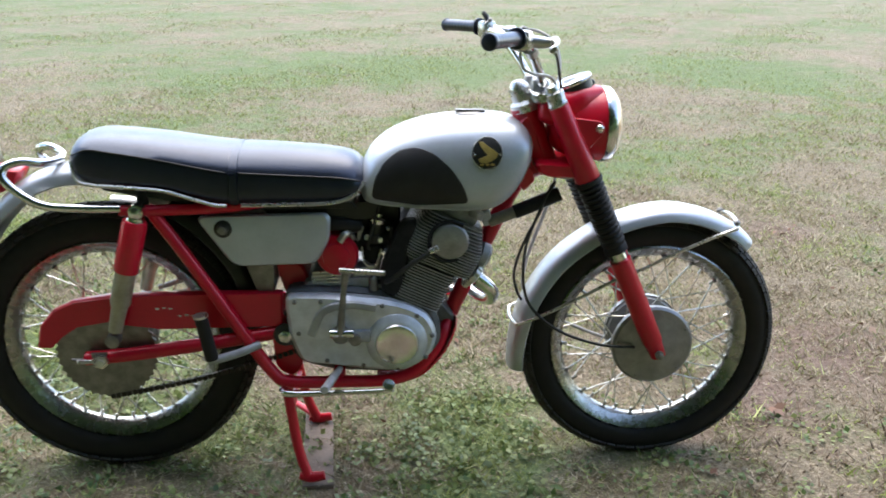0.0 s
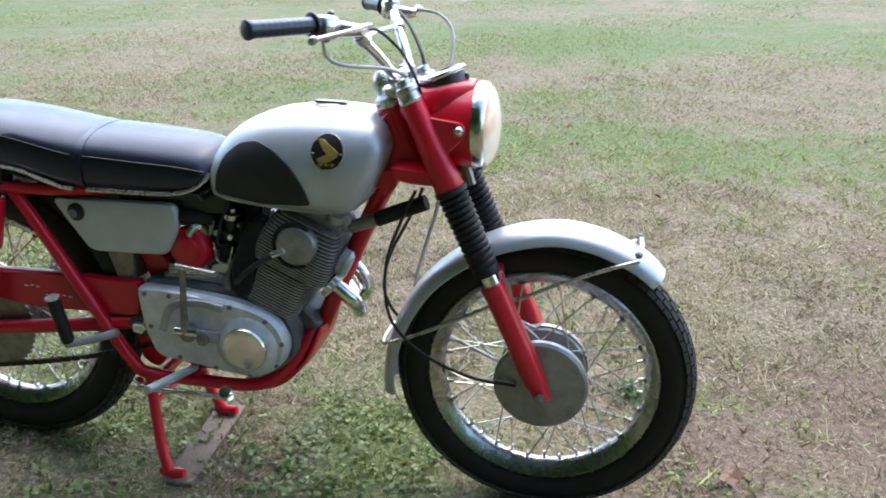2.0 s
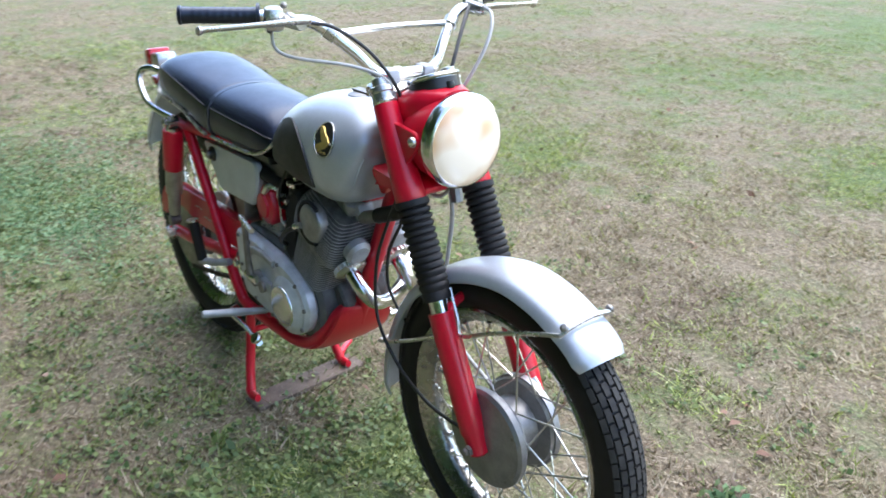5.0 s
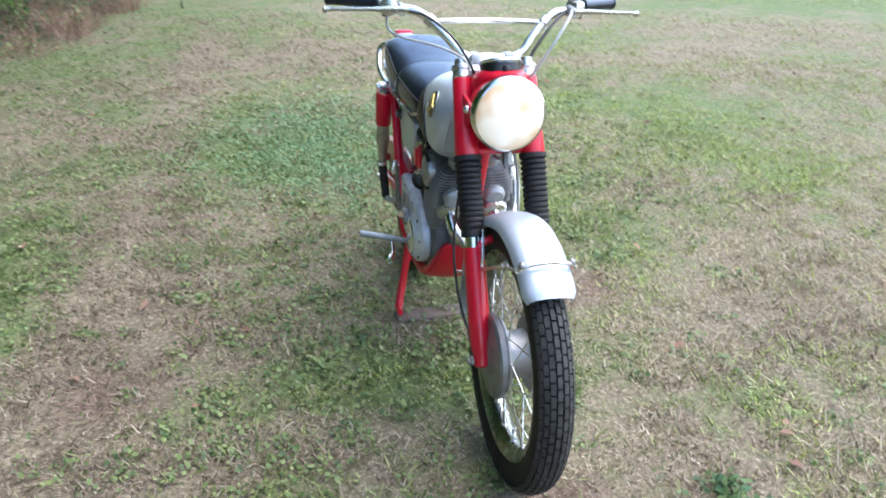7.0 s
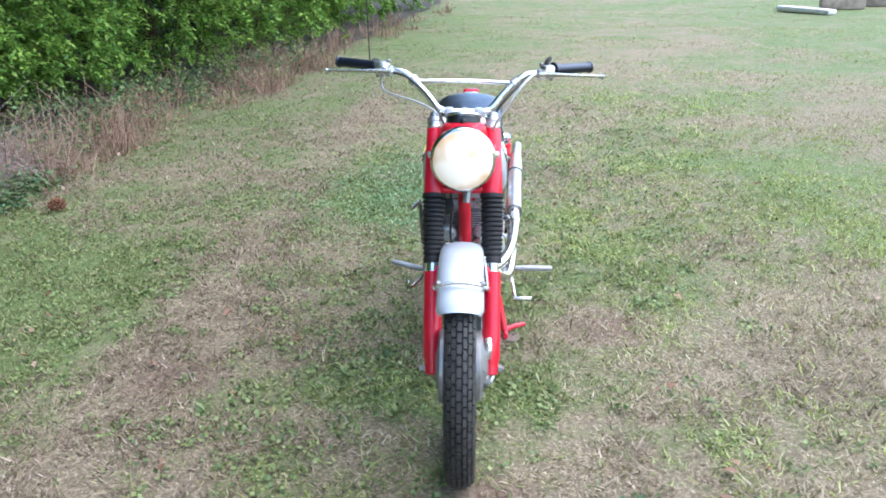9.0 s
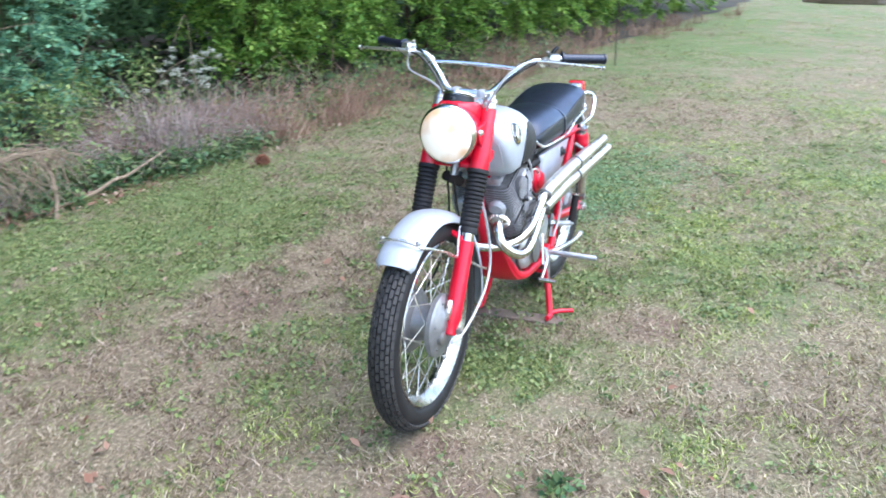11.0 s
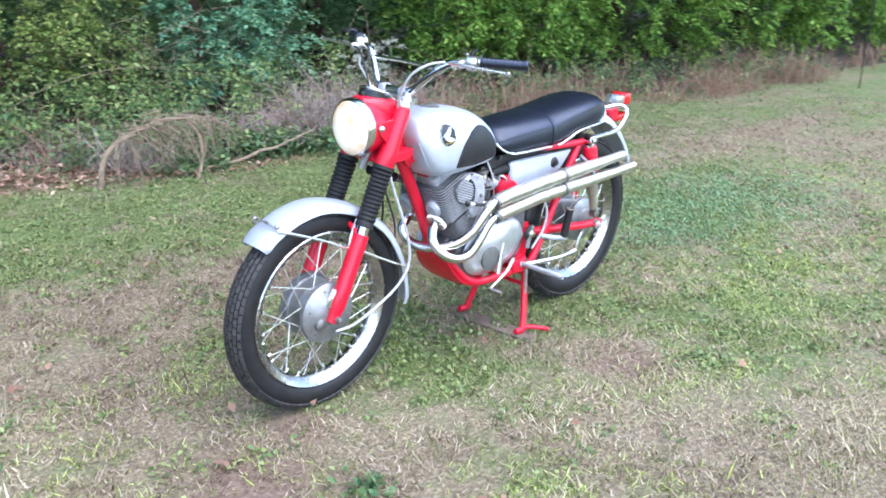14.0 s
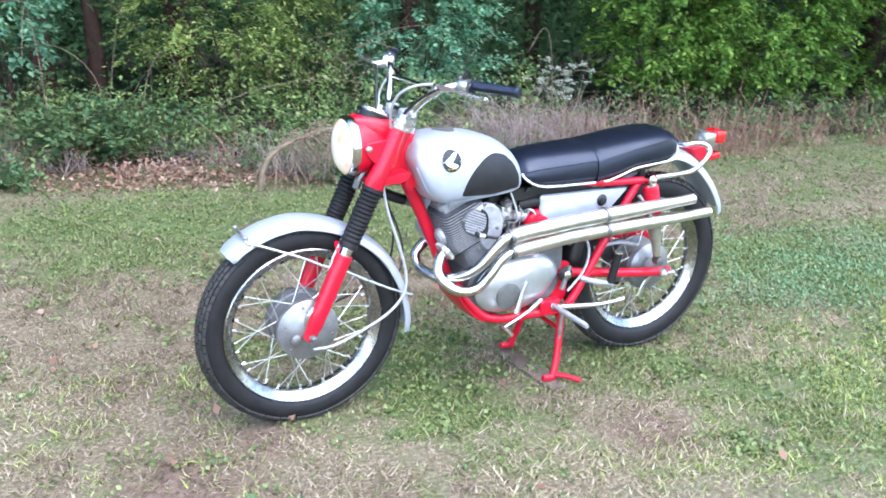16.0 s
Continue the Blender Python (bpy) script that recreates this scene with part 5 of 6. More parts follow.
part("brake_pedal", rod([(0.420, -0.135, 0.262, 0.010), (0.440, -0.158, 0.262, 0.009), (0.550, -0.172, 0.270, 0.0065), (0.650, -0.190, 0.282, 0.0065), (0.676, -0.200, 0.292, 0.008)], n=10), CHROME, bike, "chromed rear brake pedal")
part("pedal_pad", turned([(0.004, -0.010), (0.011, -0.008), (0.0145, -0.002), (0.0145, 0.002), (0.012, 0.005), (0.003, 0.006)], (0.668, -0.204, 0.303), (0.1, -0.75, 0.65), 24), CHROME, bike, "bright oval brake pad")
shift = part("gear_lever", rod([(0.535, 0.128, 0.320, 0.008), (0.600, 0.155, 0.300, 0.0065), (0.680, 0.165, 0.272, 0.006), (0.705, 0.168, 0.262, 0.006)], n=10), CHROME, bike, "chromed gear lever")
part("toe_peg", rod([(0.700, 0.160, 0.262), (0.704, 0.222, 0.264)], 0.008, 10), CHROME, shift)
part("heel_arm", rod([(0.600, 0.135, 0.400, 0.006), (0.625, 0.145, 0.350, 0.008), (0.645, 0.155, 0.300, 0.010)], n=8, flat=0.6), ALU_B, shift)
part("brake_cable", rod([(0.36, 0.10, 0.53), (0.35, 0.125, 0.47), (0.37, 0.13, 0.40), (0.425, 0.125, 0.335)], 0.0045, 8), CABLE_G, bike, "grey cable")
part("frame_spring", rod([(0.415, 0.112, 0.42), (0.445, 0.118, 0.34)], 0.009, 8), STEEL, bike)

# -- fork --
for s in (-1, 1):
    y = s * 0.080
    leg = part("fork_leg", rod([(*on_fork(0.556, y), 0.0255), (*on_fork(0.40, y), 0.0255), (*on_fork(0.345, y), 0.0245), (*on_fork(0.335, y), 0.021), (*on_fork(0.304, y), 0.0185), (*on_fork(0.300, y), 0.012)], n=18, k=1), RED, bike, "red lower fork leg", True)
    part("upper_cover", rod([(*on_fork(0.925, y), 0.0205), (*on_fork(0.915, y), 0.0230), (*on_fork(0.80, y), 0.0275), (*on_fork(0.752, y), 0.030), (*on_fork(0.748, y), 0.028)], n=18, k=1), RED, leg, "red upper fork cover", True)
    part("fork_tube", rod([on_fork(0.60, y), on_fork(0.55, y)], 0.020, 16), CHROME, leg, "bright fork tube", True)
    ribs = [(*on_fork(0.752, y), 0.033), (*on_fork(0.742, y), 0.033)]
    for i in range(12):
        z = 0.738 - i * 0.0118
        ribs += [(*on_fork(z, y), 0.0265), (*on_fork(z - 0.0035, y), 0.0315 - i * 0.0002), (*on_fork(z - 0.0080, y), 0.0315 - i * 0.0002)]
    ribs += [(*on_fork(0.594, y), 0.026), (*on_fork(0.588, y), 0.0285), (*on_fork(0.578, y), 0.0285)]
    part("gaiter", rod(ribs, n=20, k=1), RUBBER, leg, "ribbed black rubber gaiter", True)
    part("fork_cap", rod([(*on_fork(0.916, y), 0.0215), (*on_fork(0.922, y), 0.0235), (*on_fork(0.926, y), 0.0215), (*on_fork(0.936, y), 0.0215), (*on_fork(0.938, y), 0.0235), (*on_fork(0.946, y), 0.0225), (*on_fork(0.949, y), 0.0155), (*on_fork(0.960, y), 0.0145), (*on_fork(0.962, y), 0.008)], n=18, k=1), ALU_B, leg, "polished alloy clamp cap", True)
    part("lamp_ear", plate([(1.035, 0.898), (1.10, 0.890), (1.148, 0.884), (1.158, 0.868), (1.148, 0.850), (1.105, 0.805), (1.075, 0.800)], y - s * 0.002, y + s * 0.008, 0.002, 0.01), RED, leg, "", True)
    part("stay_lug", boxed(on_fork(0.515, s * 0.070, 0.008), (0.030, 0.020, 0.020), None, 0.005), RED, leg, "", True)
part("stem_nut", rod([(0.990, 0, 0.895, 0.033), (0.985, 0, 0.912, 0.033), (0.982, 0, 0.920, 0.025), (0.972, 0, 0.945, 0.025), (0.969, 0, 0.953, 0.021), (0.966, 0, 0.962, 0.012)], n=18, k=1), ALU_B, bike, "polished alloy stem nut", True)
part("top_yoke", plate([(0.988, 0.946), (1.040, 0.950), (1.055, 0.936), (1.048, 0.922), (0.994, 0.921)], -0.088, 0.088, 0.008, 0.015), ALU_B, bike, "polished alloy top yoke", True)
part("bottom_yoke", plate([(1.00, 0.79), (1.10, 0.785), (1.135, 0.768), (1.125, 0.752), (1.04, 0.755), (1.01, 0.765)], -0.088, 0.088, 0.008, 0.012), RED, bike, "red lower yoke", True)
part("mudguard_bridge", rod([on_fork(0.545, -0.085, 0.012), on_fork(0.575, -0.055, 0.02), on_fork(0.585, 0, 0.02), on_fork(0.575, 0.055, 0.02), on_fork(0.545, 0.085, 0.012)], 0.009, 8), RED, bike, "", True)
damper = part("steering_damper", rod([(*V((0.905, -0.045, 0.640)), 0.012), (0.915, -0.045, 0.645, 0.014), (0.975, -0.045, 0.668, 0.014)], n=14, k=1), GREYT, bike, "grey steering damper with a black rubber sleeve")
part("sleeve", rod([(0.965, -0.045, 0.664), (1.070, -0.045, 0.708)], 0.0165, 14), RUBBER, damper)
part("damper_bracket", plate([(0.88, 0.665), (0.905, 0.675), (0.915, 0.64), (0.895, 0.63)], -0.055, -0.018, 0.003, 0.008), ALU, damper)

# -- headlamp and instrument --
LAMP = V((1.156, 0, 0.862))
head = part("headlamp", turned([(0.012, -0.118), (0.040, -0.112), (0.062, -0.092), (0.074, -0.062), (0.081, -0.030), (0.084, 0.0), (0.0842, 0.008)], LAMP, (1, 0, 0), 48), RED, bike, "red headlamp shell with a chromed rim", True)
part("lamp_rim", turned([(0.083, 0.006), (0.0875, 0.008), (0.0885, 0.014), (0.0875, 0.026), (0.083, 0.032), (0.080, 0.033), (0.080, 0.029)], LAMP, (1, 0, 0), 48), CHROME, head, "chromed lamp rim", True)
part("lens", turned([(0.0805, 0.031), (0.076, 0.037), (0.066, 0.044), (0.048, 0.050), (0.026, 0.054), (0.003, 0.055)], LAMP, (1, 0, 0), 48), LENS, head, "pale ribbed headlamp lens, sky reflection painted on with faint glow", True)
bm = bmesh.new()
loops = []
for x, w, top, low in glide([(1.012, 0.036, 0.918, 0.880), (1.024, 0.054, 0.930, 0.87), (1.060, 0.064, 0.944, 0.86), (1.105, 0.064, 0.956, 0.87), (1.132, 0.052, 0.955, 0.88), (1.160, 0.034, 0.952, 0.90)], 3):
    loops.append([(x, w * math.copysign(abs(math.sin(a)) ** 0.7, math.sin(a)), (top + low) / 2 + (top - low) / 2 * math.copysign(abs(math.cos(a)) ** 0.7, math.cos(a))) for a in (2 * math.pi * j / 24 for j in range(24))])
loft(bm, loops)
part("instrument_housing", bm, RED, head, "", True)
DIAL, TILT = V((1.090, 0, 0.957)), (-0.40, 0, 1)
part("speedometer", turned([(0.045, -0.016), (0.047, 0.000), (0.0505, 0.001), (0.0515, 0.004), (0.0495, 0.008), (0.046, 0.009), (0.0445, 0.007)], DIAL, TILT, 40), CHROME, head, "chrome-rimmed speedometer", True)
part("dial_body", turned([(0.0475, -0.020), (0.0480, -0.001), (0.046, 0.000)], DIAL, TILT, 36), BLACK, head, "black speedometer body", True)
part("dial_face", turned([(0.0455, 0.0066), (0.003, 0.0072)], DIAL, TILT, 32), BLACK, head, "", True)
part("lamp_switch", turned([(0.009, 0), (0.009, 0.008), (0.006, 0.012), (0.003, 0.012)], (1.137, 0.0, 0.954), (0.1, 0, 1), 12), BLACK, head, "", True)
for s in (-1, 1):
    part("lamp_bolt", turned([(0.010, 0), (0.010, 0.006), (0.006, 0.011), (0.002, 0.012)], (1.143, s * 0.086, 0.868), (0, s, 0), 12), TRIM, head, "", True)
part("horn_bracket", rod([(1.12, 0.012, 0.79), (1.14, 0.012, 0.765), (1.15, 0.010, 0.735)], 0.012, 8), STEEL, bike, "", True)

# -- handlebar --
HALF = [(1.012, 0.0, 0.960), (1.012, 0.046, 0.960), (1.006, 0.076, 0.970), (0.989, 0.106, 1.003), (0.966, 0.146, 1.040), (0.954, 0.176, 1.058), (0.940, 0.212, 1.062), (0.912, 0.260, 1.070), (0.842, 0.370, 1.070)]
bar = part("handlebar", rod([(x, -y, z) for x, y, z in HALF[:0:-1]] + HALF, 0.0108, 12), CHROME, bike, "wide braced chromed handlebar", True)
part("cross_brace", rod([(0.968, -0.142, 1.037), (0.966, 0, 1.040), (0.968, 0.142, 1.037)], 0.0062, 10), CHROME, bar, "", True)
for s in (-1, 1):
    part("bar_clamp", boxed((1.010, s * 0.042, 0.955), (0.038, 0.028, 0.034), None, 0.008), ALU, bar, "", True)
    part("brace_clamp", rod([(0.972, s * 0.136, 1.032), (0.964, s * 0.150, 1.044)], 0.0145, 10), ALU_B, bar, "", True)
    g = [V((0.916, s * 0.254, 1.070)), V((0.842, s * 0.372, 1.070))]
    at = lambda q: g[0] + (g[1] - g[0]) * q
    prof = [(*at(0.0), 0.014), (*at(0.01), 0.0215), (*at(0.045), 0.0215), (*at(0.055), 0.0145)]
    for i in range(9):
        prof += [(*at(0.10 + i * 0.09), 0.0145), (*at(0.125 + i * 0.09), 0.0138), (*at(0.15 + i * 0.09), 0.0145)]
    prof += [(*at(0.955), 0.0148), (*at(0.965), 0.0168), (*at(1.0), 0.0160), (*at(1.012), 0.012)]
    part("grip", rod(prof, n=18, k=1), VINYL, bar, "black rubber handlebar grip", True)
    sw = part("switch_housing", boxed((0.930, s * 0.236, 1.065), (0.040, 0.036, 0.042), Matrix.Rotation(radians(s * 28), 4, "Z"), 0.010), ALU_B, bar, "polished alloy control housing", True)
    part("lever_perch", rod([(0.942, s * 0.214, 1.063, 0.014), (0.975, s * 0.214, 1.06, 0.012), (0.992, s * 0.218, 1.06, 0.009)], n=10), ALU_B, bar, "", True)
    part("control_lever", rod([(1.000, s * 0.205, 1.067, 0.006), (0.996, s * 0.240, 1.067, 0.0075), (0.988, s * 0.290, 1.065, 0.006), (0.972, s * 0.350, 1.062, 0.0055), (0.961, s * 0.382, 1.06, 0.006), (0.958, s * 0.391, 1.059, 0.0095), (0.957, s * 0.396, 1.059, 0.006)], n=10, flat=0.75), ALU_B, bar, "polished ball-ended lever", True)
    for q, dz in ((0.218, 0.018), (0.248, -0.016)):
        part("clamp_screw", turned([(0.006, 0), (0.006, 0.006), (0.003, 0.009)], (0.934, s * q, 1.066 + dz), (0.25, 0, math.copysign(1, dz)), 8), STEEL, bar, "", True)
part("choke_lever", rod([(0.930, 0.232, 1.084, 0.008), (0.928, 0.236, 1.096, 0.007), (0.922, 0.244, 1.104, 0.006)], n=8, k=2), BLACK, bar, "small black choke lever", True)


def cable(pts, m=CABLE, r=0.0035, label="black control cable", steer=True):
    part("control_cable", rod(pts, r, 8, 6), m, bike, label, steer)


cable([(1.000, -0.198, 1.068), (1.012, -0.160, 1.058), (1.035, -0.110, 1.020), (1.050, -0.075, 0.975), (1.060, -0.055, 0.935), (1.068, -0.05, 0.90)], CABLE, 0.0032)
cable([(0.932, -0.240, 1.052), (0.940, -0.238, 1.020), (0.965, -0.212, 1.004), (1.015, -0.130, 0.988), (1.042, -0.075, 0.962), (1.055, -0.060, 0.925)], CABLE_G, 0.0032, "grey metal-wound cable")
cable([(1.000, 0.198, 1.064), (1.045, 0.178, 1.058), (1.078, 0.150, 1.034), (1.088, 0.122, 0.995), (1.080, 0.092, 0.945), (1.065, 0.075, 0.91)], CABLE_G, 0.0036, "pale control cable")
cable([(0.945, 0.210, 1.062), (0.985, 0.160, 1.035), (1.022, 0.110, 0.990), (1.040, 0.080, 0.950)], CABLE, 0.004)
cable([(1.050, -0.055, 0.735), (1.025, -0.060, 0.680), (0.992, -0.068, 0.590), (0.988, -0.074, 0.500), (1.010, -0.078, 0.435), (1.080, -0.082, 0.375), (1.180, -0.084, 0.338), (1.270, -0.075, 0.325)], CABLE, 0.0036, "black front brake cable")
cable([(1.060, -0.035, 0.735), (1.032, -0.035, 0.670), (0.992, -0.040, 0.590), (0.972, -0.030, 0.510), (0.985, -0.015, 0.450), (1.010, 0.0, 0.41)], CABLE)
cable([(1.080, 0.040, 0.78), (1.072, 0.062, 0.68), (1.040, 0.078, 0.570), (1.016, 0.084, 0.480), (1.020, 0.088, 0.410), (1.070, 0.092, 0.355), (1.155, 0.094, 0.312), (1.250, 0.090, 0.275), (1.315, 0.080, 0.268)], CABLE_G, 0.0045, "grey speedometer cable")
cable([(1.150, 0.010, 0.79), (1.120, 0.005, 0.745), (1.090, 0.0, 0.735), (1.050, 0, 0.752)], CABLE_G, 0.004, "grey loom")

# the bar sits a little askew in its clamps, the right grip higher
bar.matrix_basis = Matrix.Translation((1.012, 0, 0.97)) @ Matrix.Rotation(radians(1.8), 4, "Z") @ Matrix.Rotation(radians(-1.5), 4, "X") @ Matrix.Translation((-1.012, 0, -0.97))

# -- plank under the stand --
bm = boxed((0.483, 0.012, 0.003), (0.076, 0.345, 0.018), Matrix.Rotation(radians(4), 4, "Z"), 0.003)
tagged(part("plank", bm, PINKW), "worn pinkish wooden plank lying under the stand feet", "plank")

# ---- the lawn: one sheet to the horizon ----
def rise(x, y):
    """The lawn's gentle unevenness; level where the machine stands."""
    d = math.hypot(x - 0.66, y)
    k = min(1.0, max(0.0, (d - 1.3) / 3.0))
    fall = -0.035 * min(max(0.0, -1.0 - y), 3.0)
    return k * 0.02 * (math.sin(x * 0.9 + 1.3) * math.cos(y * 0.7) + 0.6 * math.sin(x * 2.1 - y * 1.7)) + fall


bm = bmesh.new()
radii = [0.0] + [0.25 * 1.13 ** i for i in range(62)]
rings = []
for r in radii:
    rings.append([bm.verts.new((0.66 + r * math.cos(a), r * math.sin(a), rise(0.66 + r * math.cos(a), r * math.sin(a)) if r < 60 else rise(99, r * math.sin(a)))) for a in (2 * math.pi * j / 72 for j in range(72))] if r else [bm.verts.new((0.66, 0, 0))])
for j in range(72):
    bm.faces.new((rings[0][0], rings[1][j], rings[1][(j + 1) % 72]))
for a, b in zip(rings[1:], rings[2:]):
    for j in range(72):
        bm.faces.new((a[j], b[j], b[(j + 1) % 72], a[(j + 1) % 72]))
tagged(part("ground", bm, SOIL), "uneven mown lawn, part green and part dried to straw", "lawn", kind="structure")


def sheet_mesh(name, verts, faces_n, material):
    """A mesh straight from arrays: verts (n, 3), every faces_n of them one face."""
    n = len(verts)
    me = bpy.data.meshes.new(name)
    me.vertices.add(n)
    me.vertices.foreach_set("co", np.asarray(verts, np.float32).ravel())
    me.loops.add(n)
    me.loops.foreach_set("vertex_index", np.arange(n, dtype=np.int32))
    me.polygons.add(n // faces_n)
    me.polygons.foreach_set("loop_start", np.arange(0, n, faces_n, dtype=np.int32))
    me.update(calc_edges=True)
    me.validate()
    me.materials.append(material)
    return new(name, me)


def edge_y(x):
    """Where the lawn ends at the wood's rough edge."""
    return np.interp(x, [-22, -15, -9.5, -6.4, -4.3, -3, -1.2, 0, 1, 2.2, 6], [-0.5, -1.0, -1.55, -2.08, -2.52, -2.72, -2.85, -3.14, -3.46, -3.82, -4.4])


rng = np.random.default_rng(7)


TABLE = rng.uniform(0, 1, (512, 512))


def clumps(x, y, size):
    """Smooth noise over the ground, 0 to 1, with lumps about size metres wide."""
    u, v = x / size + 200.0, y / size + 200.0
    i, j = np.floor(u).astype(int), np.floor(v).astype(int)
    f, g = u - i, v - j
    f, g = f * f * (3 - 2 * f), g * g * (3 - 2 * g)
    q = lambda a, b: TABLE[(i + a) % 512, (j + b) % 512]
    return (q(0, 0) * (1 - f) + q(1, 0) * f) * (1 - g) + (q(0, 1) * (1 - f) + q(1, 1) * f) * g


def bare(x, y):
    """How much of the turf is worn down to the earth, 0 to 1."""
    out = np.zeros_like(x)
    for px, py, radius in BARE_SPOTS:
        out = np.maximum(out, np.clip((radius * 1.25 - np.hypot(x - px, y - py)) / (radius * 0.9), 0, 1))
    return out * np.clip(2.2 * clumps(x, y, 0.07) - 0.35, 0, 1)


def blades(n, r0, r1, high, wide, arc=None):
    """Narrow grass blades, thrown evenly over a ring of the lawn round the machine."""
    n = int(n * ((r1 * 1.3) ** 2 - (r0 * 0.75) ** 2) / (r1 * r1 - r0 * r0))
    r = np.sqrt(rng.uniform((r0 * 0.75) ** 2, (r1 * 1.3) ** 2, n))
    fade = np.clip((r - r0 * 0.75) / max(r0 * 0.55, 1e-6), 0, 1) * np.clip((r1 * 1.3 - r) / (r1 * 0.55), 0, 1)
    a = rng.uniform(0, 2 * np.pi, n) if arc is None else rng.uniform(arc[0], arc[1], n)
    x, y = 0.66 + r * np.cos(a), r * np.sin(a)
    lump = 0.55 * clumps(x, y, 0.055 if r1 < 7 else 0.12) + 0.45 * clumps(x, y, 0.16 if r1 < 7 else 0.4)
    keep = (y > edge_y(x) - 0.4) & (lump > rng.uniform(0.05, 0.6, n)) & (fade > rng.uniform(0, 1, n)) & (bare(x, y) * 0.55 < rng.uniform(0, 1, n))
    lump = lump[keep]
    x, y = x[keep], y[keep]
    n = len(x)
    d = np.hypot(x - 0.66, y)
    k = np.clip((d - 1.3) / 3.0, 0, 1)
    z = k * 0.02 * (np.sin(x * 0.9 + 1.3) * np.cos(y * 0.7) + 0.6 * np.sin(x * 2.1 - y * 1.7)) - 0.002 - 0.035 * np.clip(-1.0 - y, 0, 3)
    h = high * rng.gamma(4.0, 0.25, n) * (0.35 + 1.3 * lump)
    w = wide * rng.uniform(0.6, 1.4, n)
    t, lean = rng.uniform(0, 2 * np.pi, n), rng.uniform(0.5, 3.6, n)
    s = rng.uniform(0, 2 * np.pi, n)
    base = np.stack([x, y, z], 1)
    side = np.stack([np.cos(s), np.sin(s), np.zeros(n)], 1) * w[:, None] / 2
    norm = np.sqrt(1 + lean ** 2)
    tip = base + np.stack([np.cos(t) * lean / norm * h, np.sin(t) * lean / norm * h, h / norm], 1)
    return np.stack([base - side, base + side, tip], 1).reshape(-1, 3)


grass = np.concatenate([blades(470000, 0.0, 2.6, 0.021, 0.0062), blades(302000, 2.6, 6.0, 0.024, 0.0085, (2.7, 6.733))])
tagged(sheet_mesh("grass", grass, 3, GRASS), "short mown grass, green mixed with dry straw", "grass", kind="stuff")
grass = np.concatenate([blades(168000, 2.6, 6.0, 0.021, 0.0085, (0.45, 2.7)), blades(520000, 6.0, 15.0, 0.017, 0.012), blades(120000, 15.0, 34.0, 0.020, 0.032)])
tagged(sheet_mesh("far_grass", grass, 3, GRASS_FAR), "short mown grass of the far lawn, yellowish green", "grass", kind="stuff")


def leaves(centres, spread, n, size, fold=0.5, droop=0.3, thin=0.5):
    """Pointed leaves (two folded halves each) thrown round the centres."""
    c = np.asarray(centres)[rng.integers(0, len(centres), n)]
    p = c + rng.normal(0, 1, (n, 3)) * np.asarray(spread)
    L = size * rng.uniform(0.6, 1.4, n)
    yaw, pitch = rng.uniform(0, 2 * np.pi, n), rng.normal(-droop, 0.5, n)
    d = np.stack([np.cos(yaw) * np.cos(pitch), np.sin(yaw) * np.cos(pitch), np.sin(pitch)], 1)
    s = np.cross(d, rng.normal(0, 0.35, (n, 3)) + [0, 0, 1])
    s /= np.linalg.norm(s, axis=1)[:, None]
    up = np.cross(s, d)
    tip, mid = p + d * L[:, None], p + d * L[:, None] * 0.45
    out = (s * (L * thin / 2)[:, None])
    lift = up * (L * fold * 0.2)[:, None]
    return np.stack([p, mid + out + lift, tip, mid - out + lift], 1).reshape(-1, 3)


def dryness(x, y):
    """How dry the turf is, much as its colour shows it: above nought straw, below nought green."""
    out = (clumps(x, y, 0.4) - 0.5) * 0.35 + (clumps(x, y, 0.12) - 0.5) * 0.35 + np.interp(y, [-2.0, 1.6, 2.2, 5.5], [-0.06, 0.06, 0.06, -0.05])
    for group, weight in ((DRY_SPOTS, 0.15), (GREEN_SPOTS, -0.16)):
        for px, py, radius in group:
            out = out + weight * np.clip((radius * 1.35 - np.hypot(x - px, y - py)) / (radius * 1.15), 0, 1)
    return out + 0.17 * np.clip(1 - np.abs(y + 1.12) / 0.3, 0, 1) * ((x < 1.8) & (x > -5))


def strewn(n, reach, dry):
    """Places on the lawn near the machine, the more the drier (or the greener) it is there."""
    a, r = rng.uniform(0, 2 * np.pi, n), reach * rng.uniform(0, 1, n) ** 0.62
    x, y = 0.66 + r * np.cos(a), r * np.sin(a)
    d = dryness(x, y)
    good = ((d if dry else -d) > rng.normal(-0.02 if dry else -0.02, 0.11, n)) & (y > edge_y(x) - 0.1) & (bare(x, y) < rng.uniform(0, 1, n))
    good &= dry | (y < rng.normal(1.6, 0.25, n))
    return [(px, py, rise(px, py)) for px, py in zip(x[good], y[good])]


clover = [(x, y, z + 0.009) for x, y, z in strewn(17000, 5.5, False)]
tagged(sheet_mesh("clover", leaves(clover, (0.018, 0.018, 0.004), 58000, 0.015, 0.4, -0.2, 0.85), 4, CLOVER), "small broad-leaved clover and weeds in the turf", "clover", kind="stuff")
blue = [(x, y, rise(x, y) + 0.010) for cx, cy, r, n in ((-1.62, -0.36, 0.44, 750), (-1.05, -0.18, 0.25, 200), (-2.1, -0.1, 0.35, 250)) for x, y in zip(rng.normal(cx, r, n), rng.normal(cy, r * 0.7, n))]
tagged(sheet_mesh("bluish_grass", leaves(blue, (0.03, 0.03, 0.005), 11000, 0.020, 0.3, -0.25, 0.35), 4, BLUISH), "patch of broader bluish green grass in the lawn", "grass", kind="stuff")
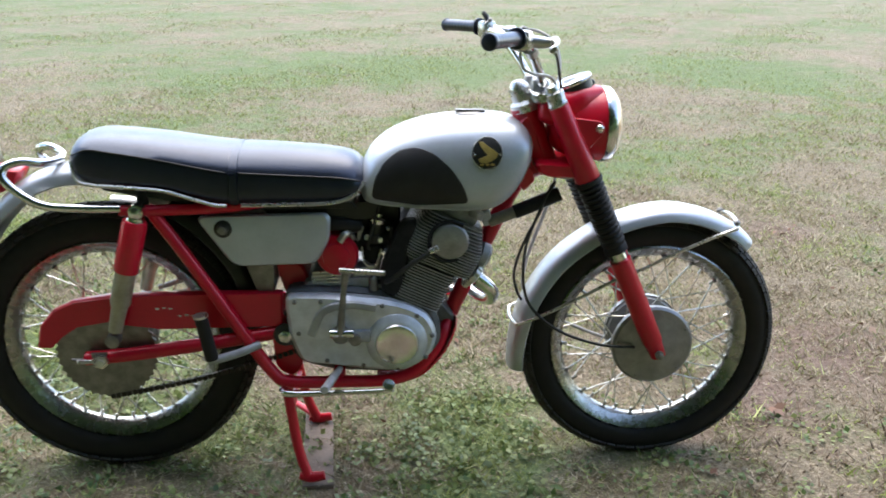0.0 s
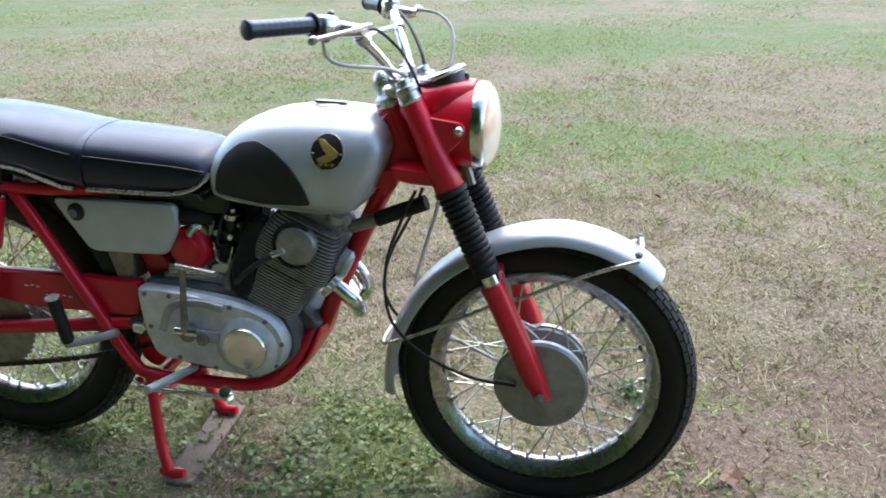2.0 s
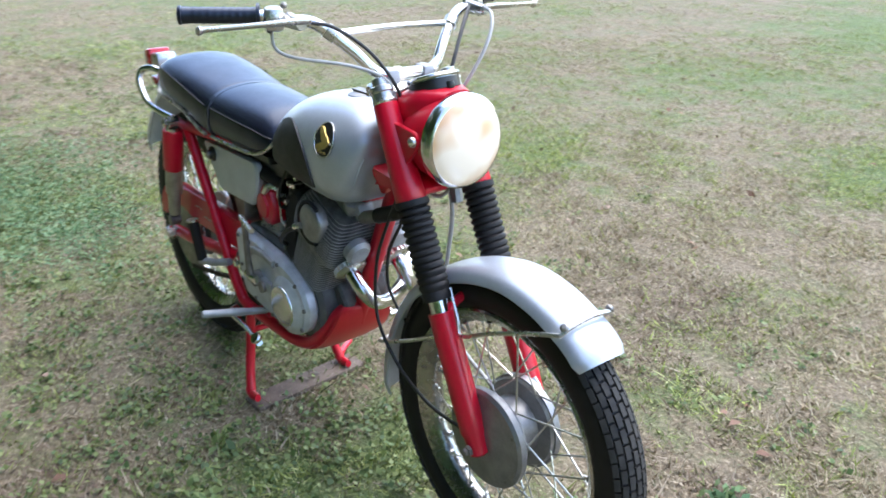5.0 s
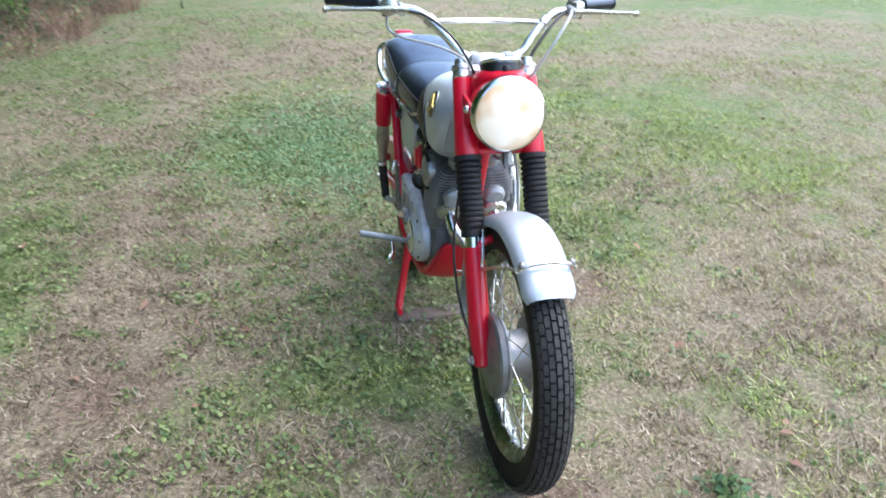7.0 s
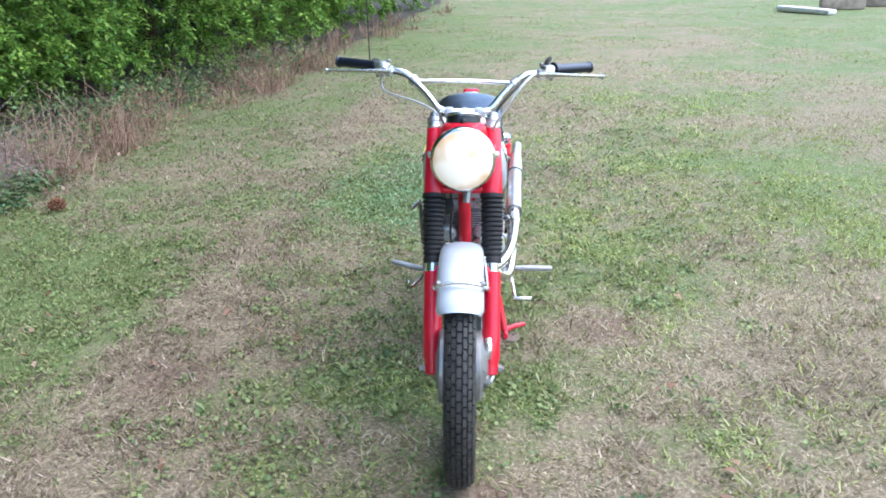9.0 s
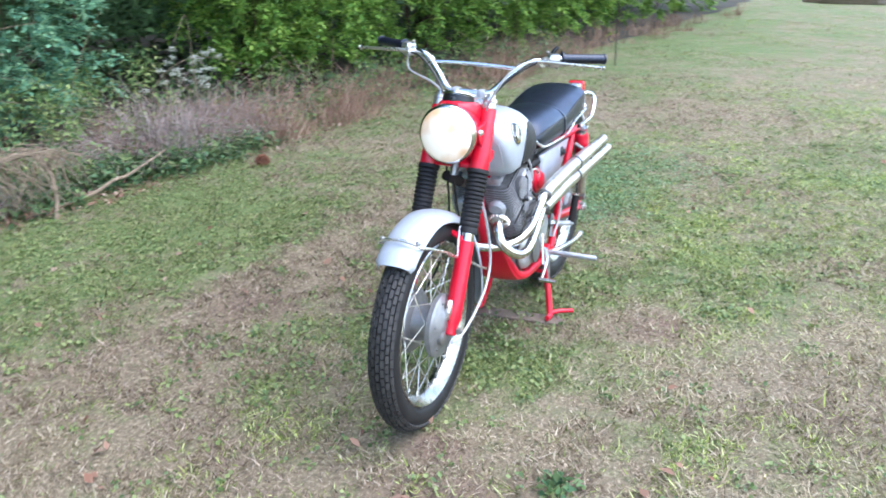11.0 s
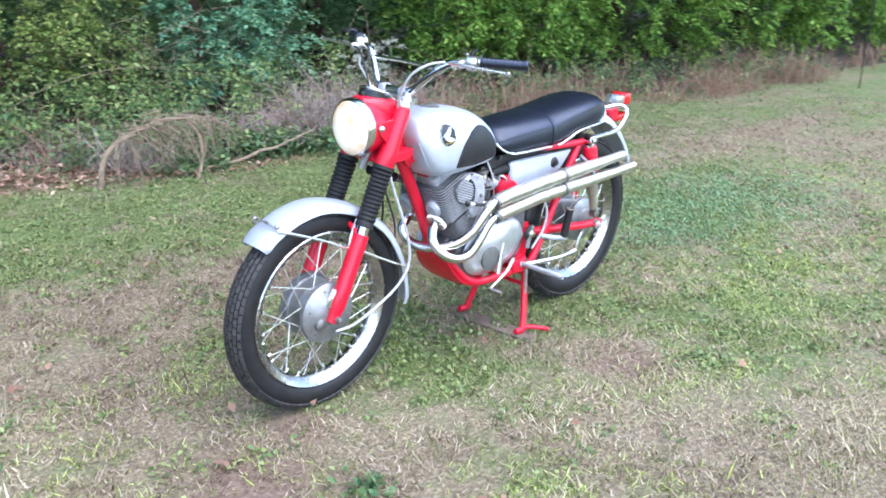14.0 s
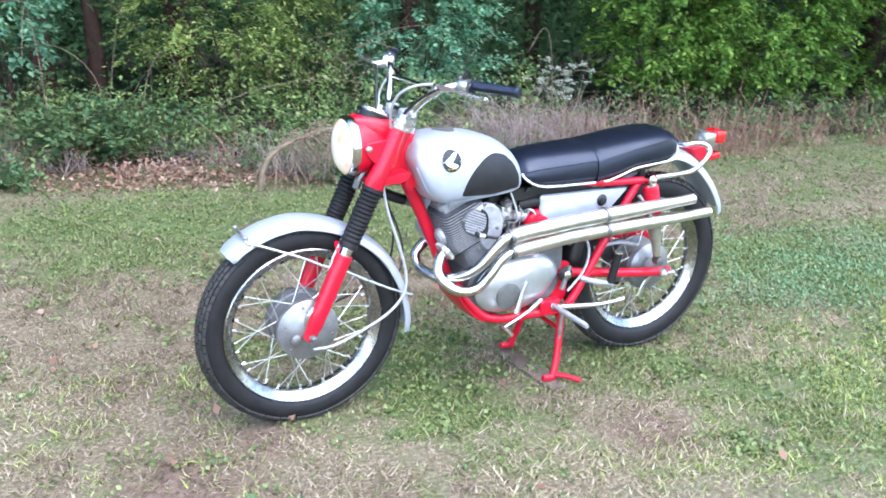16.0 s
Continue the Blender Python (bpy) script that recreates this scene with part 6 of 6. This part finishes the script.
cut = [(x, y, z + 0.009) for x, y, z in strewn(26000, 5.5, True)]
tagged(sheet_mesh("straw", leaves(cut, (0.03, 0.03, 0.004), 34000, 0.011, 0.2, 0.0, 0.32), 4, STRAW), "dry straw clippings lying in the turf", "straw", kind="stuff")


def sprays(roots, aims, per, length, size, thin=0.5):
    """Leafy twig ends: from each root, leaves in two rows along a drooping line towards its aim."""
    k = len(roots)
    i = np.repeat(np.arange(k), per)
    n = len(i)
    q = rng.uniform(0.05, 1.0, n)
    aim = aims[i]
    ln = (length * rng.uniform(0.6, 1.3, k))[i]
    p = roots[i] + aim * (ln * q)[:, None] + rng.normal(0, 0.02, (n, 3))
    p[:, 2] -= 0.35 * ln * q ** 2
    flat = np.cross(aim, [0, 0, 1.0])
    flat /= np.linalg.norm(flat, axis=1)[:, None] + 1e-6
    way = np.where(rng.uniform(0, 1, n) < 0.5, 1.0, -1.0)
    d = aim * 0.6 + flat * way[:, None] * rng.uniform(0.3, 1.1, n)[:, None] + rng.normal(0, 0.28, (n, 3)) + [0, 0, -0.22]
    d /= np.linalg.norm(d, axis=1)[:, None]
    L = size * rng.uniform(0.6, 1.35, n)
    s = np.cross(d, rng.normal(0, 0.35, (n, 3)) + [0, 0, 1])
    s /= np.linalg.norm(s, axis=1)[:, None]
    up = np.cross(s, d)
    mid = p + d * (L * 0.45)[:, None]
    out, lift = s * (L * thin / 2)[:, None], up * (L * 0.10)[:, None]
    return np.stack([p, mid + out + lift, p + d * L[:, None], mid - out + lift], 1).reshape(-1, 3)


def bush(x, y, wide, tall, n, size, material, label, low=0.3, name="bush"):
    """A shrub: a few stems and a broken crown of leaf sprays, from low metres over the ground up."""
    b = tagged(new(name), label, name)
    bm = bmesh.new()
    for i in range(6):
        a = rng.uniform(0, 2 * np.pi)
        q = rng.uniform(0.3, 0.9)
        top = (x + math.cos(a) * wide * q, y + math.sin(a) * wide * q * 0.8, tall * rng.uniform(0.55, 0.95))
        mid = (x + (top[0] - x) * 0.55 + rng.normal(0, 0.06), y + (top[1] - y) * 0.5 - 0.05, top[2] * rng.uniform(0.38, 0.6))
        tube(bm, [(x + rng.normal(0, 0.05) * wide, y - 0.1 + rng.normal(0, 0.08), -0.14, 0.007), (*mid, 0.0045), (*top, 0.0015)], n=6, k=3)
    part("stem", bm, BARK, b)
    k = n // 44
    a, u = rng.uniform(0, 2 * np.pi, k), rng.uniform(-1, 1, k)
    q = rng.uniform(0.45, 1.02, k) * (0.8 + 0.4 * clumps(a * 0.9 + x, u * 1.3 + y, 0.5))
    r = (1 - np.abs(u) ** 3) ** 0.4 * q
    lift = 0.5 * wide * np.sin(2 * a + 3 * x) ** 2 * np.abs(np.sin(5 * a + x))
    keep = clumps(a * 1.6 + 3 * x, u * 1.2 + y, 0.55) > 0.27
    a, u, r, lift = a[keep], u[keep], r[keep], lift[keep]
    k = len(a)
    roots = np.stack([x + wide * r * np.cos(a), y + wide * r * np.sin(a) * 0.8, np.maximum(low + lift * (1 - u) * 0.5 + (tall - low) * (u * 0.5 + 0.5), 0.04)], 1)
    aims = np.stack([np.cos(a), np.sin(a), 0.25 + 0.5 * u], 1) + rng.normal(0, 0.45, (k, 3))
    aims /= np.linalg.norm(aims, axis=1)[:, None]
    me = sheet_mesh("crown", sprays(roots, aims, 44, 0.20 + 0.09 * wide, size), 4, material)
    me.parent = b
    return b


# the wood's edge: bushes, weeds, dry stalks, litter
for x, y, w, h, n, s, m, low, lab in (
        (-3.85, -4.35, 0.78, 2.3, 26000, 0.056, LEAF, 0.30, "bright green leafy bush hanging over the lawn's edge"),
        (-4.7, -4.1, 1.05, 2.4, 28000, 0.056, LEAF, 0.26, "bright green leafy bush at the wood's edge"),
        (-6.5, -3.7, 1.25, 2.5, 28000, 0.060, LEAF, 0.22, "bright green leafy bush at the wood's edge"),
        (-8.6, -3.3, 1.4, 2.7, 24000, 0.070, LEAF, 0.16, "large green bush farther along the lawn"),
        (-11.2, -3.2, 1.7, 2.9, 19000, 0.09, LEAF, 0.10, "large green bush farther along the lawn"),
        (-14.4, -3.0, 2.0, 3.2, 15000, 0.11, LEAF, 0.06, "large green bush farther along the lawn"),
        (-18.4, -3.0, 2.4, 3.4, 13000, 0.13, LEAF, 0.05, "large green bush farther along the lawn"),
        (-1.45, -4.85, 0.60, 1.9, 20000, 0.052, LEAF_T, 0.14, "bluish green sapling standing in shade"),
        (-0.62, -5.4, 0.60, 1.6, 15000, 0.038, LEAF_C, 0.10, "dusky green shrub with thin twigs"),
        (0.30, -4.95, 0.75, 1.9, 19000, 0.036, LEAF_M, 0.34, "yellowish green shrub with thin arching twigs"),
        (1.60, -4.40, 0.34, 0.27, 4200, 0.050, LEAF_B, -0.08, "low bluish green bush on the dark wood floor"),
        (1.98, -5.25, 0.30, 1.7, 5200, 0.052, LEAF_T, 0.62, "bluish green sapling hanging over the dark hollow"),
        (3.5, -5.4, 0.9, 1.9, 20000, 0.038, LEAF_C, 0.08, "dusky green shrub with thin twigs"),
        (4.5, -5.4, 1.2, 2.2, 13000, 0.060, LEAF_C, 0.06, "green shrub at the wood's edge"),
        (6.6, -5.6, 1.4, 2.5, 12000, 0.070, LEAF, 0.06, "green bush at the wood's edge")):
    bush(x, y, w, h, n, s, m, lab, low)

# the dark wood behind, on its own bare floor
bm = bmesh.new()
rows = []
for x in np.linspace(-40, 30, 71):
    e = float(edge_y(x))
    rows.append([(x, e + d + 0.12 * math.sin(x * 3.1) * (d > -1), rise(x, e + d) + (0.004 if d > -0.9 else 0.02)) for d in (-0.8, -1.0, -1.6, -3.0, -6.0, -9.6)])
loft(bm, rows, ring=False)
tagged(part("wood_floor", bm, WOODSOIL), "dark bare woodland floor under the bushes", "woodland floor", kind="structure")
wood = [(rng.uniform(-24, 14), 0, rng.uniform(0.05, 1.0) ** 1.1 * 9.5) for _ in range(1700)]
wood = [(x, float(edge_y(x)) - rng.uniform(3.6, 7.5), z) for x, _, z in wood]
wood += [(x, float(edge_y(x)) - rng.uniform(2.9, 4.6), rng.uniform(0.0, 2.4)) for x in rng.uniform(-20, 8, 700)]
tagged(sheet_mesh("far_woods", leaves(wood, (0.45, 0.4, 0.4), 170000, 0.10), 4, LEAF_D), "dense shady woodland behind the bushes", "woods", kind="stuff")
# flat sheet coloured as the wood's shade; its unseen height blocks sky
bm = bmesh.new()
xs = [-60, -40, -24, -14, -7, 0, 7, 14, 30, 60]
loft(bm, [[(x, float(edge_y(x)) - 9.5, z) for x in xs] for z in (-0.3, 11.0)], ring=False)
tagged(part("backdrop", bm, LEAF_D), "flat sheet coloured dark as the wood's shaded depth", "backdrop", kind="structure")
# unseen crowns, overhanging past x -5, are added to shade the lawn
for x, y, r in ((-2.05, -6.5, 0.10), (-3.66, -6.5, 0.09), (1.68, -6.4, 0.09), (1.18, -6.7, 0.075), (0.3, -7.4, 0.14), (4.9, -7.2, 0.15), (-5.6, -5.6, 0.15), (-8.5, -5.6, 0.17), (-10.4, -5.5, 0.16), (-12.0, -5.2, 0.2), (-15.0, -5.3, 0.2), (-18.5, -5.2, 0.2)):
    t = tagged(new("tree"), "tall tree with reddish bark in the wood, crown added unseen", "tree")
    bm = bmesh.new()
    tube(bm, [(x, y, -0.2, r * 1.4), (x + 0.01, y, 0.4, r * 1.08), (x + 0.03, y, 2.5, r), (x - 0.02, y, 8.0, r * 0.8), (x + 0.05, y, 14.0, r * 0.3)], n=14, k=4)
    part("trunk", bm, BARK, t)
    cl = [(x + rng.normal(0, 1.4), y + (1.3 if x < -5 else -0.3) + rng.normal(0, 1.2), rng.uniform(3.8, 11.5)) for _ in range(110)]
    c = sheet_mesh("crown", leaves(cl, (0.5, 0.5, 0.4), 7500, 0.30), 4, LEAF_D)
    c.parent = t


def strands(n, x0, x1, back, front, high, wide, lean=0.5, bend=0.6):
    """Thin dry stalks along the edge, each bent over half way up."""
    tuft = rng.integers(0, max(n // 26, 1), n)
    x = rng.uniform(x0, x1, n // 26 + 1)[tuft] + rng.normal(0, 0.09, n)
    y = edge_y(x) - front - (back - front) * np.clip(rng.uniform(0, 1, n // 26 + 1)[tuft] + rng.normal(0, 0.10, n), 0, 1)
    h = rng.uniform(0.55, 1.15, n // 26 + 1)[tuft] * high * rng.uniform(0.3, 1.2, n) * (0.75 + 0.35 * np.sin(x * 5.3) * np.sin(x * 2.1 + 1))
    s = rng.uniform(0, np.pi, n)
    side = np.stack([np.cos(s), np.sin(s), np.zeros(n)], 1) * wide / 2
    base = np.stack([x, y, np.full(n, -0.08)], 1)
    t, l = rng.uniform(0, 2 * np.pi, n), np.abs(rng.normal(0, lean, n))
    mid = base + np.stack([np.cos(t) * l * h * 0.5, np.sin(t) * l * h * 0.5, h * 0.6], 1)
    t2, l2 = t + rng.normal(0, 0.8, n), np.abs(rng.normal(bend, bend, n))
    tip = mid + np.stack([np.cos(t2) * l2 * h * 0.6, np.sin(t2) * l2 * h * 0.6, h * rng.uniform(-0.35, 0.45, n)], 1)
    low = np.stack([base - side, base + side, mid + side * 0.8, mid - side * 0.8], 1)
    high_part = np.stack([mid - side * 0.8, mid + side * 0.8, tip + side * 0.3, tip - side * 0.3], 1)
    return np.concatenate([low, high_part], 1).reshape(-1, 3)


dry = np.concatenate([strands(3600, -8.0, -1.9, 1.25, 0.10, 0.60, 0.006, 0.7, 0.9), strands(1400, -2.3, -0.6, 1.3, 0.45, 0.50, 0.006, 0.8, 1.0), strands(1500, -0.6, 5.5, 1.5, 0.3, 0.45, 0.006, 0.9, 0.9), strands(800, -17, -8.0, 1.3, 0.10, 0.50, 0.010, 0.4, 0.5)])
tagged(sheet_mesh("dry_weeds", dry, 4, STALK), "tangle of dry reddish brown weed stalks along the wood's edge", "dry weeds", kind="stuff")
grey = np.concatenate([strands(3600, -2.4, -0.7, 1.0, 0.32, 0.55, 0.006, 0.9, 1.2), strands(420, -0.2, 0.4, 0.40, 0.12, 0.36, 0.005, 1.1, 1.4), strands(70, -0.6, 5.0, 2.0, 0.6, 1.0, 0.004, 0.5, 0.8), strands(700, 0.6, 3.2, 1.2, 0.3, 0.34, 0.005, 1.1, 1.4)])
tagged(sheet_mesh("dead_brush", grey, 4, BRUSH), "low tangle of greyish dead bramble stems", "dead brush", kind="stuff")
low = [(x, float(edge_y(x)) - (0.22 if x > -1.05 else 0.04) - rng.uniform(0.0, 0.45) * (0.35 + 0.9 * float(clumps(np.array([x]), np.array([0.0]), 0.22)[0])), rng.uniform(-0.08, 0.03)) for x in rng.normal(-0.85, 0.6, 240)]
low += [(x, float(edge_y(x)) - rng.uniform(0.55, 1.2), rng.uniform(-0.06, 0.30)) for x in rng.uniform(-9.0, -2.4, 60)]
low += [(x, float(edge_y(x)) - rng.uniform(0.72 if 0.45 < x < 1.8 else 0.35, 1.7), rng.uniform(-0.06, 0.36) * rng.uniform(0.2, 1)) for x in rng.uniform(-0.6, 6.0, 520)]
low += [(x, float(edge_y(x)) - rng.uniform(0.35, 1.2), rng.uniform(-0.06, 0.2)) for x in rng.uniform(-9.0, -1.5, 90)]
low += [(x, float(edge_y(x)) + 0.05 - abs(rng.normal(0, 0.22)), rng.uniform(-0.08, 0.0)) for x in np.concatenate([rng.normal(c, 0.12, 26) for c in (2.1, 2.4, -0.05)])]
tall = []
for x in np.concatenate([rng.uniform(-2.3, 5.5, 520), rng.uniform(-9.0, -2.3, 75)]):
    d = rng.uniform(0.75 if 0.45 < x < 1.8 else 0.30, 1.9)
    top = (0.10 + (0.26 if x > 0.5 else 0.42) * d) * (0.45 + 0.9 * float(clumps(np.array([x]), np.array([d]), 0.3)[0]))
    tall.append((x, float(edge_y(x)) - d, -0.06 + top * rng.uniform(0.15, 1.0) * (1 if x > -2.3 else 0.7)))
tagged(sheet_mesh("tall_weeds", leaves(tall, (0.06, 0.06, 0.05), 22000, 0.040), 4, LEAF_C), "knee-high leafy green weeds rising towards the wood", "weeds", kind="stuff")
tagged(sheet_mesh("low_weeds", leaves(low, (0.06, 0.06, 0.05), 34000, 0.045), 4, LEAF_B), "low green weeds and creepers along the lawn's edge", "weeds", kind="stuff")
fall = [(x, float(edge_y(x)) - rng.uniform(-0.05, 0.55), -0.07 + rng.uniform(0, 0.02)) for x in rng.normal(1.0, 0.42, 170)]
fall += [(x, float(edge_y(x)) - rng.uniform(0.1, 0.75), -0.06 + rng.uniform(0, 0.05)) for x in rng.normal(1.0, 0.35, 90)]
fall += [(x, float(edge_y(x)) - abs(rng.normal(0.22, 0.35)) + 0.08, -0.066) for x in rng.uniform(-8, 6, 1500)]
tagged(sheet_mesh("leaf_litter", leaves(fall, (0.10, 0.10, 0.012), 10000, 0.032, 0.6, 0.0, 0.6), 4, LITTER), "brown fallen leaves where the lawn meets the wood", "leaf litter", kind="stuff")
scatter = [(x, y, rise(x, y) + 0.016) for x, y in zip(rng.uniform(-3, 4, 260), rng.uniform(-2.3, 4, 260))]
tagged(sheet_mesh("loose_leaves", leaves(scatter, (0.02, 0.02, 0.004), 240, 0.035, 0.6, 0.0, 0.6), 4, LITTER), "a few dry leaves scattered over the lawn", "leaves", kind="stuff")


# a white-flowering weed, green lawn weeds, a cone and a dead branch
fl = tagged(new("flowering_weed"), "tall weed with clusters of small white flowers", "weed")
bm = bmesh.new()
heads = []
for i in range(26):
    x, y, z = -2.12 + rng.normal(0, 0.17), -3.72 + rng.normal(0, 0.12), rng.uniform(0.34, 0.66)
    tube(bm, [(-2.12 + (x + 2.12) * 0.3, -3.72 + (y + 3.72) * 0.3, -0.10), (x, y, z)], 0.0018, 4, 1)
    heads.append((x, y, z))
tagged(part("stalk", bm, LEAF_D, fl), kind="stuff")
c = sheet_mesh("blossom", leaves(heads, (0.020, 0.020, 0.008), 1100, 0.017, 0.3, -0.2, 0.9), 4, FLOWER)
c.parent = fl
for x, y, r, n in ((1.525, 0.480, 0.055, 80), (0.62, -0.30, 0.05, 40), (0.75, -0.42, 0.05, 40), (1.02, -0.22, 0.04, 30)):
    w = sheet_mesh("lawn_weed", leaves([(x, y, 0.012)], (r * 0.6, r * 0.6, 0.006), n, 0.030, 0.5, -0.35, 0.5), 4, LEAF_B if x > 1.5 else CLOVER)
    tagged(w, "small broad-leaved green weed in the lawn", "weed", "weeds in the lawn", "stuff")
cone = tagged(new("pine_cone"), "brown pine cone lying on the grass", "cone")
bm = bmesh.new()
for i in range(60):
    a, q = i * 2.4, i / 60
    r = 0.045 * math.sin(math.pi * (0.12 + 0.83 * q))
    block(bm, (-1.43 + r * math.cos(a), -2.56 + r * math.sin(a), -0.045 + 0.075 * q), (0.022, 0.016, 0.006), Matrix.Rotation(a, 4, "Z") @ Matrix.Rotation(radians(-30), 4, "Y"))
part("scales", bm, CONE, cone, flat=True)
br = tagged(new("dead_branch"), "bare crooked dead branch arching out of the weeds", "branch")
bm = bmesh.new()
tube(bm, [(0.515, -3.38, -0.14, 0.019), (0.505, -3.38, 0.0, 0.018), (0.48, -3.38, 0.09, 0.017), (0.41, -3.38, 0.18, 0.016), (0.28, -3.38, 0.245, 0.014), (0.10, -3.39, 0.295, 0.012), (-0.05, -3.40, 0.30, 0.011), (-0.18, -3.40, 0.245, 0.010), (-0.235, -3.39, 0.10, 0.009), (-0.17, -3.36, -0.04, 0.009), (-0.05, -3.34, -0.12, 0.008)], n=8, k=3)
tube(bm, [(-0.13, -3.39, 0.27, 0.009), (-0.165, -3.33, 0.16, 0.011), (-0.13, -3.27, 0.02, 0.012), (-0.05, -3.22, -0.12, 0.013)], n=8, k=3)
part("limb", bm, DEADWOOD, br)
bm = bmesh.new()
for i in range(130):
    x = rng.uniform(-0.30, 0.36)
    p = V((x, -3.40 + rng.normal(0, 0.07), 0.315 - 0.7 * (x - 0.02) ** 2 + rng.normal(0, 0.02)))
    q = p + V((rng.normal(-0.08, 0.16), rng.normal(0.02, 0.1), -rng.uniform(0.02, 0.30)))
    tube(bm, [p, (p + q) / 2 + V((rng.normal(0, 0.05), 0, 0.05)), q], rng.uniform(0.0018, 0.0036), 4, 3)
tagged(part("twig_spray", bm, DEADWOOD, br), kind="stuff")
br.location = (0.075, 0.24, -0.004)
st = tagged(new("fallen_stick"), "long pale fallen stick lying on the ground", "stick")
bm = bmesh.new()
tube(bm, [(0.06, -3.16, -0.075, 0.012), (-0.16, -3.12, -0.055, 0.012), (-0.38, -3.08, -0.03, 0.0115), (-0.55, -3.07, 0.015, 0.011), (-0.66, -3.06, 0.022, 0.010), (-0.84, -3.04, 0.075, 0.008), (-1.00, -3.04, 0.118, 0.005)], n=7, k=4)
part("shaft", bm, DEADWOOD, st)
tw = []
for i in range(9):
    x = rng.uniform(-2.5, 5.0)
    y = float(edge_y(x)) - rng.uniform(0.8, 2.6)
    tw.append((x, y))
bm = bmesh.new()
for x, y in tw:
    h = rng.uniform(0.6, 1.7)
    tube(bm, [(x, y, -0.1, 0.0035), (x + rng.normal(0, 0.2), y + rng.normal(0, 0.1), h * 0.55, 0.0028), (x + rng.normal(0, 0.45), y + rng.normal(0, 0.2), h, 0.001)], n=5, k=3)
for i in range(9):
    x = rng.uniform(0.2, 2.6) if i < 7 else rng.uniform(-2.4, -0.6)
    y, h, run = float(edge_y(x)) - rng.uniform(0.7, 1.7), rng.uniform(0.5, 1.2), rng.normal(0, 0.5)
    tube(bm, [(x, y, -0.1, 0.004), (x + run * 0.35, y + 0.05, h * 0.6, 0.0034), (x + run * 1.0, y + 0.15, h * 0.9, 0.0026), (x + run * 1.7, y + rng.uniform(0.1, 0.5), h * rng.uniform(0.5, 0.9), 0.0012)], n=5, k=4)
for i in range(46):
    p = V((rng.normal(-0.62, 0.30), rng.normal(-4.65, 0.16), rng.uniform(0.15, 0.75)))
    q = p + V((rng.normal(0, 0.28), rng.normal(0, 0.12), rng.normal(0.05, 0.22)))
    tube(bm, [p, (p + q) / 2 + V((rng.normal(0, 0.06), 0, 0.06)), q], rng.uniform(0.0014, 0.003), 4, 3)
tagged(part("bare_twigs", bm, DEADWOOD), "thin bare twigs and saplings among the shrubs", "twigs", kind="stuff")

# timber lying far off on the lawn
for x, y, rz, ln, w, h, m, lab in ((-14.0, 6.0, 20, 1.5, 0.20, 0.10, PALEB, "pale board lying on the far lawn"), (-14.6, 6.9, 80, 0.8, 0.35, 0.22, BOARD, "brown log lying on the far lawn"),
                                   (-15.1, 8.0, 70, 0.9, 0.35, 0.22, BOARD, "brown log lying on the far lawn"), (-21.4, 1.1, 65, 2.2, 0.30, 0.18, BOARD, "weathered timber lying on the far lawn"),
                                   (-21.1, 1.4, 80, 1.8, 0.26, 0.34, DEADWOOD, "weathered timber lying on the far lawn")):
    b = boxed((x, y, h / 2), (ln, w, h), Matrix.Rotation(radians(rz), 4, "Z"), 0.03)
    tagged(part("timber", b, m), lab, "timber", "timber on the far lawn")

# a thin stake standing in the lawn near the bushes
sk = tagged(new("stake"), "thin dark metal stake standing upright in the lawn", "stake")
bm = bmesh.new()
tube(bm, [(-7.4, -1.48, -0.15, 0.007), (-7.40, -1.48, 0.9, 0.007), (-7.42, -1.48, 1.6, 0.006)], n=8, k=2)
part("rod", bm, OILY, sk)
